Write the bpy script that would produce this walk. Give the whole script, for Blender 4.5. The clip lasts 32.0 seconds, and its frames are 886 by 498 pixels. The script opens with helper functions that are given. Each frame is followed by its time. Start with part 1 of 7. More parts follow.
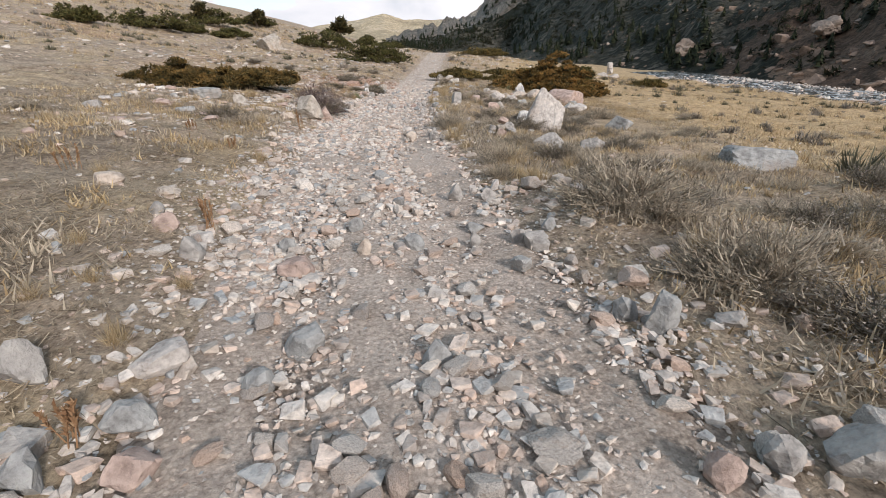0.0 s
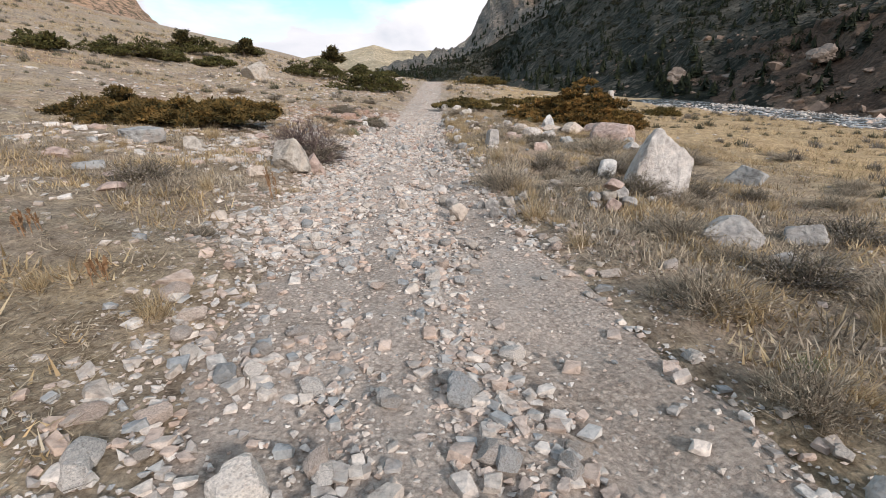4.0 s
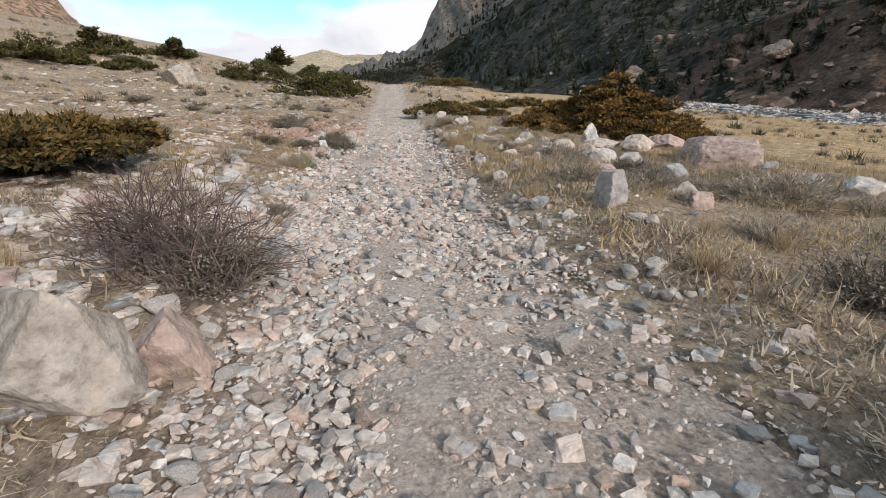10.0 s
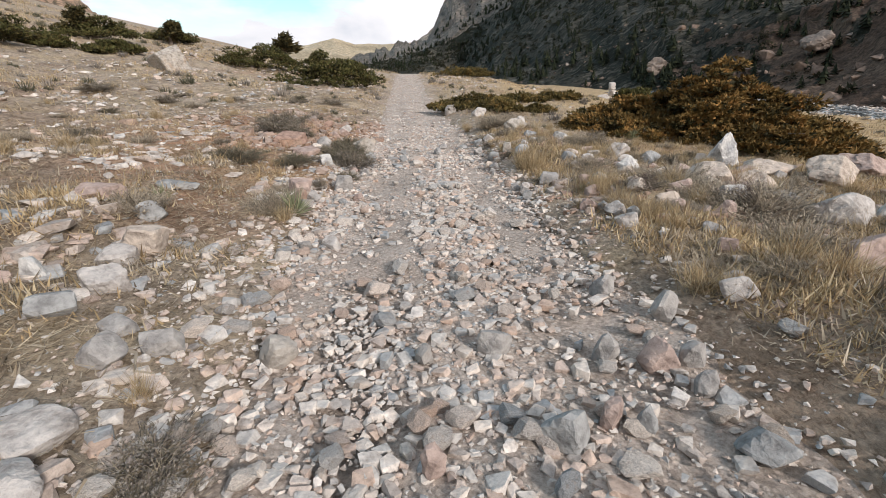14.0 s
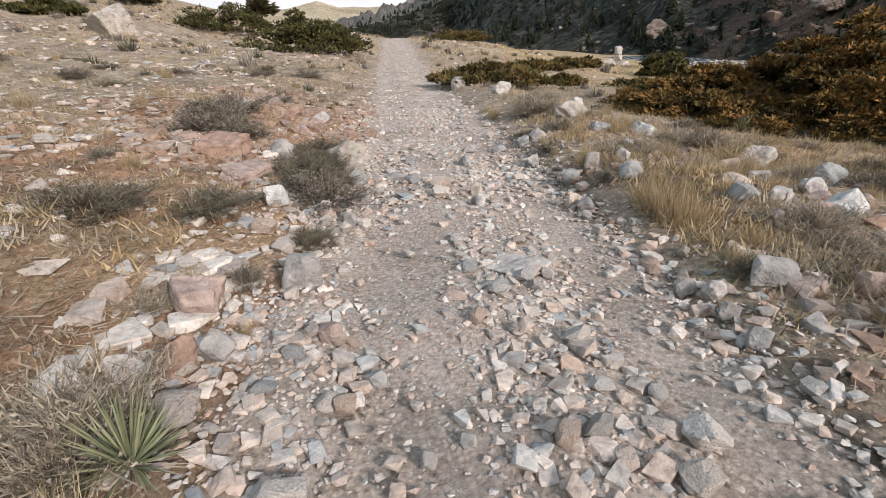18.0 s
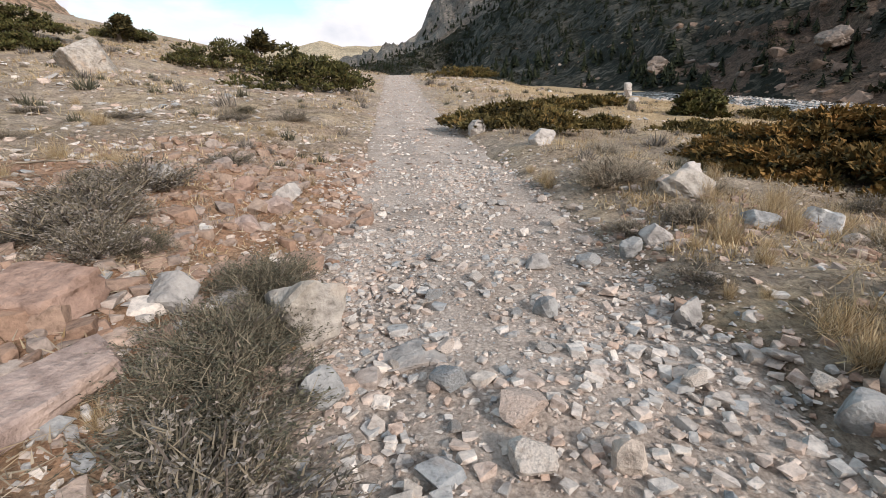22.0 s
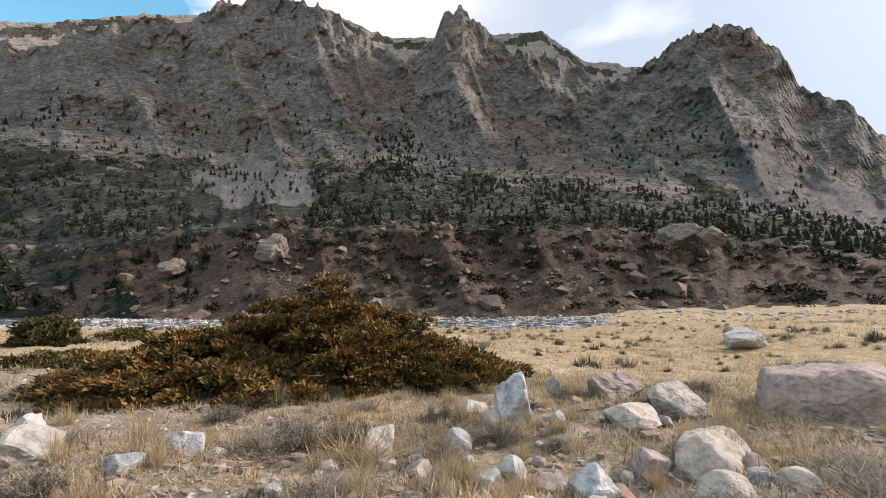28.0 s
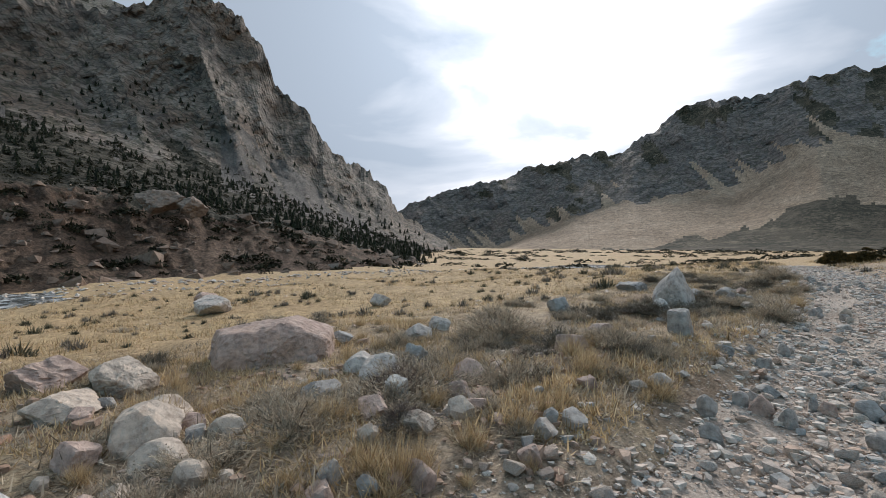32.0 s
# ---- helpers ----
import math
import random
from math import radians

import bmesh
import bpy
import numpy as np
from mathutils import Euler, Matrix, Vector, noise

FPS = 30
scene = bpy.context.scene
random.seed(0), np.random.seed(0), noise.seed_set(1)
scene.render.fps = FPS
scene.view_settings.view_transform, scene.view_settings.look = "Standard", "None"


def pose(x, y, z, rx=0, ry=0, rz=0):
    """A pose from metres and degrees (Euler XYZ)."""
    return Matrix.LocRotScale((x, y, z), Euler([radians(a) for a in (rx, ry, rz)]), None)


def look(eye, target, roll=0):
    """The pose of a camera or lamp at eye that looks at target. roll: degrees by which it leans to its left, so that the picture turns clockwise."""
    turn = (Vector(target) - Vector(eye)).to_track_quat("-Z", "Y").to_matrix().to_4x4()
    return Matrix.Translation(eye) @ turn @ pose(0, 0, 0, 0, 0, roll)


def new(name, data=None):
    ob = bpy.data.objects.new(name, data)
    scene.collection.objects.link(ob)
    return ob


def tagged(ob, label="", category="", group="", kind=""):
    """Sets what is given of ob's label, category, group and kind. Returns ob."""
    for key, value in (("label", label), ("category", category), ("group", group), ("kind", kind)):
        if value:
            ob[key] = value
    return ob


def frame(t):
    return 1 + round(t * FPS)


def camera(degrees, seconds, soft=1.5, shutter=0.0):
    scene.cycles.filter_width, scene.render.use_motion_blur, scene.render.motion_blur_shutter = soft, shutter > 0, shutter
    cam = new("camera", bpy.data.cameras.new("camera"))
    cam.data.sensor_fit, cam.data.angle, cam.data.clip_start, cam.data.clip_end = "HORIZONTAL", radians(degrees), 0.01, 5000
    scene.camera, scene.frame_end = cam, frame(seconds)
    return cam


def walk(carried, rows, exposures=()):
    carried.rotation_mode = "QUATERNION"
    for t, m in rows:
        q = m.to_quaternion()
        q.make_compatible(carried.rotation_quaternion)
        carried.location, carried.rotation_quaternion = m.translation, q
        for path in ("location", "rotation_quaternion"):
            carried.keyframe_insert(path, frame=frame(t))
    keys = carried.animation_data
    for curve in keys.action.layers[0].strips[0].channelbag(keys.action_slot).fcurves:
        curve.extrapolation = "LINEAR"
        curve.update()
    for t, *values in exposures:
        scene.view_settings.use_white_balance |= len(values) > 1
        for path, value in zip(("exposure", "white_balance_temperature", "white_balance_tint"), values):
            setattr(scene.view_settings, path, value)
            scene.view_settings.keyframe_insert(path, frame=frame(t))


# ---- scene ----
cam = camera(86.69, 32.0, soft=0.55)
PATH = [
    (0, (0.000, 0.000, 1.500), (0.003, 1.847, 0.731), -0.62),
    (0.5, (-0.132, 0.556, 1.497), (-0.159, 2.405, 0.735), -0.87),
    (1, (-0.355, 1.060, 1.465), (-0.397, 2.911, 0.709), -0.14),
    (1.5, (-0.467, 1.597, 1.460), (-0.560, 3.465, 0.749), 0.19),
    (2, (-0.565, 2.127, 1.434), (-0.733, 3.999, 0.749), 0.36),
    (2.5, (-0.695, 2.653, 1.437), (-0.840, 4.526, 0.749), 0.11),
    (3, (-0.770, 3.200, 1.430), (-0.888, 5.079, 0.755), -0.36),
    (3.5, (-0.890, 3.743, 1.419), (-0.946, 5.625, 0.744), -0.46),
    (4, (-0.934, 4.265, 1.421), (-0.892, 6.150, 0.754), -0.89),
    (4.5, (-0.986, 4.799, 1.396), (-0.913, 6.688, 0.743), -0.71),
    (6.5, (-1.208, 6.503, 1.394), (-1.149, 8.377, 0.698), 0.34),
    (7, (-1.262, 7.084, 1.412), (-1.219, 8.961, 0.722), -0.16),
    (7.5, (-1.337, 7.659, 1.413), (-1.273, 9.534, 0.718), -0.45),
    (8, (-1.347, 8.276, 1.376), (-1.260, 10.157, 0.701), -0.78),
    (8.5, (-1.506, 8.867, 1.341), (-1.406, 10.752, 0.681), -0.74),
    (9, (-1.637, 9.453, 1.323), (-1.531, 11.341, 0.672), -1.87),
    (9.5, (-1.785, 10.047, 1.304), (-1.640, 11.925, 0.632), -1.91),
    (10, (-1.882, 10.661, 1.302), (-1.670, 12.537, 0.643), -1.96),
    (10.5, (-1.898, 11.288, 1.325), (-1.683, 13.172, 0.690), -3.12),
    (11, (-1.946, 11.877, 1.330), (-1.724, 13.769, 0.722), -3.21),
    (11.5, (-1.912, 12.423, 1.323), (-1.666, 14.328, 0.763), -4.13),
    (12, (-1.965, 12.958, 1.307), (-1.709, 14.861, 0.749), -3.36),
    (12.5, (-2.070, 13.535, 1.285), (-1.816, 15.427, 0.691), -3.02),
    (13, (-2.147, 14.101, 1.301), (-1.922, 15.981, 0.656), -2.74),
    (13.5, (-2.264, 14.659, 1.273), (-2.093, 16.524, 0.571), -1.11),
    (14, (-2.289, 15.170, 1.268), (-2.114, 17.039, 0.576), -1.40),
    (14.5, (-2.353, 15.770, 1.276), (-2.182, 17.626, 0.552), -1.90),
    (15, (-2.355, 16.380, 1.300), (-2.143, 18.221, 0.550), -1.82),
    (15.5, (-2.320, 16.945, 1.297), (-2.115, 18.803, 0.586), -2.39),
    (17.5, (-2.420, 18.776, 1.257), (-2.254, 20.628, 0.522), -1.52),
    (18, (-2.449, 19.156, 1.232), (-2.241, 20.971, 0.420), -1.73),
    (18.5, (-2.449, 19.515, 1.208), (-2.224, 21.327, 0.392), -1.27),
    (19, (-2.492, 19.950, 1.188), (-2.243, 21.754, 0.362), 0.50),
    (19.5, (-2.402, 20.380, 1.179), (-2.115, 22.166, 0.326), 0.08),
    (20, (-2.319, 20.867, 1.150), (-2.045, 22.633, 0.251), -0.11),
    (20.5, (-2.234, 21.392, 1.167), (-1.931, 23.165, 0.292), -0.09),
    (21, (-2.157, 21.902, 1.200), (-1.846, 23.700, 0.381), -1.51),
    (21.5, (-2.284, 22.319, 1.171), (-2.001, 24.152, 0.424), -2.17),
    (22, (-2.411, 22.575, 1.215), (-2.196, 24.442, 0.528), -1.86),
    (22.5, (-2.397, 22.805, 1.228), (-2.212, 24.707, 0.639), -1.34),
    (23, (-2.439, 22.947, 1.288), (-2.228, 24.884, 0.838), -0.77),
    (23.5, (-2.444, 22.980, 1.331), (-2.206, 24.941, 1.022), -1.31),
    (24, (-2.392, 22.995, 1.336), (-2.054, 24.955, 1.127), -1.06),
    (24.5, (-2.311, 22.992, 1.323), (-1.769, 24.913, 1.194), -0.88),
    (25, (-2.259, 22.958, 1.319), (-1.355, 24.741, 1.249), -0.60),
    (25.5, (-2.229, 22.936, 1.324), (-1.004, 24.518, 1.313), -0.03),
    (26, (-2.220, 22.904, 1.326), (-0.764, 24.275, 1.374), 0.35),
    (26.5, (-2.214, 22.888, 1.330), (-0.588, 24.050, 1.417), 0.63),
    (28.5, (-2.167, 22.549, 1.343), (-0.201, 22.899, 1.465), -1.79),
    (29, (-2.135, 22.501, 1.338), (-0.144, 22.663, 1.439), -1.38),
    (29.5, (-2.128, 22.507, 1.341), (-0.134, 22.372, 1.412), -1.99),
    (30, (-2.125, 22.498, 1.339), (-0.171, 22.073, 1.367), -2.09),
    (30.5, (-2.126, 22.476, 1.335), (-0.241, 21.809, 1.331), -1.83),
    (31, (-2.141, 22.458, 1.332), (-0.359, 21.550, 1.315), -1.35),
    (31.5, (-2.143, 22.434, 1.335), (-0.507, 21.284, 1.312), -0.69),
    (32, (-2.142, 22.416, 1.325), (-0.665, 21.067, 1.301), 0.12),
]
walk(cam, [(t, look(eye, target, roll)) for t, eye, target, roll in PATH], [(0.0, 0.3, 6350, 15), (8.0, 0.27, 6350, 15), (12.0, 0.2, 6350, 14), (15.0, 0.35, 6400, 15), (20.0, 0.4, 6450, 16), (22.5, 0.35, 6450, 15), (24.0, -0.1, 6400, 12), (25.0, 0.1, 6400, 12), (26.0, 0.9, 6500, 17), (28.5, 0.65, 6500, 17), (30.0, 0.2, 6450, 15), (32.0, 0.1, 6350, 13)])

# ---- world, sun ----
def link(nt, a, b):
    nt.links.new(a, b)


def node(nt, kind, **inputs):
    n = nt.nodes.new(kind)
    for key, value in inputs.items():
        if key in n.inputs:
            n.inputs[key].default_value = value
    return n


def ramp(nt, fac, stops):
    n = nt.nodes.new("ShaderNodeValToRGB")
    while len(n.color_ramp.elements) < len(stops):
        n.color_ramp.elements.new(0.5)
    for e, (p, c) in zip(n.color_ramp.elements, stops):
        e.position, e.color = p, (*c, 1)
    link(nt, fac, n.inputs[0])
    return n.outputs[0]


def mix(nt, fac, a, b, mode="MIX"):
    n = nt.nodes.new("ShaderNodeMix")
    n.data_type, n.blend_type = "RGBA", mode
    for value, slot in ((fac, 0), (a, 6), (b, 7)):
        if isinstance(value, (int, float)):
            n.inputs[slot].default_value = value
        elif isinstance(value, tuple):
            n.inputs[slot].default_value = (*value, 1)
        else:
            link(nt, value, n.inputs[slot])
    return n.outputs[2]


def maths(nt, op, a, b=0.0, clamp=False):
    n = nt.nodes.new("ShaderNodeMath")
    n.operation, n.use_clamp = op, clamp
    for value, slot in ((a, 0), (b, 1)):
        if isinstance(value, (int, float)):
            n.inputs[slot].default_value = value
        else:
            link(nt, value, n.inputs[slot])
    return n.outputs[0]


def noise_tex(nt, vec, scale, detail=4.0, rough=0.55, distortion=0.0):
    n = node(nt, "ShaderNodeTexNoise", Scale=scale, Detail=detail, Roughness=rough, Distortion=distortion)
    if vec is not None:
        link(nt, vec, n.inputs["Vector"])
    return n.outputs[0]


SUN_AZ, SUN_EL = 145.0, 27.0        # degrees clockwise from +y, and above the horizon
world = bpy.data.worlds.new("world")
scene.world = world
world.use_nodes = True
nt = world.node_tree
nt.nodes.clear()
sky = nt.nodes.new("ShaderNodeTexSky")
sky.sky_type, sky.sun_disc = "NISHITA", False
sky.sun_elevation, sky.sun_rotation = radians(SUN_EL), radians(SUN_AZ)
sky.air_density, sky.dust_density, sky.ozone_density = 1.0, 0.6, 2.0
coord = nt.nodes.new("ShaderNodeTexCoord")
stretch = nt.nodes.new("ShaderNodeMapping")
stretch.inputs["Scale"].default_value = (1.0, 1.0, 2.6)
stretch.inputs["Location"].default_value = (0.35, 0.1, 0.0)
link(nt, coord.outputs["Generated"], stretch.inputs["Vector"])
cover = noise_tex(nt, stretch.outputs[0], 2.1, 7.0, 0.55, 0.25)
to_sun = nt.nodes.new("ShaderNodeVectorMath")
to_sun.operation = "DOT_PRODUCT"
link(nt, coord.outputs["Generated"], to_sun.inputs[0])
to_sun.inputs[1].default_value = (math.sin(radians(SUN_AZ)) * math.cos(radians(SUN_EL)), math.cos(radians(SUN_AZ)) * math.cos(radians(SUN_EL)), math.sin(radians(SUN_EL)))
nearer = maths(nt, "MULTIPLY", to_sun.outputs["Value"], 0.24)
aloft = nt.nodes.new("ShaderNodeSeparateXYZ")
link(nt, coord.outputs["Generated"], aloft.inputs[0])
low = ramp(nt, maths(nt, "ABSOLUTE", aloft.outputs[2]), [(0.06, (0.42, 0.42, 0.42)), (0.2, (0, 0, 0))])
cover = maths(nt, "ADD", maths(nt, "ADD", cover, nearer), low)
cloud = ramp(nt, cover, [(0.45, (0, 0, 0)), (0.56, (1, 1, 1))])
shade = ramp(nt, noise_tex(nt, stretch.outputs[0], 3.4, 6.0, 0.5, 0.3), [(0.36, (0.78, 0.83, 0.88)), (0.46, (1.0, 1.01, 1.02)), (0.54, (1.12, 1.12, 1.12))])
glow = maths(nt, "POWER", maths(nt, "MAXIMUM", to_sun.outputs["Value"], 0.0), 14.0)
bright = maths(nt, "ADD", maths(nt, "MULTIPLY", glow, 0.6), 0.75)
bellies = ramp(nt, maths(nt, "ADD", noise_tex(nt, stretch.outputs[0], 2.3, 6.0, 0.5, 0.4), maths(nt, "MULTIPLY", maths(nt, "SUBTRACT", glow, 0.2), 0.3)), [(0.46, (0.5, 0.59, 0.69)), (0.58, (0.72, 0.79, 0.87)), (0.68, (1.15, 1.15, 1.15))])
facing = maths(nt, "MULTIPLY", maths(nt, "SUBTRACT", to_sun.outputs["Value"], 0.25), 2.5, True)
cloud_light = mix(nt, facing, shade, bellies)
lit = nt.nodes.new("ShaderNodeVectorMath")
lit.operation = "SCALE"
link(nt, cloud_light, lit.inputs[0])
link(nt, bright, lit.inputs["Scale"])
blue = nt.nodes.new("ShaderNodeVectorMath")
blue.operation = "SCALE"
blue.inputs["Scale"].default_value = 0.2
link(nt, mix(nt, 1.0, sky.outputs[0], (0.62, 1.0, 0.86), "MULTIPLY"), blue.inputs[0])
back = node(nt, "ShaderNodeBackground", Strength=1.0)
link(nt, mix(nt, cloud, blue.outputs[0], lit.outputs[0]), back.inputs["Color"])
out = nt.nodes.new("ShaderNodeOutputWorld")
link(nt, back.outputs[0], out.inputs["Surface"])

sun = new("sun", bpy.data.lights.new("sun", "SUN"))
sun.data.energy, sun.data.angle, sun.data.color = 2.9, radians(8), (1.0, 0.95, 0.88)
sun.matrix_world = look((0, 0, 0), (-to_sun.inputs[1].default_value[0], -to_sun.inputs[1].default_value[1], -to_sun.inputs[1].default_value[2])) 

# ---- noise, shapes ----
def lattice(ix, iy, iz, seed):
    h = (ix * 374761393 + iy * 668265263 + iz * 2147483647 + seed * 144665) & 0xFFFFFFFF
    h = ((h ^ (h >> 13)) * 1274126177) & 0xFFFFFFFF
    h = ((h ^ (h >> 15)) * 2246822519) & 0xFFFFFFFF
    return ((h ^ (h >> 16)) & 0xFFFF) / 32767.5 - 1.0


def vnoise(x, y, z=0.0, seed=0):
    """Smooth noise in -1..1 over arrays."""
    x, y, z = np.broadcast_arrays(np.asarray(x, float), np.asarray(y, float), np.asarray(z, float))
    fx, fy, fz = np.floor(x), np.floor(y), np.floor(z)
    ix, iy, iz = fx.astype(np.int64), fy.astype(np.int64), fz.astype(np.int64)
    u, v, w = x - fx, y - fy, z - fz
    u, v, w = (q * q * q * (q * (q * 6 - 15) + 10) for q in (u, v, w))
    total = 0.0
    for a in (0, 1):
        for b in (0, 1):
            for c in (0, 1):
                total = total + lattice(ix + a, iy + b, iz + c, seed) * (u if a else 1 - u) * (v if b else 1 - v) * (w if c else 1 - w)
    return total


def fbm(x, y, z=0.0, octaves=4, seed=0, gain=0.5):
    total, amp, f = 0.0, 1.0, 1.0
    for k in range(octaves):
        total = total + amp * vnoise(np.asarray(x) * f + 7.1 * k, np.asarray(y) * f - 3.7 * k, np.asarray(z) * f, seed + k)
        amp, f = amp * gain, f * 2.03
    return total


def crag(x, y, z=0.0, octaves=5, seed=0, gain=0.55):
    """Ridged noise, 0..about 1: sharp ribs between rounded hollows."""
    total, amp, f = 0.0, 0.5, 1.0
    for k in range(octaves):
        total = total + amp * (1 - np.abs(vnoise(np.asarray(x) * f + 5.3 * k, np.asarray(y) * f + 1.7 * k, np.asarray(z) * f, seed + k)))
        amp, f = amp * gain, f * 2.1
    return total


def smooth(a, b, x):
    q = np.clip((np.asarray(x, float) - a) / (b - a), 0, 1)
    return q * q * (3 - 2 * q)


def curve(x, pairs):
    xs, ys = zip(*pairs)
    return np.interp(x, xs, ys)


def mesh_of(name, verts, faces, mats, smooth_faces=True, slots=None):
    """A mesh from arrays of vertices and of equal-sided faces."""
    me = bpy.data.meshes.new(name)
    verts, faces = np.asarray(verts, np.float32).reshape(-1, 3), np.asarray(faces, np.int32)
    n, k = faces.shape
    me.vertices.add(len(verts))
    me.vertices.foreach_set("co", verts.ravel())
    me.loops.add(n * k)
    me.loops.foreach_set("vertex_index", faces.ravel())
    me.polygons.add(n)
    me.polygons.foreach_set("loop_start", np.arange(0, n * k, k, dtype=np.int32))
    me.polygons.foreach_set("use_smooth", np.full(n, smooth_faces))
    if slots is not None:
        me.polygons.foreach_set("material_index", np.asarray(slots, np.int32))
    for m in mats if isinstance(mats, (list, tuple)) else [mats]:
        me.materials.append(m)
    me.update(calc_edges=True)
    return me


def grid_faces(nu, nv):
    i = np.arange(nu - 1)[:, None] * nv + np.arange(nv - 1)[None, :]
    return np.stack([i, i + nv, i + nv + 1, i + 1], -1).reshape(-1, 4)


def scattered(name, pieces, mats, smooth_faces=False):
    """One mesh out of (verts, faces, slot) pieces that are all of triangles."""
    verts, faces, slots, base = [], [], [], 0
    for v, f, s in pieces:
        verts.append(v)
        faces.append(f + base)
        slots.append(np.full(len(f), s))
        base += len(v)
    return mesh_of(name, np.concatenate(verts), np.concatenate(faces), mats, smooth_faces, np.concatenate(slots))


def part(name, me, parent=None, label="", m=None):
    ob = new(name, me)
    if parent is not None:
        ob.parent = parent
    if m is not None:
        ob.matrix_local = m
    return tagged(ob, label)


# ---- the lie of the land ----
def trail_z(y):
    return curve(y, [(-60, -1.5), (-25, -0.6), (0, 0.0), (5, -0.02), (11, -0.19), (16, -0.25), (23, -0.33), (38, -0.3), (50, 0.15), (61, 0.8), (78, 1.45), (86, 1.6), (110, 1.2), (200, 0), (420, -5)])


def trail_x(y):
    return curve(y, [(-60, 14), (-40, 9), (-20, 5.5), (-8, 2.5), (-3, 1.1), (0, 0.3), (3.8, -0.5), (9, -1.25), (14.5, -1.75), (20, -2.0), (25, -1.75), (28.5, -1.65), (45, -1.35), (60, -0.9), (80, -0.4), (110, 1.5), (400, 10)])


def river_x(y):
    return 46.0 + 2.0 * np.sin(np.asarray(y, float) / 17.0 + 0.6) + 0.05 * np.maximum(np.asarray(y, float) - 30, 0)


def land(x, y, fine=True):
    """The ground's height, without the trail's own relief."""
    x, y = np.asarray(x, float), np.asarray(y, float)
    s = x - trail_x(y)
    up = curve(-s, [(1.1, 0), (1.7, 0.14), (3, 0.42), (5, 0.66), (9, 1.1), (14.5, 1.85), (19, 2.7), (42, 7.8), (60, 13), (120, 26), (400, 60)])
    down = curve(s, [(1.3, 0), (4, 0.02), (7, 0.12), (10, 0.36), (16, 0.92), (44, 3.5), (60, 4.3), (500, 6)])
    z = trail_z(y) + up - down * (1 + smooth(30, 75, y))
    z = z + 0.3 * np.exp(-((s - 2.3) / 0.95) ** 2) * smooth(1.0, 1.6, s) * (0.35 + 0.65 * smooth(11, 15, y)) * smooth(-6, 0, y) * (1 - smooth(34, 44, y))
    bed = river_x(y)
    z = np.where(x > 20, np.maximum(z, -3.25), z)
    z = z + 0.75 * smooth(26, 40, x) * (1 - smooth(10, 26, y)) * smooth(-50, -20, y)
    z = z - 0.7 * smooth(bed - 5.5, bed - 3.0, x) - 0.8 * smooth(bed + 60, bed + 160, x)
    z = z + 0.3 * fbm(x / 9, y / 9, 0, 3, 11) * smooth(6, 16, np.abs(s))
    if fine:
        z = z + 0.09 * fbm(x / 1.3, y / 1.3, 0, 3, 21) * smooth(0.9, 2.2, np.abs(s)) + 0.012 * fbm(x / 0.22, y / 0.22, 0, 2, 31)
    return z


def trail_top(x, y):
    """The worn bed: two wheel ruts and a stony crown between them."""
    s = np.asarray(x, float) - trail_x(y)
    return land(x, y, False) + 0.03 - 0.05 * np.exp(-((s - 0.75) / 0.35) ** 2) - 0.045 * np.exp(-((s + 0.7) / 0.3) ** 2) + 0.025 * fbm(np.asarray(x) / 0.6, np.asarray(y) / 0.6, 0, 3, 41) - 0.12 * smooth(1.05, 1.6, np.abs(s))


def top(x, y):
    s = np.abs(np.asarray(x, float) - trail_x(y))
    return np.where(s < 1.25, np.maximum(trail_top(x, y), land(x, y)), land(x, y))

# ---- materials ----
def material(name, shade_it, rough=0.85):
    m = bpy.data.materials.new(name)
    m.use_nodes = True
    nt = m.node_tree
    b = nt.nodes["Principled BSDF"]
    b.inputs["Roughness"].default_value = rough
    b.inputs["Specular IOR Level"].default_value = 0.15
    shade_it(nt, b)
    return m


def bump(nt, b, height, strength, distance):
    n = node(nt, "ShaderNodeBump", Strength=strength, Distance=distance)
    link(nt, height, n.inputs["Height"])
    link(nt, n.outputs[0], b.inputs["Normal"])


def place(nt, scale=(1, 1, 1)):
    c = nt.nodes.new("ShaderNodeTexCoord")
    m = nt.nodes.new("ShaderNodeMapping")
    m.inputs["Scale"].default_value = scale
    link(nt, c.outputs["Object"], m.inputs["Vector"])
    return m.outputs[0]


def island(nt):
    return nt.nodes.new("ShaderNodeNewGeometry").outputs["Random Per Island"]


def of_object(nt):
    return nt.nodes.new("ShaderNodeObjectInfo").outputs["Random"]


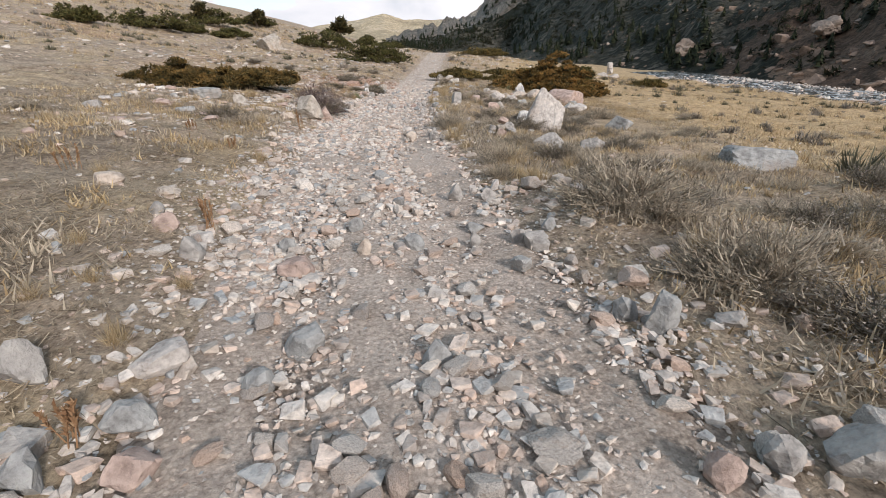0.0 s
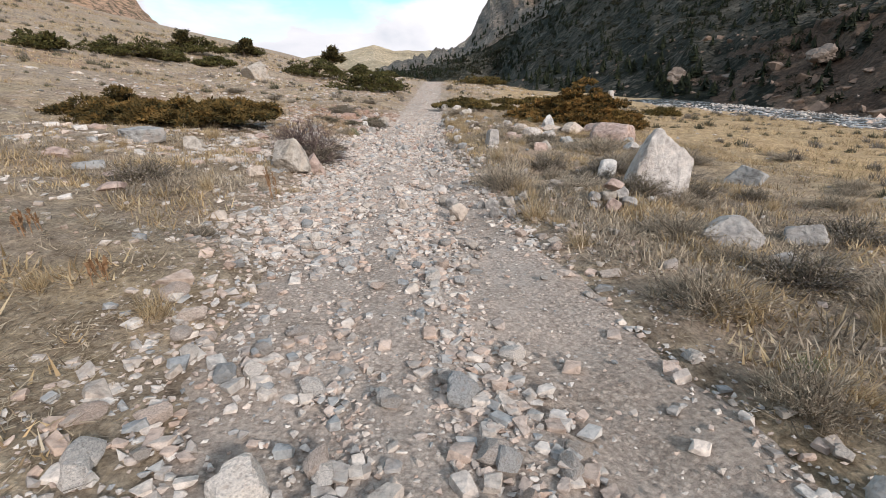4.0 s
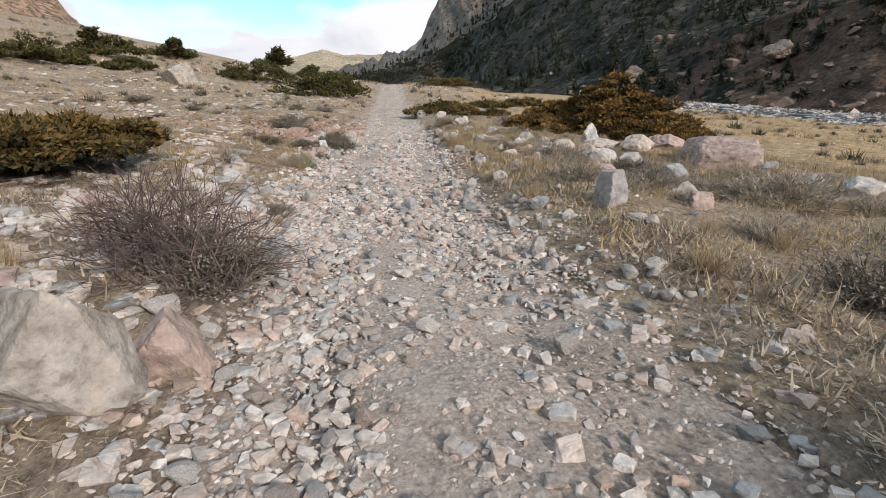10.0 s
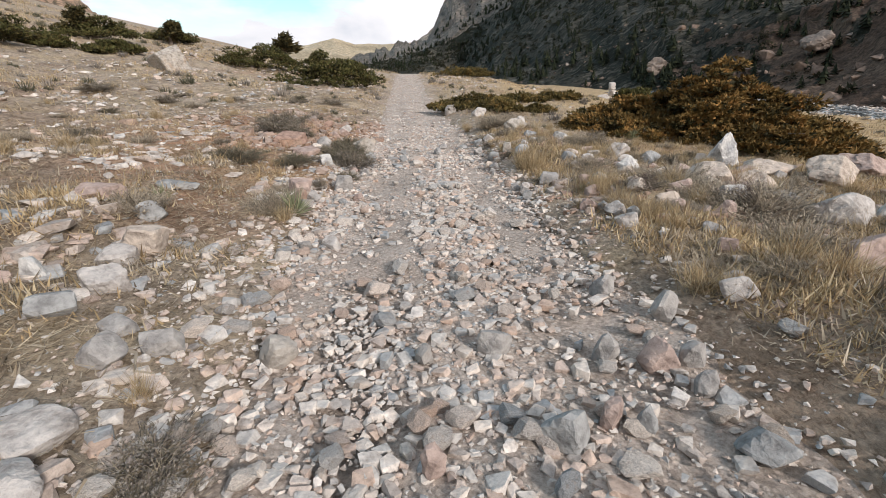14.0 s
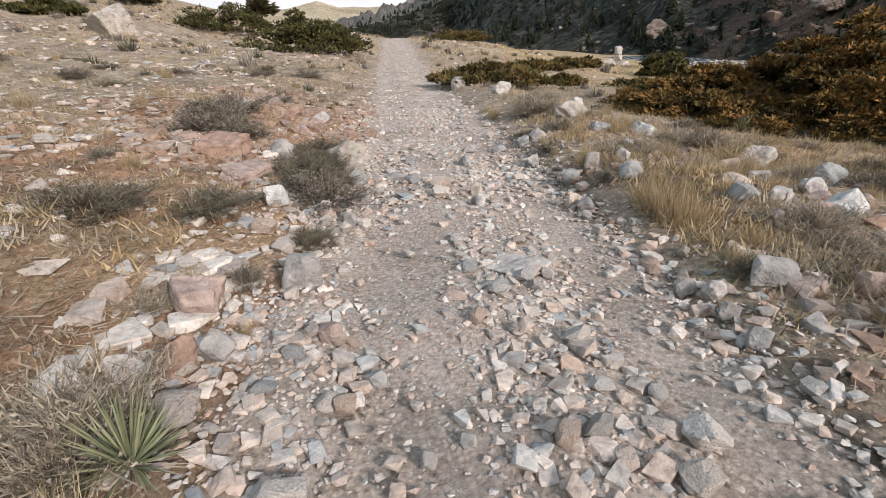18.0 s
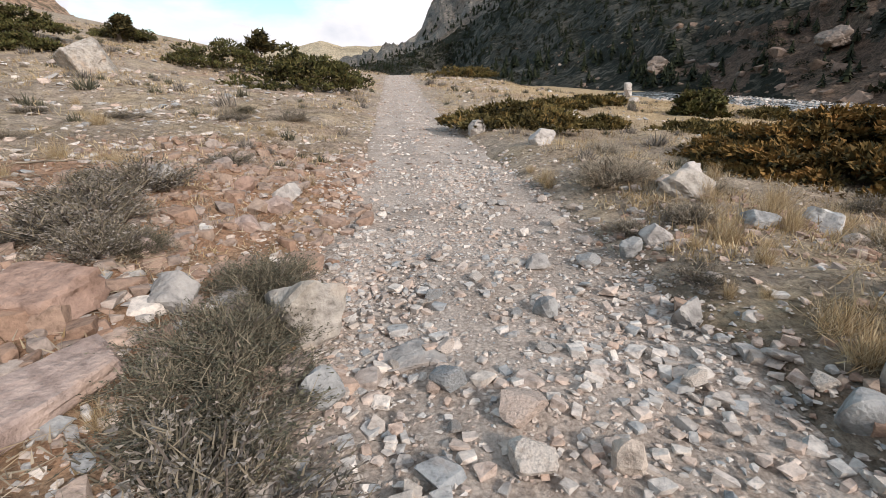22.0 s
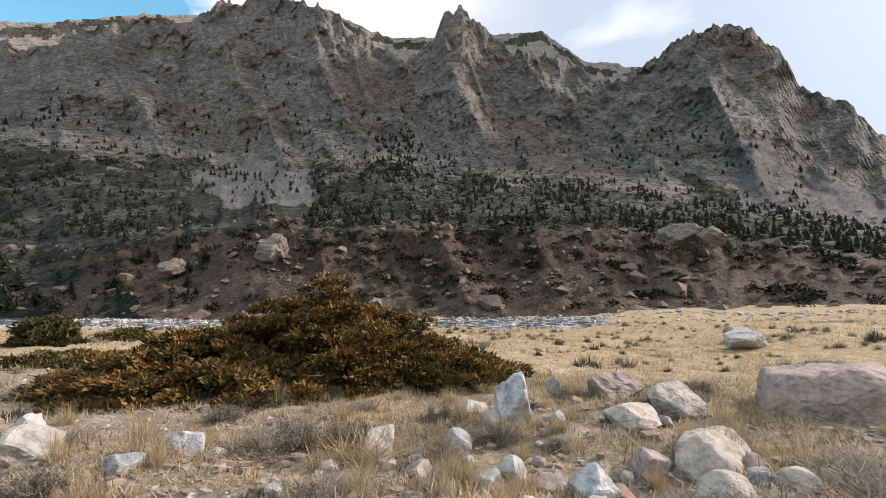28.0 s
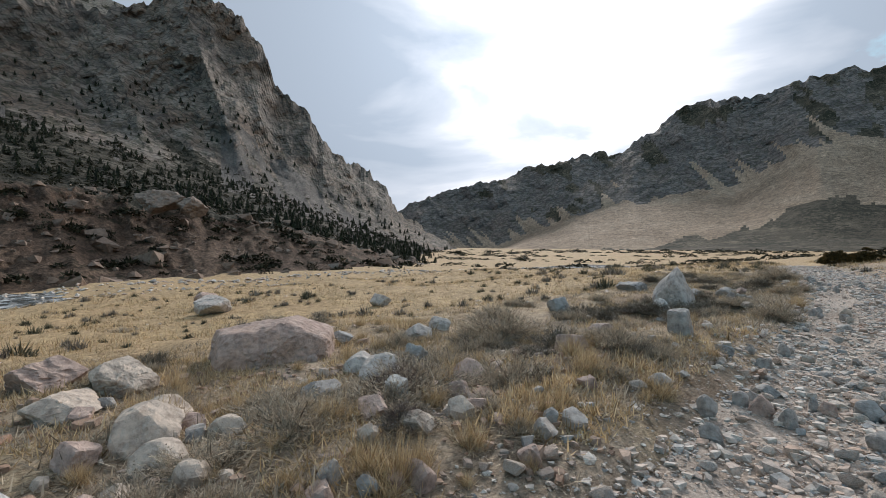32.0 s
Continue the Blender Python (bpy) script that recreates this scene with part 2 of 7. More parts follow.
def soil(nt, b):
    p = place(nt)
    broad = ramp(nt, noise_tex(nt, p, 0.23, 5), [(0.35, (0.30, 0.246, 0.193)), (0.5, (0.395, 0.326, 0.255)), (0.65, (0.345, 0.282, 0.217))])
    red = ramp(nt, noise_tex(nt, p, 0.11, 3), [(0.52, (0, 0, 0)), (0.64, (1, 1, 1))])
    broad = mix(nt, maths(nt, "MULTIPLY", red, 0.5), broad, (0.37, 0.235, 0.155))
    off = nt.nodes.new("ShaderNodeMapping")
    off.inputs["Location"].default_value = (4.6 / 2.9, -26.0 / 5.5, 0)
    off.inputs["Scale"].default_value = (1 / 2.9, 1 / 5.5, 0)
    link(nt, p, off.inputs["Vector"])
    far = nt.nodes.new("ShaderNodeVectorMath")
    far.operation = "LENGTH"
    link(nt, off.outputs[0], far.inputs[0])
    ochre = ramp(nt, maths(nt, "SUBTRACT", 1.75, maths(nt, "ADD", far.outputs["Value"], maths(nt, "MULTIPLY", noise_tex(nt, p, 0.8, 5), 0.9))), [(0.0, (0, 0, 0)), (0.5, (0.85, 0.85, 0.85))])
    broad = mix(nt, ochre, broad, (0.40, 0.235, 0.145))
    straw = ramp(nt, noise_tex(nt, p, 0.5, 6, 0.65), [(0.48, (0, 0, 0)), (0.62, (1, 1, 1))])
    broad = mix(nt, maths(nt, "MULTIPLY", straw, 0.6), broad, (0.45, 0.36, 0.23))
    east = nt.nodes.new("ShaderNodeSeparateXYZ")
    link(nt, p, east.inputs[0])
    meadow = ramp(nt, maths(nt, "DIVIDE", east.outputs[0], 10.0), [(0.35, (0, 0, 0)), (0.9, (0.7, 0.7, 0.7))])
    broad = mix(nt, meadow, broad, (0.48, 0.35, 0.19))
    litter = noise_tex(nt, place(nt, (1, 0.45, 1)), 30, 6, 0.75, 1.0)
    speck = noise_tex(nt, p, 14, 8, 0.75)
    c = mix(nt, 0.85, broad, ramp(nt, speck, [(0.34, (0.32, 0.28, 0.25)), (0.47, (0.9, 0.88, 0.85)), (0.56, (1.05, 1.04, 1.02)), (0.68, (1.65, 1.62, 1.58))]), "MULTIPLY")
    c = mix(nt, 0.7, c, ramp(nt, litter, [(0.36, (0.5, 0.46, 0.42)), (0.5, (1, 1, 1)), (0.64, (1.4, 1.36, 1.28))]), "MULTIPLY")
    blotch = noise_tex(nt, p, 2.6, 5, 0.7)
    c = mix(nt, 0.8, c, ramp(nt, blotch, [(0.38, (0.62, 0.59, 0.56)), (0.5, (0.96, 0.96, 0.96)), (0.62, (1.25, 1.24, 1.22))]), "MULTIPLY")
    link(nt, c, b.inputs["Base Color"])
    bump(nt, b, speck, 1.0, 0.05)


def dust(nt, b):
    p = place(nt)
    c = ramp(nt, noise_tex(nt, p, 0.9, 6, 0.6), [(0.3, (0.42, 0.353, 0.293)), (0.55, (0.535, 0.455, 0.387)), (0.75, (0.475, 0.40, 0.334))])
    edge = nt.nodes.new("ShaderNodeAttribute")
    edge.attribute_name = "edge"
    verge = maths(nt, "ADD", edge.outputs["Fac"], maths(nt, "MULTIPLY", maths(nt, "SUBTRACT", noise_tex(nt, p, 1.6, 6, 0.65), 0.5), 1.1))
    c = mix(nt, ramp(nt, verge, [(0.6, (0, 0, 0)), (0.88, (1, 1, 1))]), c, (0.39, 0.322, 0.262))
    grit = nt.nodes.new("ShaderNodeTexVoronoi")
    grit.inputs["Scale"].default_value = 42.0
    link(nt, p, grit.inputs["Vector"])
    tone = nt.nodes.new("ShaderNodeSeparateColor")
    link(nt, grit.outputs["Color"], tone.inputs[0])
    stones = mix(nt, 1.0, ramp(nt, tone.outputs[0], [(0.0, (0.55, 0.52, 0.5)), (0.55, (0.95, 0.94, 0.92)), (0.8, (1.1, 1.08, 1.05)), (1.0, (1.45, 1.42, 1.38))]), ramp(nt, grit.outputs["Distance"], [(0.35, (1, 1, 1)), (0.62, (0.6, 0.57, 0.55))]), "MULTIPLY")
    c = mix(nt, ramp(nt, noise_tex(nt, p, 3.0, 4, 0.6), [(0.4, (0.2, 0.2, 0.2)), (0.6, (0.6, 0.6, 0.6))]), c, mix(nt, 1.0, c, stones, "MULTIPLY"))
    speck = noise_tex(nt, p, 30, 7, 0.75)
    c = mix(nt, 0.8, c, ramp(nt, speck, [(0.34, (0.5, 0.47, 0.45)), (0.5, (1, 1, 1)), (0.66, (1.4, 1.4, 1.38))]), "MULTIPLY")
    link(nt, c, b.inputs["Base Color"])
    bump(nt, b, speck, 0.9, 0.03)


STONE_TONES = [(0.0, (0.41, 0.35, 0.295)), (0.14, (0.66, 0.59, 0.515)), (0.28, (0.53, 0.41, 0.335)), (0.42, (0.36, 0.33, 0.298)), (0.56, (0.69, 0.625, 0.555)), (0.68, (0.30, 0.308, 0.305)), (0.78, (0.56, 0.51, 0.455)), (0.88, (0.49, 0.36, 0.28)), (1.0, (0.45, 0.405, 0.36))]
RUBBLE_TONES = [(0.0, (0.28, 0.19, 0.14)), (0.3, (0.37, 0.275, 0.21)), (0.55, (0.31, 0.20, 0.14)), (0.8, (0.40, 0.33, 0.28)), (1.0, (0.25, 0.195, 0.16))]


def stone(tone, grain=18.0, tones=None):
    def shade_it(nt, b):
        p = place(nt)
        c = ramp(nt, tone(nt), tones or STONE_TONES) if callable(tone) else ramp(nt, noise_tex(nt, p, 2.2, 5), tone)
        g = noise_tex(nt, p, grain, 7, 0.7)
        c = mix(nt, 0.8, c, ramp(nt, g, [(0.3, (0.42, 0.40, 0.39)), (0.48, (0.98, 0.98, 0.98)), (0.68, (1.42, 1.42, 1.4))]), "MULTIPLY")
        stain = ramp(nt, noise_tex(nt, p, grain * 0.22, 4, 0.6), [(0.55, (0, 0, 0)), (0.7, (1, 1, 1))])
        c = mix(nt, maths(nt, "MULTIPLY", stain, 0.4), c, (0.34, 0.235, 0.16))
        link(nt, c, b.inputs["Base Color"])
        bump(nt, b, maths(nt, "ADD", g, maths(nt, "MULTIPLY", noise_tex(nt, p, grain * 0.35, 5, 0.6, 0.5), 1.2)), 0.9, 0.35 / grain)
    return shade_it


def leafy(stops, clump=0.0, thin=0.0):
    """Leaf colours by chance, leaf by leaf; clump: the scale of tufts that share a colour; thin: how much light shines through."""
    def shade_it(nt, b):
        pick_one = island(nt)
        if clump:
            tuft = noise_tex(nt, place(nt), clump, 4, 0.6)
            tuft = maths(nt, "MULTIPLY", maths(nt, "SUBTRACT", tuft, 0.28), 2.0)
            pick_one = maths(nt, "ADD", maths(nt, "MULTIPLY", tuft, 0.72), maths(nt, "MULTIPLY", pick_one, 0.3))
        c = ramp(nt, pick_one, stops)
        v = noise_tex(nt, place(nt), 1.1, 3)
        c = mix(nt, 0.6, c, ramp(nt, v, [(0.35, (0.6, 0.6, 0.6)), (0.65, (1.35, 1.3, 1.2))]), "MULTIPLY")
        link(nt, c, b.inputs["Base Color"])
        if thin:
            through_leaf = nt.nodes.new("ShaderNodeBsdfTranslucent")
            link(nt, c, through_leaf.inputs["Color"])
            both = nt.nodes.new("ShaderNodeMixShader")
            both.inputs[0].default_value = thin
            link(nt, b.outputs[0], both.inputs[1])
            link(nt, through_leaf.outputs[0], both.inputs[2])
            end = next(q for q in nt.nodes if q.type == "OUTPUT_MATERIAL")
            link(nt, both.outputs[0], end.inputs["Surface"])
    return shade_it


def flowing(nt, b):
    p = place(nt, (1, 0.5, 1))
    foam = ramp(nt, noise_tex(nt, p, 0.9, 7, 0.7, 1.0), [(0.42, (0.05, 0.06, 0.06)), (0.5, (0.11, 0.125, 0.125)), (0.58, (0.6, 0.62, 0.62)), (0.7, (0.75, 0.77, 0.77))])
    link(nt, foam, b.inputs["Base Color"])
    bump(nt, b, noise_tex(nt, p, 2.5, 5), 0.6, 0.15)


def heights(nt):
    geo = nt.nodes.new("ShaderNodeNewGeometry")
    up = nt.nodes.new("ShaderNodeSeparateXYZ")
    link(nt, geo.outputs["Normal"], up.inputs[0])
    return up.outputs[2]


def mountain_rock(tones, warm, warmth=0.5, size=1.0, scrub=0.6, dip=48.0, bed=2.3):
    """Bedded, cracked rock: dipping strata, pale and rusty faces, dark cracks, scrub on the ledges."""
    def shade_it(nt, b):
        c0 = nt.nodes.new("ShaderNodeTexCoord")
        m = nt.nodes.new("ShaderNodeMapping")
        m.inputs["Rotation"].default_value = (radians(dip), radians(-dip), 0)
        m.inputs["Scale"].default_value = (1, 1, bed)
        link(nt, c0.outputs["Object"], m.inputs["Vector"])
        p = place(nt)
        strata = noise_tex(nt, m.outputs[0], 0.022 / size, 10, 0.68, 1.2)
        c = ramp(nt, strata, tones)
        w = ramp(nt, noise_tex(nt, p, 0.014 / size, 6, 0.65, 0.8), [(0.48, (0, 0, 0)), (0.66, (1, 1, 1))])
        c = mix(nt, maths(nt, "MULTIPLY", w, warmth), c, warm)
        g = noise_tex(nt, m.outputs[0], 0.17 / size, 10, 0.75, 0.6)
        c = mix(nt, 0.85, c, ramp(nt, g, [(0.34, (0.34, 0.34, 0.35)), (0.46, (0.85, 0.85, 0.86)), (0.56, (1.12, 1.12, 1.12)), (0.68, (1.7, 1.67, 1.6))]), "MULTIPLY")
        crack = nt.nodes.new("ShaderNodeTexVoronoi")
        crack.feature = "DISTANCE_TO_EDGE"
        crack.inputs["Scale"].default_value = 0.09 / size
        warp = nt.nodes.new("ShaderNodeVectorMath")
        warp.operation = "MULTIPLY_ADD"
        n = node(nt, "ShaderNodeTexNoise", Scale=0.1 / size, Detail=4.0)
        link(nt, p, n.inputs["Vector"])
        link(nt, n.outputs["Color"], warp.inputs[0])
        warp.inputs[1].default_value = (14 * size, 14 * size, 14 * size)
        link(nt, m.outputs[0], warp.inputs[2])
        link(nt, warp.outputs[0], crack.inputs["Vector"])
        c = mix(nt, ramp(nt, crack.outputs["Distance"], [(0.0, (0.8, 0.8, 0.8)), (0.085, (0, 0, 0))]), c, (0.045, 0.042, 0.038))
        ledge = ramp(nt, maths(nt, "ADD", heights(nt), maths(nt, "MULTIPLY", g, 0.5)), [(0.78, (0, 0, 0)), (0.92, (1, 1, 1))])
        spots = ramp(nt, noise_tex(nt, p, 0.16 / size, 6, 0.75), [(0.5, (0, 0, 0)), (0.56, (1, 1, 1))])
        c = mix(nt, maths(nt, "MULTIPLY", maths(nt, "MULTIPLY", ledge, spots), scrub), c, (0.035, 0.042, 0.022))
        link(nt, c, b.inputs["Base Color"])
        bump(nt, b, g, 0.75, 2.5 * size)
    return shade_it


def hillside(earth, pale, bush, amount, size=1.0, cover=0.5):
    """Stony earth with pale rubble, and low dark scrub in patches."""
    def shade_it(nt, b):
        p = place(nt)
        c = ramp(nt, noise_tex(nt, p, 0.05 / size, 8, 0.7, 0.5), [(0.35, tuple(0.7 * q for q in earth)), (0.5, earth), (0.66, pale)])
        g = noise_tex(nt, p, 0.7 / size, 9, 0.75)
        c = mix(nt, 0.85, c, ramp(nt, g, [(0.34, (0.4, 0.4, 0.4)), (0.5, (1, 1, 1)), (0.66, (1.6, 1.57, 1.52))]), "MULTIPLY")
        fine = noise_tex(nt, p, 2.6 / size, 6, 0.7)
        c = mix(nt, 0.8, c, ramp(nt, fine, [(0.38, (0.4, 0.39, 0.38)), (0.5, (1, 1, 1)), (0.62, (1.6, 1.56, 1.5))]), "MULTIPLY")
        spots = ramp(nt, maths(nt, "ADD", maths(nt, "MULTIPLY", noise_tex(nt, p, 0.33 / size, 5, 0.7), 0.6), maths(nt, "MULTIPLY", noise_tex(nt, p, 0.03 / size, 4, 0.6), 0.4)), [(cover, (0, 0, 0)), (cover + 0.04, (1, 1, 1))])
        c = mix(nt, maths(nt, "MULTIPLY", spots, amount), c, bush)
        link(nt, c, b.inputs["Base Color"])
        bump(nt, b, g, 1.0, 1.2 * size)
    return shade_it


GREY = [(0.28, (0.08, 0.07, 0.063)), (0.40, (0.148, 0.129, 0.112)), (0.52, (0.222, 0.191, 0.16)), (0.66, (0.295, 0.253, 0.21)), (0.78, (0.14, 0.116, 0.097))]
MAT = {
    "soil": material("dry soil", soil, 0.95),
    "dust": material("trail dust", dust, 0.95),
    "gravel": material("gravel stone", stone(island), 0.85),
    "rubble": material("ochre rubble", stone(island, 18.0, RUBBLE_TONES), 0.85),
    "bank_rock": material("brown bank rock", stone(island, 2.0, [(0.0, (0.15, 0.11, 0.085)), (0.4, (0.22, 0.165, 0.13)), (0.75, (0.19, 0.135, 0.10)), (1.0, (0.26, 0.215, 0.18))]), 0.9),
    "rock": material("loose rock", stone(of_object), 0.85),
    "straw": material("dry straw", leafy([(0.0, (0.17, 0.12, 0.065)), (0.25, (0.48, 0.36, 0.20)), (0.5, (0.66, 0.55, 0.375)), (0.75, (0.52, 0.375, 0.21)), (1.0, (0.24, 0.18, 0.115))], 0.0, 0.3), 0.7),
    "straw_pale": material("bleached straw", leafy([(0.0, (0.15, 0.115, 0.08)), (0.3, (0.42, 0.34, 0.245)), (0.6, (0.60, 0.51, 0.38)), (0.8, (0.42, 0.32, 0.21)), (1.0, (0.22, 0.175, 0.125))], 0.0, 0.25), 0.75),
    "sage": material("grey sage leaf", leafy([(0.0, (0.045, 0.047, 0.03)), (0.5, (0.115, 0.112, 0.078)), (1.0, (0.20, 0.18, 0.128))]), 0.8),
    "twig": material("dead twig", leafy([(0.0, (0.11, 0.09, 0.075)), (0.5, (0.17, 0.14, 0.12)), (1.0, (0.23, 0.19, 0.16))]), 0.8),
    "juniper": material("juniper spray", leafy([(0.1, (0.08, 0.056, 0.018)), (0.36, (0.15, 0.098, 0.032)), (0.55, (0.23, 0.135, 0.043)), (0.75, (0.30, 0.16, 0.052)), (1.0, (0.35, 0.185, 0.062))], 2.4), 0.7),
    "green_juniper": material("green juniper spray", leafy([(0.0, (0.04, 0.045, 0.016)), (0.5, (0.085, 0.085, 0.03)), (1.0, (0.14, 0.12, 0.045))]), 0.7),
    "sage_grey": material("pale sage leaf", leafy([(0.0, (0.09, 0.08, 0.07)), (0.5, (0.23, 0.205, 0.178)), (1.0, (0.37, 0.325, 0.28))]), 0.8),
    "sage_shoot": material("sage shoot", leafy([(0.0, (0.082, 0.074, 0.054)), (0.5, (0.185, 0.157, 0.113)), (1.0, (0.30, 0.252, 0.18))]), 0.8),
    "straw_grey": material("weathered straw", leafy([(0.0, (0.15, 0.125, 0.097)), (0.35, (0.37, 0.315, 0.245)), (0.65, (0.58, 0.50, 0.39)), (1.0, (0.24, 0.20, 0.155))], 0.0, 0.25), 0.8),
    "thorn": material("purple-grey thorn bark", leafy([(0.0, (0.06, 0.043, 0.04)), (0.5, (0.12, 0.09, 0.084)), (1.0, (0.20, 0.15, 0.135))]), 0.8),
    "rust": material("rusty weed", leafy([(0.0, (0.18, 0.095, 0.05)), (0.5, (0.26, 0.15, 0.08)), (1.0, (0.33, 0.22, 0.13))]), 0.8),
    "yucca": material("yucca leaf", leafy([(0.0, (0.14, 0.16, 0.09)), (0.5, (0.21, 0.23, 0.13)), (1.0, (0.32, 0.31, 0.19))]), 0.6),
    "bark": material("juniper bark", leafy([(0.0, (0.12, 0.095, 0.075)), (1.0, (0.2, 0.165, 0.135))]), 0.9),
    "rust_juniper": material("rusty juniper spray", leafy([(0.1, (0.05, 0.038, 0.016)), (0.45, (0.115, 0.08, 0.028)), (0.75, (0.175, 0.105, 0.036)), (1.0, (0.21, 0.15, 0.052))], 2.2), 0.7),
    "mat_juniper": material("olive juniper spray", leafy([(0.1, (0.05, 0.045, 0.018)), (0.45, (0.125, 0.10, 0.036)), (0.75, (0.20, 0.13, 0.045)), (1.0, (0.26, 0.15, 0.05))], 1.6), 0.7),
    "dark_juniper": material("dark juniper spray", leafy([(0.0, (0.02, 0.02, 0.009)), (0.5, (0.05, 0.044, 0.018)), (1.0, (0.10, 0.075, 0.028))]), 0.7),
    "cliff": material("grey cliff", mountain_rock(GREY, (0.20, 0.137, 0.095), 0.65), 0.95),
    "bank": material("brown river bank", hillside((0.12, 0.083, 0.06), (0.195, 0.142, 0.104), (0.024, 0.024, 0.014), 0.75, 1.0, 0.53), 0.95),
    "bench": material("scrubby slope", hillside((0.07, 0.064, 0.048), (0.165, 0.15, 0.123), (0.013, 0.016, 0.009), 0.9, 1.3, 0.48), 0.95),
    "scree": material("grey scree", hillside((0.135, 0.124, 0.114), (0.19, 0.176, 0.16), (0.04, 0.045, 0.03), 0.12), 0.95),
    # these three far tones are raised and warmed to carry sunlight in the colour
    "sunlit_pale_cliff": material("pale sandstone", mountain_rock([(0.3, (0.20, 0.165, 0.135)), (0.45, (0.33, 0.28, 0.23)), (0.55, (0.43, 0.37, 0.30)), (0.7, (0.26, 0.215, 0.175))], (0.46, 0.34, 0.235), 0.35, 1.3, 0.5, 3.0, 7.0), 0.95),
    "sunlit_orange_cliff": material("orange sandstone", mountain_rock([(0.3, (0.27, 0.17, 0.11)), (0.5, (0.52, 0.35, 0.235)), (0.7, (0.42, 0.27, 0.18))], (0.5, 0.31, 0.18), 0.6, 1.2, 0.7, 8.0, 4.0), 0.95),
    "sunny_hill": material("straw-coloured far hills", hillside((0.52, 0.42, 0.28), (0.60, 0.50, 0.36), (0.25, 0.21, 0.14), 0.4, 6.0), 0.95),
    "far_cliff": material("far cliff", mountain_rock([(0.3, (0.07, 0.066, 0.064)), (0.45, (0.15, 0.137, 0.128)), (0.55, (0.215, 0.192, 0.175)), (0.7, (0.13, 0.115, 0.105))], (0.19, 0.14, 0.11), 0.5, 1.6, 0.6, 40.0), 0.95),
    "far_scree": material("tan scree fan", hillside((0.36, 0.275, 0.20), (0.42, 0.33, 0.245), (0.16, 0.13, 0.095), 0.25, 4.0), 0.95),
    "dark_scrub": material("dark far scrub", hillside((0.085, 0.075, 0.055), (0.17, 0.145, 0.105), (0.025, 0.028, 0.018), 0.95, 1.5), 0.95),
    "water": material("river water", flowing, 0.12),
    "conifer": material("dark conifer", leafy([(0.0, (0.008, 0.012, 0.007)), (0.5, (0.018, 0.024, 0.012)), (1.0, (0.036, 0.04, 0.02))]), 0.8),
    "scrub": material("dark scrub", leafy([(0.0, (0.012, 0.014, 0.008)), (0.5, (0.026, 0.028, 0.015)), (1.0, (0.05, 0.044, 0.025))]), 0.8),
}

# ---- ground, trail ----
def steps(spans):
    """Coordinates along one axis: (start, stop, spacing) one after another."""
    return np.unique(np.concatenate([np.arange(a, b, d) for a, b, d in spans] + [[spans[-1][1]]]).round(4))


xs = steps([(-420, -100, 20), (-100, -40, 5), (-40, -14, 1.0), (-14, -7, 0.3), (-7, 6, 0.18), (6, 14, 0.3), (14, 52, 0.8), (52, 110, 6), (110, 520, 25)])
ys = steps([(-420, -60, 20), (-60, -20, 2), (-20, -4, 0.6), (-4, 32, 0.18), (32, 50, 0.5), (50, 110, 1.5), (110, 620, 20)])
gx, gy = np.meshgrid(xs, ys, indexing="ij")
gz = land(gx, gy) - 0.09 * (1 - smooth(0.95, 1.35, np.abs(gx - trail_x(gy)))) * (np.abs(gy - 30) < 69.5)
ground = tagged(new("ground", mesh_of("ground", np.stack([gx, gy, gz], -1), grid_faces(len(xs), len(ys)), MAT["soil"])), "dry tan valley ground with sparse straw-coloured grass", "ground", kind="structure")

ss, ty = np.linspace(-1.6, 1.6, 41), steps([(-40, -2, 0.5), (-2, 32, 0.08), (32, 100, 0.5)])
sx, sy = np.meshgrid(ss, ty, indexing="ij")
tx = sx + trail_x(sy) + 0.12 * fbm(sy / 1.1, sx * 0, 0, 2, 51) * np.abs(sx)
trail_mesh = mesh_of("road", np.stack([tx, sy, trail_top(tx, sy)], -1), grid_faces(len(ss), len(ty)), MAT["dust"])
trail_mesh.attributes.new("edge", "FLOAT", "POINT").data.foreach_set("value", np.abs(sx / 1.6).ravel().astype(np.float32))
trail = tagged(new("road", trail_mesh), "dusty grey-beige stony track worn by wheels", "dirt road", kind="structure")

# ---- mountains ----
CX, CY, CZ = -2.2, 22.8, 1.3


def polar(az, r, el):
    a = np.radians(az)
    return np.stack([CX + r * np.sin(a), CY + r * np.cos(a), CZ + r * np.tan(np.radians(el))], -1)


SURFACE = {}


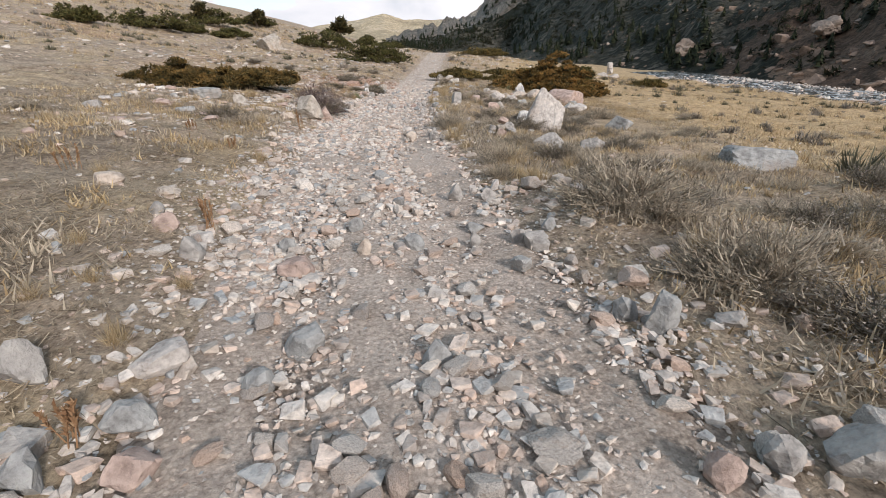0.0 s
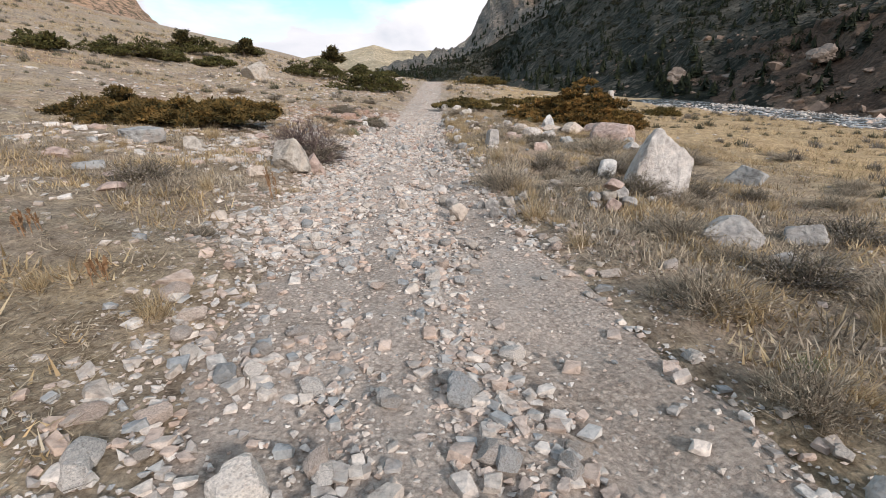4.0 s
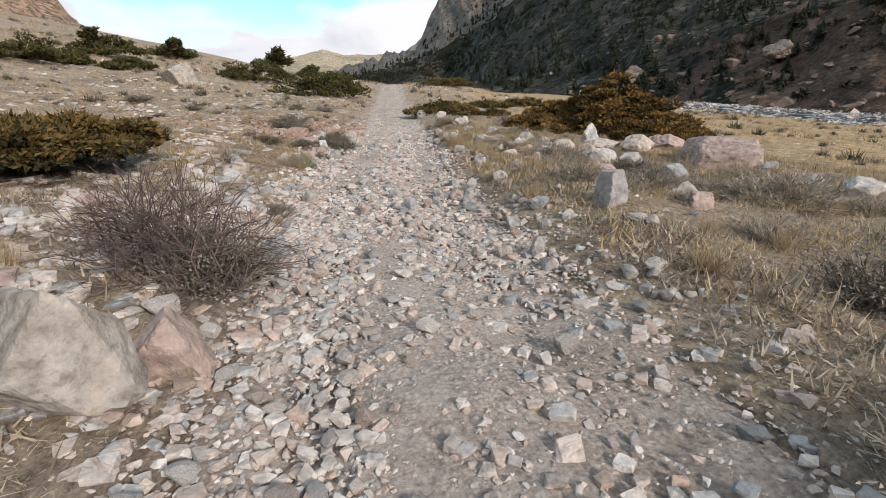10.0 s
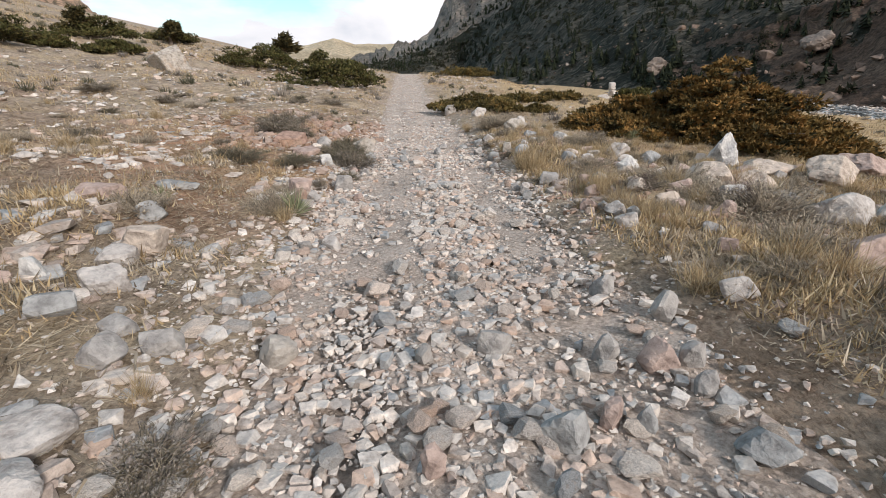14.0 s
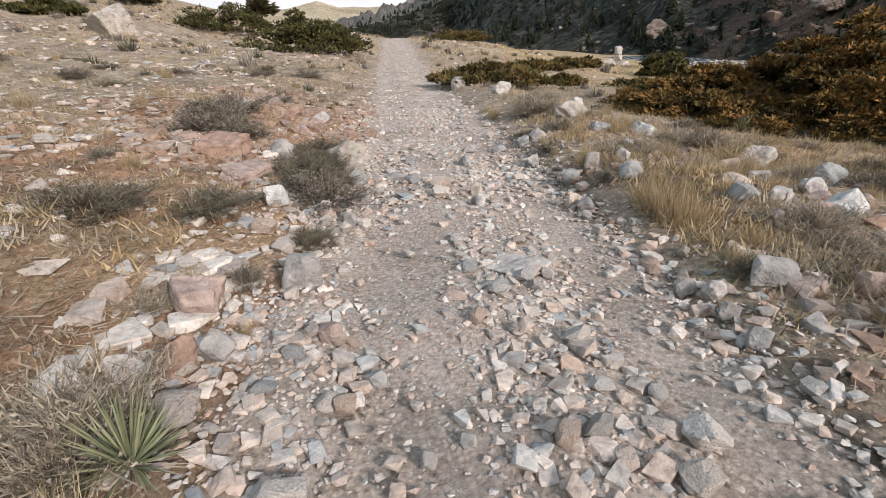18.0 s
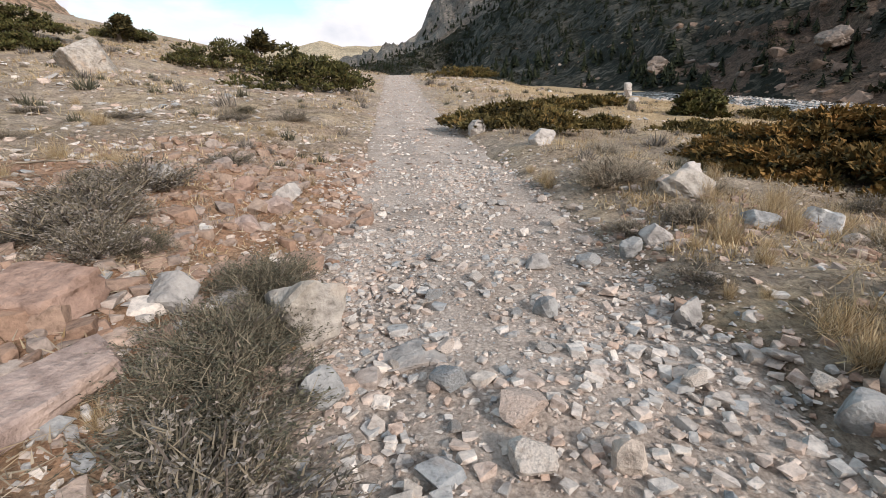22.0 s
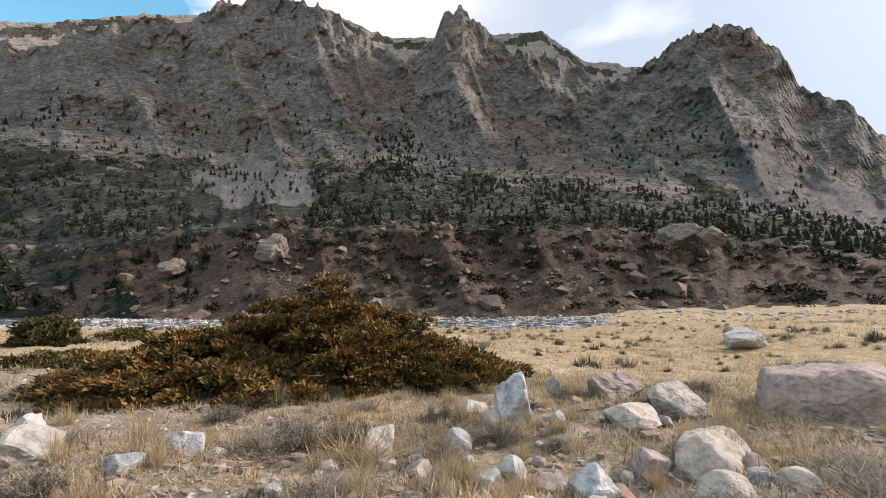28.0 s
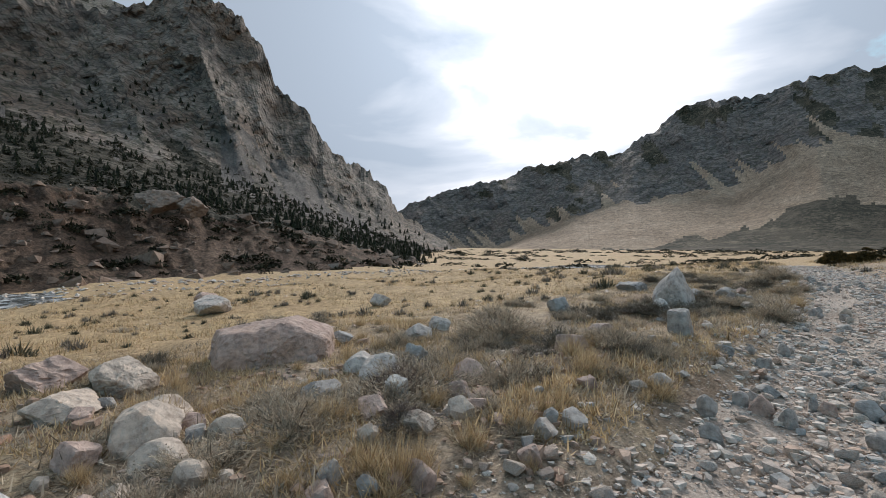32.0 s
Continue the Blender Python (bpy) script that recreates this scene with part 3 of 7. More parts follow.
def range_of(name, label, az0, az1, step, rows, knots, mats, rough_r, seed, slot=None):
    """A mountain front: knots of (share of rows, distance, elevation, relief), functions of the azimuth, from its foot to behind its crest."""
    az = np.arange(az0, az1 + step, step)
    v = np.linspace(0, 1, rows)
    share = [k[0] for k in knots]
    rs = np.stack([k[1](az) for k in knots], -1)
    els = np.stack([k[2](az) for k in knots], -1)
    r = np.stack([np.interp(v, share, q) for q in rs])
    el = np.stack([np.interp(v, share, q) for q in els])
    a2, v2 = np.repeat(az[:, None], rows, 1), np.repeat(v[None], len(az), 0)
    relief = np.stack([np.interp(v, share, [k[3] for k in knots])] * len(az))
    lean = a2 + 0.35 * el
    dip, joint = (a2 + 0.75 * el) / 1.25, (el - 0.6 * a2) / 1.25
    d = 1.25 * (crag(lean / 9, el / 14, 0, 3, seed) - 0.3) - 0.4 * crag(dip / 3.0, joint / 2.4, 0, 3, seed + 9) - 0.15 * crag(dip / 1.1, joint / 0.6, 0, 2, seed + 19) - 0.45
    r = r * (1 - relief * rough_r * d)
    el = el + relief * (0.16 + 0.3 * smooth(0.85, 0.95, v2)) * fbm(a2 / 0.8, el / 1.6, 0, 5, seed + 3, 0.6) + relief * 0.5 * (crag(a2 / 2.4, 0 * el, 0, 4, seed + 31) - 0.75)
    xyz = polar(a2, r, el)
    slots = None
    if slot is not None:
        slots = slot(a2, v2, el)[:-1, :-1].reshape(-1)
    SURFACE[name] = (a2, v2, el, xyz)
    me = mesh_of(name, xyz, grid_faces(len(az), rows)[:, ::-1], mats, True, slots)
    if slots is not None:
        me.polygons.foreach_set("use_smooth", slots != 0)
    return tagged(new(name, me), label, "mountain", kind="structure")


RIDGE = [(-6, 1.6), (-2, 2.8), (4.3, 4.3), (5.5, 7.0), (7.5, 9.7), (10.4, 11.3), (12.8, 11.3), (16, 12.2), (23.4, 15.2), (26.3, 18.5), (28.8, 21.4), (34, 22.5), (36.6, 24.7), (42, 26.6), (45.6, 26.6), (48.3, 29.2), (55, 31.4), (61.3, 30.5), (63.9, 29.2), (70.5, 25.8), (74.1, 28.2), (75.7, 30.7), (77.7, 31), (81.2, 28.1), (83.9, 26.2), (88.8, 25.6), (95.4, 21.6), (98.7, 22.5), (104, 25.2), (106.5, 24.9), (109, 24.1), (111, 21.7), (112.8, 18.1), (114.4, 16.2), (116.6, 15), (117.6, 12.6), (119.2, 11.1), (122.4, 9.2), (125.6, 6.9), (126.3, 4.5), (130.8, 1.5), (137.6, -2.6), (150, -3.8)]
BENCH = [(-6, 1), (0, 1.8), (5, 3), (10, 6), (14, 8), (27, 12.3), (36, 13.4), (46, 12.9), (67, 13.6), (80, 12.5), (94, 10.5), (111, 6), (122, 2), (136, -2.6), (150, -3.8)]
BANK = [(-6, 0.2), (0, 0.4), (14, 1.0), (25, 2.5), (40, 4.8), (54, 7.0), (60, 6.7), (87, 5.7), (104, 3.8), (110, 2.5), (121, -0.3), (136, -3.8), (150, -4.2)]


def sine(az, least=0.08):
    return np.maximum(np.sin(np.radians(az)), least)


def foot_r(az):
    a = np.radians(az)
    r = 48.0 / sine(az)
    for _ in range(4):
        r = (river_x(np.clip(CY + r * np.cos(a), -80, 140)) + 10.5 - CX) / sine(az)
    return np.minimum(r, 560)


def foot_el(az):
    return np.degrees(np.arctan2(-6.0, foot_r(az)))


def east_slot(a, v, el):
    """0 rock, 1 river bank, 2 scrubby bench, 3 scree."""
    wob = 0.05 * fbm(a / 4, v * 14, 0, 4, 91)
    s = np.where((v + wob < 0.21) & (a + 160 * wob > 40), 1, np.where(v + 1.1 * wob < 0.5, 2, 0))
    cone = (((a - 52.6) / 6.6) ** 2 + ((el - 9.6) / 4.9) ** 2 + 0.5 * fbm(a / 1.6, el / 1.2, 0, 3, 109) < 1) & (el > 9.8 + 1.6 * fbm(a / 2.5, el / 2, 0, 3, 113))
    fans = (v > 0.42) & (v < 0.62) & (a > 60) & (crag(a / 4.2 + 3, el / 30, 0, 3, 93) > 0.8 + 0.6 * (v - 0.42))
    long = (a > 107) & (a < 124) & (v > 0.42) & (el < 13.5 - 0.75 * (a - 108)) & (fbm(a / 0.8 + el / 1.5, el / 6, 0, 3, 95) > -0.22)
    return np.where((cone | fans | long) & (v > 0.3), 3, s)


range_of("mountain_east", "shadowed grey limestone cliffs above a brushy slope", -6, 150, 0.21, 215, [
    (0.0, foot_r, foot_el, 0.3),
    (0.2, lambda a: np.minimum(92 / sine(a), 640), lambda a: curve(a, BANK), 0.95),
    (0.5, lambda a: np.minimum(280 / sine(a) ** 0.6, 760), lambda a: curve(a, BENCH), 0.2),
    (0.6, lambda a: np.minimum(325 / sine(a) ** 0.6, 820), lambda a: curve(a, BENCH) * 0.78 + curve(a, RIDGE) * 0.22, 0.8),
    (0.95, lambda a: np.minimum(430 / sine(a) ** 0.5, 1000), lambda a: curve(a, RIDGE), 1.0),
    (1.0, lambda a: np.minimum(560 / sine(a) ** 0.5, 1300), lambda a: curve(a, RIDGE) * 0.3 - 2, 1.0)], [MAT["cliff"], MAT["bank"], MAT["bench"], MAT["scree"]], 0.14, 5, east_slot)
MESA = [(2, 3), (11.5, 10), (12.3, 12), (13.9, 15.4), (14.9, 17.2), (17.7, 18.4), (20.7, 21), (27.5, 22.7), (33.3, 24.2), (40.7, 26.9), (50, 29), (61.3, 30.7), (65.2, 29.3), (67.9, 28.4), (73.4, 28.3), (81.2, 28.2), (87.5, 28), (89.2, 26.8), (92.2, 24.5), (95.5, 23.6), (98.7, 22.5), (104, 19)]
range_of("mountain_behind", "sunlit pale sandstone mesa behind the cliffs", 2, 104, 0.25, 80, [
    (0.0, lambda a: 1000 + 0 * a, lambda a: 0 * a + 1, 0.3), (0.5, lambda a: 1250 + 0 * a, lambda a: curve(a, MESA) * 0.72, 0.5),
    (0.92, lambda a: 1350 + 0 * a, lambda a: curve(a, MESA), 0.35), (1.0, lambda a: 1800 + 0 * a, lambda a: curve(a, MESA) * 0.3, 0.3)], [MAT["sunlit_pale_cliff"], MAT["dark_scrub"]], 0.045, 15,
    lambda a, v, el: np.where((np.abs(v - 0.855 - 0.02 * fbm(a / 3, 0 * v, 0, 2, 141)) < 0.022 + 0.02 * fbm(a / 1.2, v * 20, 0, 3, 143)) & (a > 17), 1, 0))
SOUTH = [(108, -1), (120, 2), (127.3, 4.1), (132.8, 6.6), (140.3, 8.2), (142.3, 9.2), (150.7, 10.5), (153.2, 10.3), (158.9, 14.3), (161.6, 15.1), (166.6, 14.9), (168.8, 15.5), (173, 16), (178, 15.2), (190, 14), (220, 12)]
SCREE = [(108, -1.3), (138.3, -1.2), (147, 2.8), (153.2, 4.6), (164.2, 5.4), (171, 9.7), (178, 8.5), (220, 6)]


def south_slot(a, v, el):
    """0 rock, 1 tan scree, 2 dark scrub at the foot and under the crest."""
    wob = 0.09 * fbm(a / 2.5, v * 9, 0, 4, 97)
    edge = curve(a, SCREE) + 0.5 * fbm(a / 3, el / 5, 0, 3, 99) + 3.0 * np.maximum(fbm((a + 0.9 * el) / 1.2, el / 9, 0, 3, 103) - 0.1, 0)
    s = np.where(el < edge, 1, 0)
    s = np.where((v < 0.07 + 0.13 * smooth(148, 175, a) + 0.4 * wob), 2, s)
    gully = fbm((a + 0.5 * el) / 2.6, el / 3.2, 0, 4, 107) + 1.6 * (v - 0.74) - 0.5 * (a < 143)
    return np.where((gully > 0.4) & (s == 0), 2, s)


range_of("mountain_south", "dark brown mountain with tan scree fans", 108, 220, 0.25, 120, [
    (0.0, lambda a: 380 + 0 * a, lambda a: -1.3 + 0 * a, 0.0), (0.08, lambda a: 600 + 0 * a, lambda a: -0.9 + 1.4 * smooth(145, 175, a), 0.03), (0.42, lambda a: 950 + 0 * a, lambda a: curve(a, SCREE), 0.3),
    (0.93, lambda a: 1190 + 0 * a, lambda a: curve(a, SOUTH), 0.75), (1.0, lambda a: 1700 + 0 * a, lambda a: curve(a, SOUTH) * 0.3, 0.5)], [MAT["far_cliff"], MAT["far_scree"], MAT["dark_scrub"]], 0.17, 25, south_slot)
WEST = [(-150, 12), (-140, 14), (-100, 17), (-60, 18), (-45, 16), (-38, 13), (-34.1, 11.6), (-32.9, 10.5), (-30.4, 9), (-29, 7.4), (-27.3, 5.3), (-24, 2), (-20, 0)]
range_of("mountain_west", "sunlit orange sandstone mountain side", -150, -20, 0.25, 70, [
    (0.0, lambda a: 260 + 0 * a, lambda a: 0 * a - 1, 0.2), (0.6, lambda a: 480 + 0 * a, lambda a: curve(a, WEST) * 0.55, 0.4),
    (0.92, lambda a: 620 + 0 * a, lambda a: curve(a, WEST), 0.9), (1.0, lambda a: 800 + 0 * a, lambda a: curve(a, WEST) * 0.3, 0.3)], MAT["sunlit_orange_cliff"], 0.1, 35)
NORTH = [(-30, 1), (-18, 2), (-11.7, 3.2), (-9, 3.5), (-6.1, 4.2), (-4, 3.6), (-1, 3.5), (2, 3.6), (8, 3), (20, 2)]
range_of("mountain_north", "distant sunlit beige hills", -30, 20, 0.25, 40, [
    (0.0, lambda a: 900 + 0 * a, lambda a: 0 * a, 0.1), (0.9, lambda a: 1800 + 0 * a, lambda a: curve(a, NORTH), 0.15),
    (1.0, lambda a: 2400 + 0 * a, lambda a: curve(a, NORTH) * 0.2, 0.2)], MAT["sunny_hill"], 0.1, 45)

# ---- river ----
wy = np.linspace(-80, 140, 221)
wx = np.linspace(-4.6, 12.0, 22)
rx, ry = np.meshgrid(wx, wy, indexing="ij")
rz = -3.72 + 0.06 * fbm(rx / 0.9, ry / 0.9, 0, 3, 101)
tagged(new("river", mesh_of("river", np.stack([rx + river_x(ry), ry, rz], -1), grid_faces(len(wx), len(wy)), MAT["water"])), "shallow rushing river over pale boulders", "water", kind="structure")


# ---- builders: rocks ----
def ball(level):
    bm = bmesh.new()
    bmesh.ops.create_icosphere(bm, subdivisions=level, radius=1.0)
    bm.verts.ensure_lookup_table()
    v = np.array([q.co[:] for q in bm.verts])
    f = np.array([[q.index for q in t.verts] for t in bm.faces])
    bm.free()
    return v / np.linalg.norm(v, axis=1)[:, None], f


BALLS = {k: ball(k) for k in (1, 2, 3, 4, 5)}


def rock_shape(level, seed, cuts=15, rough=0.05, squash=(1, 1, 1), planes=()):
    """A ball cut by random planes into broken facets, then worn by noise. It spans about 1 and stands on z = 0."""
    rng = np.random.default_rng(seed)
    d, f = BALLS[level]
    turn = np.linalg.qr(rng.normal(size=(3, 3)))[0]
    n = np.concatenate([turn, -turn, rng.normal(size=(cuts - 6, 3))])
    n[:6] += 0.22 * rng.normal(size=(6, 3))
    off = np.concatenate([rng.uniform(0.5, 0.78, 6), rng.uniform(0.66, 0.92, cuts - 6)])
    if planes:
        n, off = np.array(planes)[:, :3], np.array(planes)[:, 3]
    n /= np.linalg.norm(n, axis=1)[:, None]
    c = d @ n.T
    reach = np.where(c > 0.05, off / np.maximum(c, 0.05), 9.0)
    near = np.sort(reach, axis=1)[:, :2]
    r = near[:, 0] - 0.018 * np.exp(-(near[:, 1] - near[:, 0]) / 0.025)
    r = np.minimum(r, 1.12)
    if level > 3:
        steps = np.floor(4.5 * (d @ n[0]) * r + 0.6 * fbm(d[:, 0] * 2 + seed, d[:, 1] * 2, d[:, 2] * 2, 2, 7))
        r = r * (1 + 0.045 * lattice(steps.astype(np.int64), steps.astype(np.int64) * 0 + 3, steps.astype(np.int64) * 0, seed % 50))
        r = r + 0.016 * fbm(d[:, 0] * 9 + seed, d[:, 1] * 9, d[:, 2] * 9, 3, seed % 83)
    if level > 1:
        r = r + rough * fbm(d[:, 0] * 2.5 + seed, d[:, 1] * 2.5, d[:, 2] * 2.5, 4, seed % 97) - 0.6 * rough * (crag(d[:, 0] * 3 + seed, d[:, 1] * 3, d[:, 2] * 3, 3, seed % 89) > 0.86)
    v = d * r[:, None] * np.array(squash)
    v -= (v.max(0) + v.min(0)) / 2
    v /= (v.max(0) - v.min(0))
    v[:, 2] += 0.5
    return v, f


TONES = {
    "pale": [(0.3, (0.36, 0.32, 0.28)), (0.5, (0.50, 0.46, 0.42)), (0.7, (0.44, 0.38, 0.33))],
    "white": [(0.3, (0.34, 0.34, 0.34)), (0.5, (0.57, 0.545, 0.505)), (0.7, (0.46, 0.45, 0.44))],
    "grey": [(0.3, (0.25, 0.24, 0.23)), (0.5, (0.37, 0.345, 0.315)), (0.7, (0.30, 0.28, 0.26))],
    "warm": [(0.3, (0.30, 0.26, 0.21)), (0.5, (0.42, 0.38, 0.33)), (0.7, (0.38, 0.30, 0.225))],
    "buff": [(0.3, (0.40, 0.33, 0.27)), (0.5, (0.52, 0.44, 0.365)), (0.7, (0.47, 0.37, 0.29))],
    "pink": [(0.3, (0.33, 0.24, 0.20)), (0.5, (0.43, 0.33, 0.28)), (0.7, (0.39, 0.28, 0.22))],
    "red": [(0.3, (0.26, 0.165, 0.12)), (0.5, (0.36, 0.245, 0.19)), (0.7, (0.32, 0.215, 0.165))],
    "blue": [(0.3, (0.22, 0.22, 0.215)), (0.5, (0.34, 0.335, 0.318)), (0.7, (0.27, 0.27, 0.26))],
}
BOULDER_MATS = {k: material(k + " boulder", stone(v, 9.0), 0.85) for k, v in TONES.items()}
count = {"rock": 0}


def boulder(x, y, w, h, tone, label, deep=0.8, turn=None, sink=0.32, name="boulder", taper=0.0, lift=0.0, worn=0.0, cuts=0, planes=()):
    """A single boulder w wide that shows h of its height above the ground."""
    count["rock"] += 1
    seed = 1000 + count["rock"] * 7
    v, f = rock_shape(5 if w > 0.8 else 4 if w > 0.3 else 3 if w > 0.17 else 2, seed, cuts or 9 + seed % 5, 0.018, planes=planes)
    full = h / (1 - sink)
    if worn:
        c = v - (0, 0, 0.5)
        v = c * (1 - worn) + worn * 0.5 * c / np.maximum(np.linalg.norm(c, axis=1), 1e-6)[:, None] + (0, 0, 0.5)
    if taper:
        v = v * np.stack([1 - taper * v[:, 2] ** 1.4] * 2 + [np.ones(len(v))], -1)
    x, y = x, y + 0.3 * w * deep * (1 if y > 5 else 0.6)
    ob = tagged(new(name, mesh_of(name, v * (w, w * deep, full), f, BOULDER_MATS[tone], False)), label, "rock")
    z = float(top(x, y))
    ob.matrix_world = pose(x, y, z - sink * full + lift, 0, 0, (seed * 37) % 50 - 25 if turn is None else turn)
    return ob


def stone_pile_rock(x, y, w, h, tone, lift=0.0):
    return tagged(boulder(x, y, w, h, tone, "broken " + ("grey" if tone == "grey" else "pinkish" if tone == "pink" else "buff") + " rock in a small heap", name="rock", sink=0.1, lift=lift), group="small stone heap")


def block(seed, worn=0.17):
    """A worn angular stone: a crooked box with each corner cut off."""
    g = np.random.default_rng(seed)
    sign = np.array([(a, b, c) for a in (-1, 1) for b in (-1, 1) for c in (-1, 1)], float)
    corner = sign * g.uniform(0.19, 0.5, (8, 3))
    if seed % 3 == 0:
        corner[g.integers(0, 8)] *= 0.45
    q = np.concatenate([corner * (1 - worn * g.uniform(0.5, 2.2, (8, 1)) * np.eye(3)[k]) for k in range(3)])
    bm = bmesh.new()
    for co in q:
        bm.verts.new(co)
    hull = bmesh.ops.convex_hull(bm, input=bm.verts)
    bmesh.ops.delete(bm, geom=[e for e in hull["geom_interior"] if isinstance(e, bmesh.types.BMVert)], context="VERTS")
    bmesh.ops.triangulate(bm, faces=bm.faces)
    bm.verts.index_update()
    v = np.array([e.co[:] for e in bm.verts])
    f = np.array([[e.index for e in t.verts] for t in bm.faces])
    bm.free()
    v -= (v.max(0) + v.min(0)) / 2
    v /= v.max(0) - v.min(0)
    v[:, 2] += 0.5
    return v, f


def nugget(seed):
    """A small worn stone of few faces: the hull of ten points near a ball."""
    g = np.random.default_rng(seed)
    q = g.normal(size=(10, 3))
    q = q / np.linalg.norm(q, axis=1)[:, None] * g.uniform(0.42, 0.52, (10, 1))
    bm = bmesh.new()
    for co in q:
        bm.verts.new(co)
    hull = bmesh.ops.convex_hull(bm, input=bm.verts)
    bmesh.ops.delete(bm, geom=[e for e in hull["geom_interior"] if isinstance(e, bmesh.types.BMVert)], context="VERTS")
    bmesh.ops.triangulate(bm, faces=bm.faces)
    bm.verts.index_update()
    v = np.array([e.co[:] for e in bm.verts])
    f = np.array([[e.index for e in t.verts] for t in bm.faces])
    bm.free()
    v -= (v.max(0) + v.min(0)) / 2
    v /= v.max(0) - v.min(0)
    v[:, 2] += 0.5
    return v, f


# ---- builders: plants ----
def tubes(starts, ends, r0, r1):
    """Three-sided tapered sticks, as vertices and triangles."""
    a, b = np.asarray(starts, float), np.asarray(ends, float)
    d = b - a
    d /= np.maximum(np.linalg.norm(d, axis=1), 1e-6)[:, None]
    e = np.cross(d, (0.31, 0.17, 0.93))
    e /= np.maximum(np.linalg.norm(e, axis=1), 1e-6)[:, None]
    g = np.cross(d, e)
    r0, r1 = np.broadcast_to(r0, len(a))[:, None], np.broadcast_to(r1, len(a))[:, None]
    rings = []
    for base, r in ((a, r0), (b, r1)):
        for k in range(3):
            q = 2.0944 * k
            rings.append(base + r * (math.cos(q) * e + math.sin(q) * g))
    v = np.stack(rings, 1).reshape(-1, 3)
    one = np.array([[0, 1, 4], [0, 4, 3], [1, 2, 5], [1, 5, 4], [2, 0, 3], [2, 3, 5]])
    f = (np.arange(len(a))[:, None, None] * 6 + one).reshape(-1, 3)
    return v, f


def blades(roots, tips, width, rng, bend=0.0):
    """Narrow leaves of two segments, as vertices and triangles."""
    roots, tips = np.asarray(roots, float), np.asarray(tips, float)
    d = tips - roots
    side = np.cross(d, rng.normal(size=d.shape))
    side /= np.maximum(np.linalg.norm(side, axis=1), 1e-6)[:, None]
    w = np.broadcast_to(width, len(roots))[:, None]
    mid = roots + d * 0.55 + np.array([0, 0, 1.0]) * np.linalg.norm(d, axis=1)[:, None] * bend
    v = np.stack([roots - side * w * 0.5, roots + side * w * 0.5, mid - side * w * 0.4, mid + side * w * 0.4, tips], 1).reshape(-1, 3)
    one = np.array([[0, 1, 3], [0, 3, 2], [2, 3, 4]])
    return v, (np.arange(len(roots))[:, None, None] * 5 + one).reshape(-1, 3)


def leaves(at, way, size, rng):
    """Small pointed leaves, one triangle each, about `at`, leaning along `way`."""
    n = len(at)
    size = np.broadcast_to(size, n)[:, None]
    d = way + 0.55 * rng.normal(size=(n, 3))
    d /= np.linalg.norm(d, axis=1)[:, None]
    s = np.cross(d, rng.normal(size=(n, 3)))
    s /= np.linalg.norm(s, axis=1)[:, None]
    v = np.stack([at - s * size * 0.3, at + s * size * 0.3, at + d * size], 1).reshape(-1, 3)
    return v, np.arange(3 * n).reshape(-1, 3)


def hemisphere(n, rng, low=0.0):
    z = rng.uniform(low, 1, n)
    a = rng.uniform(0, 2 * np.pi, n)
    q = np.sqrt(1 - z * z)
    return np.stack([q * np.cos(a), q * np.sin(a), z], -1)


MESHES = {}


def sage_meshes(tone, k):
    """A bush about 1 wide and 1 high: woody stems, and fine upright shoots with small leaves."""
    key = ("sage", tone, k)
    if key not in MESHES:
        rng = np.random.default_rng(50 + k + {"dry": 0, "grey": 10, "green": 20}[tone])
        n = 90
        d = hemisphere(n, rng, 0.12)
        reach = 0.38 * (1 + 0.3 * rng.normal(size=n)).clip(0.5, 1.4)
        base = 0.06 * rng.normal(size=(n, 3)) * (1, 1, 0)
        tip = base + d * reach[:, None] * (1.05, 1.05, 1.5)
        sv, sf = tubes(base, tip, 0.009, 0.004)
        m = {"dry": 2300, "grey": 2200, "green": 6500}[tone]
        i = rng.integers(0, n, m)
        root = base[i] + (tip - base)[i] * rng.uniform(0.45, 1.0, m)[:, None] + 0.035 * rng.normal(size=(m, 3))
        root[:, 2] = np.maximum(root[:, 2], 0.03)
        way = d[i] * 0.5 + np.array([0, 0, 0.75]) + 0.35 * rng.normal(size=(m, 3))
        tips = root + way * rng.uniform(0.06, 0.15, m)[:, None]
        side = rng.normal(size=(m, 3)) * (1, 1, 0.2)
        side *= (0.0034 if tone == "green" else 0.0048) / np.linalg.norm(side, axis=1)[:, None]
        bv, bf = np.stack([root - side, root + side, tips], 1).reshape(-1, 3), np.arange(3 * m).reshape(-1, 3)
        dense = {"dry": 1900, "grey": 3400, "green": 11000}[tone]
        j = rng.integers(0, m, dense)
        at = root[j] + (tips - root)[j] * rng.uniform(0.1, 1.0, dense)[:, None]
        lv, lf = leaves(at, way[j], rng.uniform(0.013, 0.027, dense) if tone == "green" else rng.uniform(0.018, 0.038, dense), rng)
        stems = mesh_of("woody_base", sv, sf, MAT["straw_grey" if tone == "dry" else "twig"], False)
        shoots = mesh_of("foliage_spray", bv, bf, MAT["straw_grey"] if tone == "dry" else MAT["sage_shoot"], False)
        leaf = mesh_of("foliage", lv, lf, MAT[{"dry": "straw_grey", "grey": "sage_grey", "green": "sage"}[tone]], False)
        MESHES[key] = stems, shoots, leaf
    return MESHES[key]


SAGE_LABEL = {"dry": "dry straw-grey brush with brittle twigs", "grey": "grey sagebrush with bare woody stems", "green": "grey-green sagebrush with fine upright shoots"}
turns = random.Random(4)


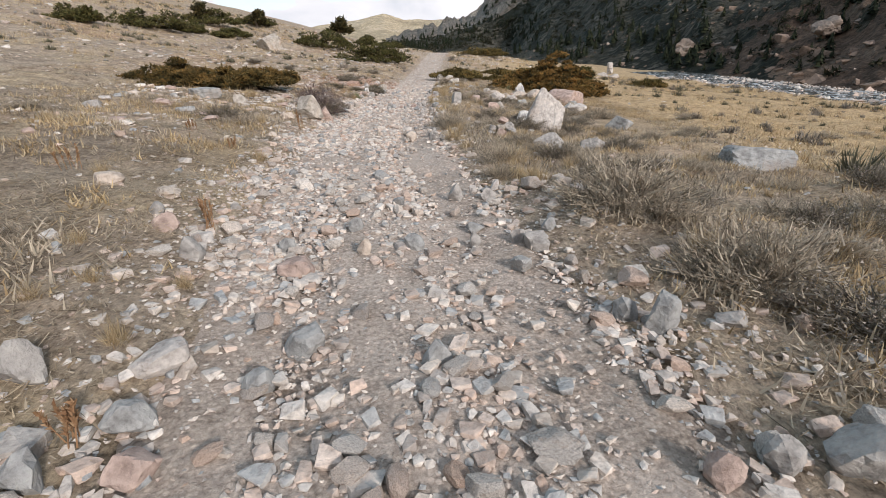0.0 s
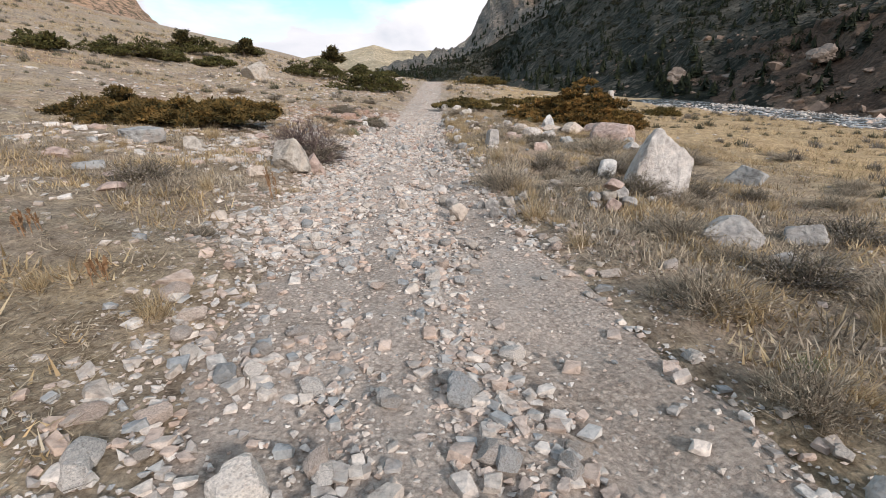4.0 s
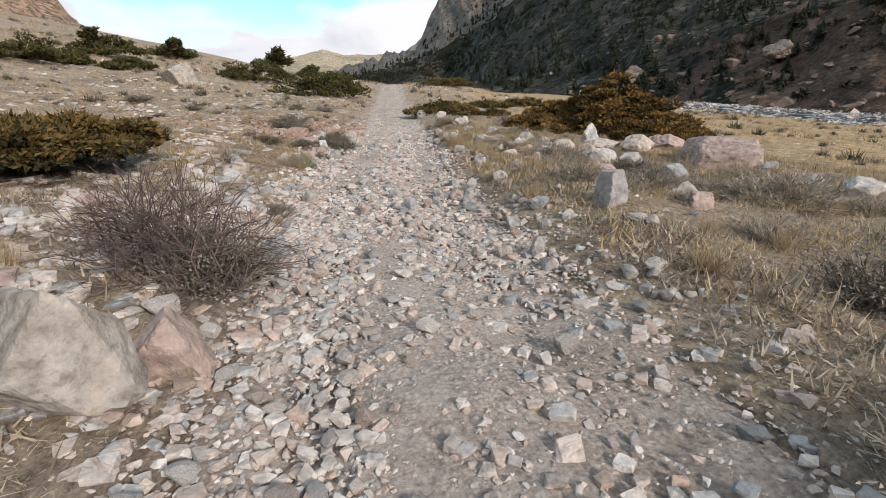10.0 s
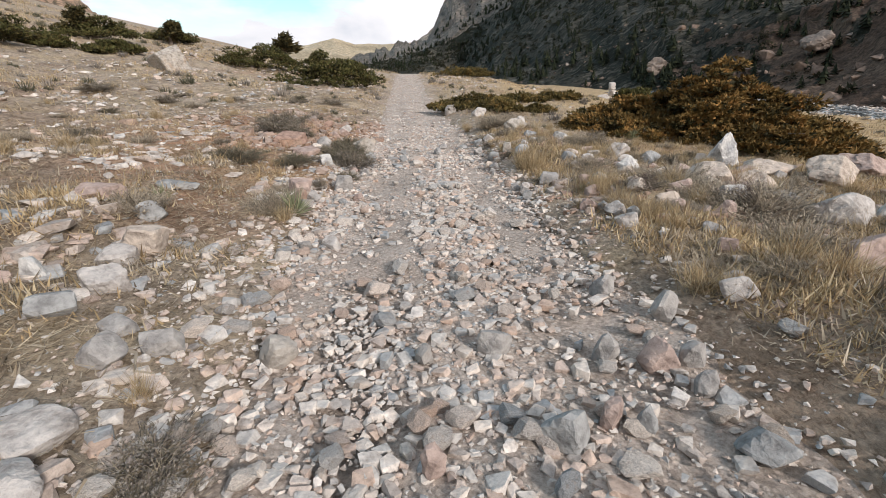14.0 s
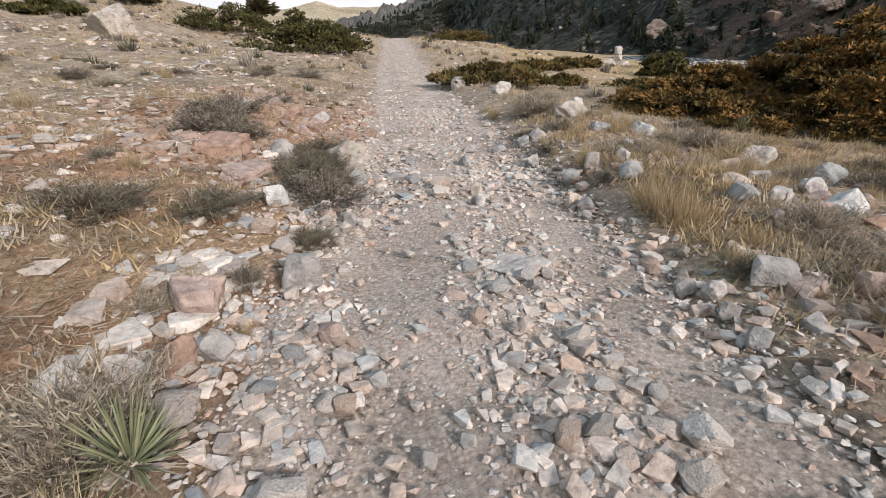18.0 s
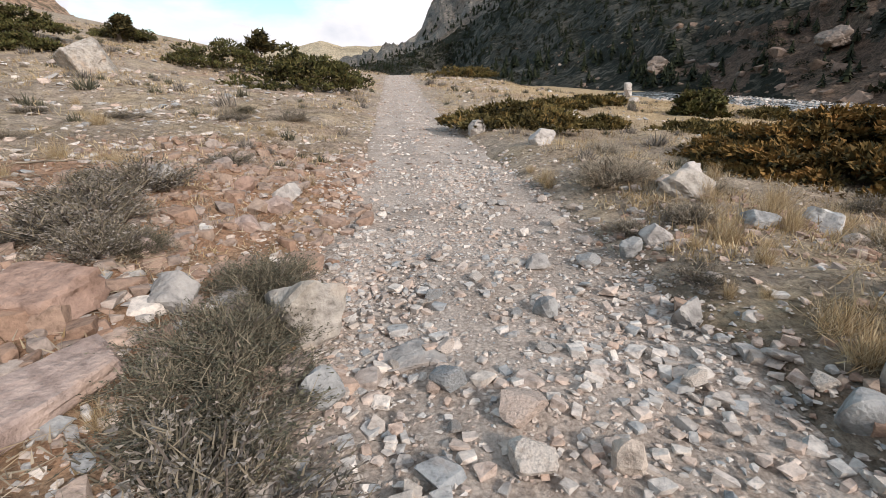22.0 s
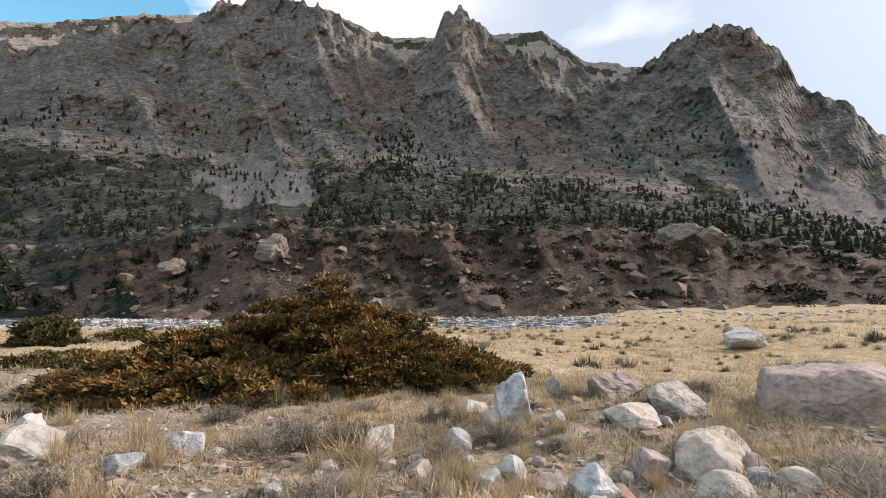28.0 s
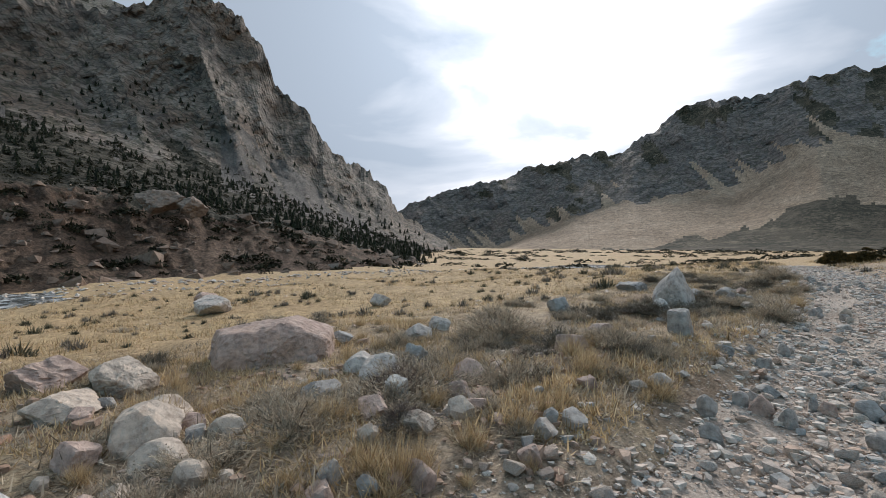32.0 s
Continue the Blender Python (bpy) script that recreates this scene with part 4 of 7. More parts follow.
def sagebrush(x, y, w, h, tone):
    stems, shoots, leaf = sage_meshes(tone, turns.randrange(3))
    ob = tagged(new("sagebrush"), SAGE_LABEL[tone], "shrub", "scattered shrubs")
    y = y + 0.3 * w
    ob.matrix_world = pose(x, y, float(top(x, y)) - 0.02, 0, 0, turns.uniform(0, 360)) @ Matrix.Diagonal((w * 1.1, w * 1.1, h * 0.82, 1))
    tagged(part("woody_base", stems, ob), kind="stuff")
    part("foliage_spray", shoots, ob)
    part("foliage", leaf, ob)
    return ob


def thorn_shrub(x, y, w, h, label="leafless purple-grey thorn shrub with tangled twigs", seed=7):
    rng = np.random.default_rng(seed)
    starts, ends, r0, r1 = [], [], [], []
    tips = [(np.zeros(3), d * 0.5, 0.011) for d in hemisphere(46, rng, 0.02)]
    for depth in range(5):
        nxt = []
        for p, d, r in tips:
            q = p + d * (0.24 if depth == 0 else 0.15) * rng.uniform(0.7, 1.3) / max(np.linalg.norm(d), 1e-6)
            q[2] = max(q[2], 0.02)
            starts.append(p), ends.append(q), r0.append(r), r1.append(r * 0.75)
            for _ in range(3 if depth in (1, 3) else 2):
                e = d / np.linalg.norm(d) + 0.62 * rng.normal(size=3)
                nxt.append((q, e, r * 0.66))
        tips = nxt if len(nxt) < 6500 else [nxt[k] for k in rng.permutation(len(nxt))[:6500]]
    v, f = tubes(starts, ends, np.array(r0), np.array(r1))
    size = v.max(0) - v.min(0)
    v = v / size * (w, w * 0.85, h) - np.array([0, 0, 0])
    cut = len(starts) // 12
    ob = tagged(new("thorn_shrub"), label, "shrub")
    yy = y + 0.35 * w
    ob.matrix_world = pose(x, yy, float(top(x, yy)) - 0.03)
    part("wood", mesh_of("wood", v[:cut * 6], f[:cut * 6], MAT["thorn"], False), ob)
    part("twig_crown", mesh_of("twig_crown", v[cut * 6:], f[cut * 6:] - cut * 6, MAT["thorn"], False), ob)


def tuft_mesh(k):
    key = ("tuft", k)
    if key not in MESHES:
        rng = np.random.default_rng(300 + k)
        n = 280
        d = hemisphere(n, rng, 0.35)
        root = 0.12 * rng.normal(size=(n, 3)) * (1, 1, 0)
        tip = root + d * rng.uniform(0.45, 1.05, n)[:, None] * (0.55, 0.55, 1.0)
        MESHES[key] = mesh_of("straw", *blades(root, tip, 0.0075, rng, 0.05), MAT["straw"], False)
        m = 60
        d2 = hemisphere(m, rng, 0.0)
        r2 = 0.1 * rng.normal(size=(m, 3)) * (1, 1, 0)
        MESHES[key, 1] = mesh_of("thatch", *blades(r2, r2 + d2 * rng.uniform(0.25, 0.5, m)[:, None] * (1, 1, 0.5), 0.013, rng), MAT["straw_grey"], False)
    return MESHES[key], MESHES[key, 1]


def grass_tuft(x, y, w, h):
    a, b = tuft_mesh(turns.randrange(4))
    ob = tagged(new("grass_tuft"), "golden dry bunch grass tuft with grey thatch", "grass", "bunch grass tufts")
    ob.matrix_world = pose(x, y, float(top(x, y)) - 0.01, 0, 0, turns.uniform(0, 360)) @ Matrix.Diagonal((w * 0.85, w * 0.85, h * 0.95, 1))
    part("straw", a, ob)
    part("thatch", b, ob)


def weed_stalk(x, y, w, h):
    rng = np.random.default_rng(int(abs(x) * 100))
    n = 7
    base = 0.25 * w * rng.normal(size=(n, 3)) * (1, 1, 0)
    tip = base + np.array([0, 0, 1.0]) * h * rng.uniform(0.7, 1.1, n)[:, None] + 0.12 * h * rng.normal(size=(n, 3)) * (1, 1, 0)
    ob = tagged(new("weed_stalk"), "dead rust-brown weed stalks with seed heads", "weed")
    ob.matrix_world = pose(x, y, float(top(x, y)))
    for k in range(n):
        stalk = part("stalk", mesh_of("stalk", *tubes(base[k:k + 1], tip[k:k + 1], 0.004, 0.003), MAT["rust"], False), ob)
        at = base[k] + (tip - base)[k] * rng.uniform(0.45, 1.05, 26)[:, None]
        tagged(part("seed_head", mesh_of("seed_head", *leaves(at, np.tile((0, 0, 1.0), (26, 1)), 0.03, rng), MAT["rust"], False), stalk), kind="stuff")


def yucca(x, y, w, h):
    key = ("yucca",)
    if key not in MESHES:
        rng = np.random.default_rng(77)
        n = 110
        d = hemisphere(n, rng, 0.02)
        root = d * 0.04
        MESHES[key] = mesh_of("foliage", *blades(root, d * rng.uniform(0.42, 0.56, n)[:, None] * (1, 1, 1.7), 0.026, rng, 0.02), MAT["yucca"], False)
        m = 50
        d = hemisphere(m, rng, 0.0) * (1, 1, 0.25)
        MESHES[key, 1] = mesh_of("dead_skirt", *blades(d * 0.03, d * 0.5, 0.022, rng), MAT["straw_grey"], False)
    ob = tagged(new("yucca"), "spiky green yucca with dead pale lower leaves", "plant")
    ob.matrix_world = pose(x, y, float(top(x, y)), 0, 0, turns.uniform(0, 360)) @ Matrix.Diagonal((w * 1.1, w * 1.1, h, 1))
    part("foliage", MESHES[key], ob)
    part("dead_skirt", MESHES[key, 1], ob)


JUNIPER_LABEL = {"big": "wide spreading juniper, dark green tipped with rust", "rust": "low rust-brown juniper mat on the slope", "mat": "low creeping olive-brown juniper mat", "dark": "dark green spreading juniper bush"}


def fallen_branch(x, y, long, turn, label="bleached fallen branch lying on the ground"):
    """A crooked stick with a few broken side twigs."""
    g = np.random.default_rng(int(abs(x * 71 + y * 13)))
    n = 7
    pts = np.stack([np.linspace(0, long, n), 0.05 * long * g.normal(size=n), 0.02 + 0.01 * g.uniform(size=n)], -1)
    rr = np.linspace(0.016, 0.006, n) * (0.6 + 0.5 * long)
    ob = tagged(new("branch"), label, "branch")
    ob.matrix_world = pose(x, y, float(top(x, y)), 0, 0, turn)
    part("stem", mesh_of("stem", *tubes(pts[:-1], pts[1:], rr[:-1], rr[1:]), MAT["straw_grey"], False), ob)
    for k in (2, 4):
        end = pts[k] + np.array([0.16, g.choice((-1, 1)) * 0.12, 0.05]) * long
        part("side_twig", mesh_of("side_twig", *tubes([pts[k]], [end], rr[k] * 0.6, rr[k] * 0.3), MAT["straw_grey"], False), ob)


def juniper(x, y, w, h, kind, deep=None, turn=0.0):
    """Limbs that creep out from a short trunk, and a crown of many small pads of pointed sprays with gaps between them."""
    seed = int(abs(x * 31 + y * 17) * 10) % 9973
    rng = np.random.default_rng(seed)
    deep = w * 0.6 if deep is None else deep
    far = y > 40
    pads, sprays, per = {"big": (430, 48, 8), "rust": (300, 34, 7)}.get(kind, (70, 22, 6) if far else (110, 26, 6))
    a, q = rng.uniform(0, 2 * np.pi, pads), np.sqrt(rng.uniform(0, 1, pads))
    edge = 1 + 0.2 * vnoise(np.cos(a) * 2.2 + seed, np.sin(a) * 2.2, 0, 3) + 0.1 * vnoise(np.cos(a) * 6 + seed, np.sin(a) * 6, 0, 4)
    px, py = q * np.cos(a) * edge, q * np.sin(a) * edge
    peak = (1 - q ** 2.4).clip(0, 1) ** (0.6 if kind == "rust" else 0.75)
    lump = 0.72 + 0.3 * vnoise(px * 2.3 + seed, py * 2.3, 0, 5) + 0.22 * vnoise(px * 5.5, py * 5.5, seed, 6)
    if kind == "big":
        lump = lump * (0.64 + 0.5 * np.exp(-((px - 0.05) ** 2 + (py + 0.12) ** 2) / 0.2))
    wide = math.sqrt(w * deep / pads) * rng.uniform(0.65, 1.15, pads)
    pz = 0.04 * h + h * peak * lump.clip(0.2, 1.25) * rng.uniform(0.0, 1.0, pads) ** 0.45
    heart = np.stack([px * w / 2, py * deep / 2, np.maximum(pz - 0.25 * wide, 0.05)], -1)
    n = pads * sprays
    i = np.repeat(np.arange(pads), sprays)
    out = hemisphere(n, rng, -0.25)
    lean = np.stack([px * 0.7, py * 0.7, 0.35 + 0 * px], -1) + 0.22 * rng.normal(size=(pads, 3))
    at = heart[i] + (out * (1, 1, 0.5) * rng.uniform(0.72, 1.06, n)[:, None] + lean[i] * rng.uniform(0.0, 0.35, n)[:, None]) * wide[i][:, None]
    size = {"big": 0.085, "rust": 0.085}.get(kind, 0.1) * (1.7 if far else 1.0) * max(1.0, w / 8)
    way = out * (1, 1, 0.7) + 0.5 * lean[i]
    spot = np.repeat(at, per, 0) + size * 0.42 * rng.normal(size=(n * per, 3)) * (1, 1, 0.6)
    spot[:, 2] = np.maximum(spot[:, 2], 0.02)
    lv, lf = leaves(spot, np.repeat(way, per, 0), rng.uniform(0.6, 1.35, n * per) * size, rng)
    # upper sprays get the rusty or olive tip colour; dark under ones paint pad shade
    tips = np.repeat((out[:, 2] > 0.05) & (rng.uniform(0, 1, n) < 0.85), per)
    ob = tagged(new("juniper"), JUNIPER_LABEL[kind], "juniper", "junipers of the valley")
    ob.matrix_world = pose(x, y, float(top(x, y)) - 0.05, 0, 0, turn)
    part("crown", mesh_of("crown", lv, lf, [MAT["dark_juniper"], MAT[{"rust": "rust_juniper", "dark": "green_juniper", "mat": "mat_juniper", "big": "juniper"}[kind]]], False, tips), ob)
    for k in range(7 if kind == "big" else 4):
        b = 2 * np.pi * (k + rng.uniform(0, 0.6)) / (7 if kind == "big" else 4)
        pts = [np.array([q2 * math.cos(b + 0.4 * q2) * w * 0.42, q2 * math.sin(b + 0.4 * q2) * deep * 0.42, h * (0.05 + 0.35 * q2 - 0.1 * q2 * q2)]) for q2 in np.linspace(0.02, 0.95, 7)]
        rr = np.linspace(0.07, 0.012, 7) * min(1.0, w / 4)
        part("limb", mesh_of("limb", *tubes(pts[:-1], pts[1:], rr[:-1], rr[1:]), MAT["bark"], False), ob)
    part("trunk", mesh_of("trunk", *tubes([(0, 0, -0.05), (0.02, 0, 0.15 * h)], [(0.02, 0, 0.15 * h), (0.05, 0.03, 0.5 * h)], np.array([0.14, 0.1]), np.array([0.1, 0.05])), MAT["bark"], False), ob)
    return ob


def pine(x, y, w, h):
    """A small wind-bent pine: a trunk, tiers of limbs, and needle sprays at their ends."""
    rng = np.random.default_rng(int(abs(x) * 13))
    h = h * 0.75
    n = 26
    z = rng.uniform(0.3, 1.0, n) * h
    a = rng.uniform(0, 2 * np.pi, n)
    reach = w * 0.55 * (1.15 - z / h) * rng.uniform(0.6, 1.2, n) + 0.1
    s = np.stack([0.08 * h * z / h, 0 * z, z], -1)
    e = s + np.stack([np.cos(a) * reach + 0.1 * w, np.sin(a) * reach, 0.1 * h + 0 * z], -1)
    ob = tagged(new("pine"), "small dark wind-bent pine on the skyline", "tree")
    ob.matrix_world = pose(x, y, float(top(x, y)) - 0.1)
    part("trunk", mesh_of("trunk", *tubes([(0, 0, 0)], [(0.08 * h, 0, h)], 0.09 * w, 0.02 * w), MAT["bark"], False), ob)
    part("branchwood", mesh_of("branchwood", *tubes(s, e, 0.03 * w, 0.01 * w), MAT["bark"], False), ob)
    i = rng.integers(0, n, 900)
    at = s[i] + (e - s)[i] * rng.uniform(0.35, 1.05, 900)[:, None] + 0.06 * w * rng.normal(size=(900, 3))
    part("crown", mesh_of("crown", *leaves(at, (e - s)[i], 0.16 * w, rng), MAT["dark_juniper"], False), ob)


def cairn_at(x, y, w, h):
    z = float(top(x, y))
    for k, (dx, dz, ww, hh) in enumerate([(-0.9, 0, 1.9, 1.0), (0.8, 0, 1.6, 0.8), (0.1, 0.7, 1.2, 0.75), (0.0, 1.3, 1.0, 1.15)]):
        v, f = rock_shape(3, 500 + k, 14)
        ob = tagged(new("rock", mesh_of("rock", v * (ww, ww * 0.8, hh), f, BOULDER_MATS["pale"], False)), "pale rock stacked in a tall cairn", "rock", "cairn")
        ob.matrix_world = pose(x + dx, y, z - 0.1 + dz, 0, 0, 40 * k)


def rock_tower(az, r, el, w, h):
    """A lone crag on the far bank."""
    v, f = rock_shape(4, 4243 + int(az), 12, 0.1)
    ob = tagged(new("rock_tower", mesh_of("rock_tower", v * (w, w, h), f, MAT["bank_rock"], False)), "rust-brown rock crag on the far bank", "rock")
    ob.matrix_world = Matrix.Translation(polar(np.array(az), np.array(r), np.array(el)).tolist())

# ---- things ----

# boulders
SPLIT = ((-0.45, -0.55, 0.65, 0.55), (0.8, -0.6, 0.2, 0.55), (-0.15, -0.75, -0.65, 0.6), (0.3, 0.5, 0.8, 0.72), (-0.95, 0.1, -0.1, 0.75), (0.2, 1, 0, 0.8), (0.1, -0.2, -1, 0.7), (0.95, 0.2, 0.3, 0.72))
boulder(-3.38, 12.5, 0.64, 0.62, "warm", "angular pale grey boulder with buff stained faces", turn=-6, sink=0.1, planes=SPLIT)
boulder(-3.1, 12.95, 0.42, 0.36, "pink", "buff and pink rough boulder beside a bare shrub")
boulder(2.35, 10.75, 1.05, 0.98, "pale", "tall pale grey pointed boulder among brush", taper=0.3, worn=0.3, cuts=13)
boulder(0.52, 15.30, 0.46, 0.36, "grey", "pale grey angular rock beside the track", worn=0.15, taper=0.3, turn=30)
boulder(4.48, 16.81, 0.61, 0.26, "pale", "flat white-grey rock in dry brush")
boulder(4.56, 12.11, 0.68, 0.34, "blue", "blue-grey rounded rock in dry grass")
boulder(1.92, 8.38, 0.56, 0.29, "grey", "weathered grey slab rock in straw grass")
boulder(2.76, 8.43, 0.49, 0.19, "grey", "low weathered grey rock in straw grass")
boulder(1.93, 7.72, 0.34, 0.14, "grey", "low lichen-grey rock under dry grass")
boulder(-5.68, 13.93, 0.45, 0.28, "warm", "small buff rock on the dry slope")
boulder(-6.65, 13.76, 0.88, 0.24, "blue", "low blue-grey rock on the dry slope")
boulder(5.07, 7.24, 1.01, 0.26, "blue", "broad blue-grey rock beside dry brush")
boulder(1.26, 2.32, 0.21, 0.24, "blue", "angular upright grey-green rock on the track edge")
boulder(1.11, 2.46, 0.15, 0.14, "blue", "small blue-grey angular rock")
boulder(1.65, 2.28, 0.22, 0.09, "grey", "flat grey rock on bare soil")
boulder(1.60, 1.30, 0.28, 0.20, "grey", "large rounded grey rock by the track")
boulder(1.05, 1.28, 0.14, 0.13, "pink", "rough buff rock by the track")
boulder(1.32, 1.34, 0.16, 0.13, "grey", "grey angular rock by the track")
boulder(-0.77, 2.18, 0.25, 0.14, "blue", "dark blue-grey rock half buried in the track")
boulder(-1.42, 1.93, 0.29, 0.13, "pale", "flat pale pinkish rock on the track edge")
boulder(-1.34, 1.56, 0.21, 0.13, "blue", "blue-grey angular rock on the track edge")
boulder(-1.18, 1.29, 0.21, 0.12, "pink", "rough red granite rock on the track edge")
boulder(-1.50, 1.22, 0.17, 0.14, "blue", "grey-blue rock in dry grass")
boulder(-1.91, 1.75, 0.22, 0.20, "grey", "speckled grey rock in dry grass")
boulder(-0.91, 1.85, 0.16, 0.10, "blue", "small blue-grey rock on the track")
boulder(-1.09, 3.16, 0.27, 0.12, "pink", "flat rusty rock on the track")
boulder(-0.04, 2.04, 0.18, 0.11, "blue", "blue-grey rock on the stony crown")
boulder(-15.6, 46.8, 2.9, 1.5, "warm", "large pinkish-grey boulder on the slope")
boulder(-4.26, 18.13, 0.31, 0.17, "pale", "pale flat rock on the slope")
boulder(-3.69, 16.43, 0.35, 0.11, "pale", "light grey flat slab beside the track")
boulder(-4.16, 16.72, 0.37, 0.19, "warm", "brown tilted slab half buried in grass")
boulder(-0.17, 15.73, 0.23, 0.13, "blue", "grey-blue rock in dry brush")
boulder(-0.53, 15.48, 0.21, 0.13, "grey", "angular grey rock on the track edge")
boulder(3.06, 18.09, 0.44, 0.28, "blue", "grey-blue rock in dry brush")
boulder(2.29, 24.50, 0.51, 0.29, "pale", "white-grey angular rock in golden grass")
boulder(-0.11, 19.50, 0.22, 0.14, "pale", "rounded pale rock on bare soil")
boulder(-0.81, 18.17, 0.19, 0.14, "grey", "angular light grey block on the track")
boulder(-4.83, 20.70, 0.46, 0.11, "blue", "low blue-grey slab on the slope")
boulder(-2.96, 19.52, 0.19, 0.12, "pale", "pale rounded rock on the track edge")
SLAB = ((0.1, -0.3, 0.95, 0.42), (0.1, -1, 0.1, 0.6), (0, -0.6, -0.7, 0.62), (1, -0.3, 0.2, 0.75), (-1, 0.1, 0.2, 0.75), (0.1, 1, 0.2, 0.7), (0, 0.1, -1, 0.5))
boulder(-4.42, 25.1, 0.6, 0.25, "red", "flat pinkish-red sandstone slab on the slope", turn=-8, sink=0.15, planes=SLAB)
boulder(-3.09, 22.09, 0.30, 0.23, "grey", "grey rounded boulder beside a sagebrush")
boulder(-3.64, 21.70, 0.35, 0.22, "pink", "pink granite boulder half buried in grass")
boulder(-3.40, 21.24, 0.21, 0.16, "grey", "grey-brown rock in dry grass")
boulder(-3.57, 21.14, 0.24, 0.20, "red", "rough orange granite boulder in grass")
boulder(-2.83, 21.40, 0.15, 0.12, "pink", "orange-buff rock on the track edge")
boulder(-4.0, 24.45, 0.8, 0.16, "pink", "long flat pinkish slab beside a sagebrush", deep=0.45, turn=68, sink=0.2, planes=SLAB)
boulder(0.49, 22.51, 0.27, 0.14, "blue", "blue-grey rock beside golden grass")
boulder(2.61, 23.78, 0.40, 0.22, "blue", "pale blue-grey rock in dry grass")
boulder(-0.54, 21.40, 0.16, 0.11, "pale", "pale rock at the track's edge")
boulder(-0.21, 21.34, 0.25, 0.17, "grey", "grey angular rock at the track's edge")
boulder(-0.64, 21.52, 0.14, 0.11, "grey", "small grey rock at the track's edge")
boulder(-0.60, 21.19, 0.13, 0.10, "grey", "small weathered rock at the track's edge")
boulder(-0.64, 20.92, 0.13, 0.11, "blue", "small blue-grey rock at the track's edge")
boulder(-1.53, 22.0, 0.55, 0.05, "pale", "flat pale slab bedded in the track")
boulder(-2.1, 21.74, 0.24, 0.03, "pink", "flat pinkish slab bedded in the track")
boulder(-0.60, 23.16, 0.18, 0.13, "grey", "small grey rock on the track")
boulder(-2.58, 21.02, 0.12, 0.07, "blue", "blue-grey stone on the track")
boulder(-2.98, 25.19, 0.58, 0.40, "warm", "large cracked grey-buff boulder beside sagebrush")
boulder(-3.78, 25.35, 0.31, 0.24, "grey", "grey boulder between sagebrush")
boulder(-4.3, 26.1, 0.3, 0.14, "pink", "flat pinkish rock among slope rubble")
boulder(-4.93, 28.04, 0.45, 0.23, "grey", "grey rock on rubble")
boulder(-4.03, 27.99, 0.27, 0.17, "red", "small red rock on rubble")
boulder(-3.59, 28.08, 0.35, 0.19, "pale", "small pale rock on rubble")
boulder(-3.62, 27.65, 0.35, 0.16, "pink", "flat buff rock on rubble")
boulder(-3.75, 26.89, 0.29, 0.13, "pink", "flat pink rock on rubble")
boulder(-0.56, 25.00, 0.20, 0.16, "grey", "grey rounded rock on the track")
boulder(-0.12, 26.14, 0.28, 0.16, "pale", "pale flat rock on the track edge")
boulder(-0.37, 26.11, 0.19, 0.16, "blue", "blue-grey rock on the track edge")
boulder(0.74, 26.98, 0.61, 0.27, "warm", "buff rock in a grassy verge")
boulder(0.85, 26.16, 0.35, 0.13, "blue", "low grey-blue rock in the verge")
boulder(-2.37, 24.88, 0.41, 0.04, "grey", "long grey slab bedded in the track")
boulder(-1.21, 26.07, 0.24, 0.12, "grey", "flat grey stone on the track")
boulder(-1.42, 25.26, 0.17, 0.13, "blue", "blue-grey stone on the track")
boulder(-0.02, 34.72, 0.46, 0.35, "pale", "pale rock on the verge")
boulder(0.54, 31.18, 0.50, 0.29, "pale", "rounded pale rock on the verge")
boulder(3.8, 23.3, 0.6, 0.6, "white", "upright white and grey boulder with a dark face")
boulder(5.2, 21.9, 0.95, 0.36, "pink", "flat pinkish boulder in dry grass")
BROAD = ((0.1, -1, 0.15, 0.55), (-0.25, 0.1, 1, 0.5), (0.45, -0.1, 0.9, 0.58), (1, -0.2, 0.1, 0.85), (-1, -0.15, 0.2, 0.85), (0.1, 1, 0.1, 0.6), (0, 0, -1, 0.6), (-0.7, -0.6, 0.45, 0.82), (0.7, -0.55, 0.4, 0.85), (0.1, -0.65, 0.75, 0.62))
boulder(4.85, 19.05, 1.95, 0.66, "pink", "huge smooth pink boulder in golden grass", worn=0.1, deep=0.78, turn=-114, sink=0.22, planes=BROAD)
boulder(2.85, 21.24, 0.60, 0.26, "buff", "broad pale buff slab in grass", worn=0.1)
boulder(1.63, 21.57, 0.47, 0.24, "buff", "broad flat buff rock in grass", worn=0.1)
boulder(1.97, 21.04, 0.33, 0.17, "buff", "flat pale rock in dry grass", worn=0.1)
boulder(1.50, 22.48, 0.42, 0.27, "white", "white-grey angular rock in dry grass")
boulder(1.69, 26.26, 0.49, 0.23, "white", "white-grey triangular rock in golden grass")
boulder(6.22, 22.99, 0.31, 0.29, "grey", "small grey upright rock in grass")
boulder(4.26, 23.93, 0.57, 0.15, "pale", "flat pale slab at the foot of a juniper")
boulder(2.26, 19.99, 0.49, 0.19, "grey", "flat grey rock in grass")
boulder(1.68, 22.78, 0.21, 0.14, "pale", "rounded pale rock in dry grass")
boulder(4.93, 18.17, 0.43, 0.17, "blue", "low grey rock in grass")
boulder(25.52, 14.15, 1.82, 0.91, "pink", "pink boulder on the river bank")
boulder(3.55, 21.89, 0.82, 0.22, "buff", "long flat buff slab in grass", worn=0.1)
boulder(2.33, 21.45, 0.71, 0.31, "buff", "broad buff boulder in grass", worn=0.1)
boulder(2.14, 22.01, 0.37, 0.17, "pink", "flat pink-buff rock in grass")
boulder(1.44, 20.65, 0.36, 0.14, "buff", "flat pale rock in dry grass", worn=0.1)
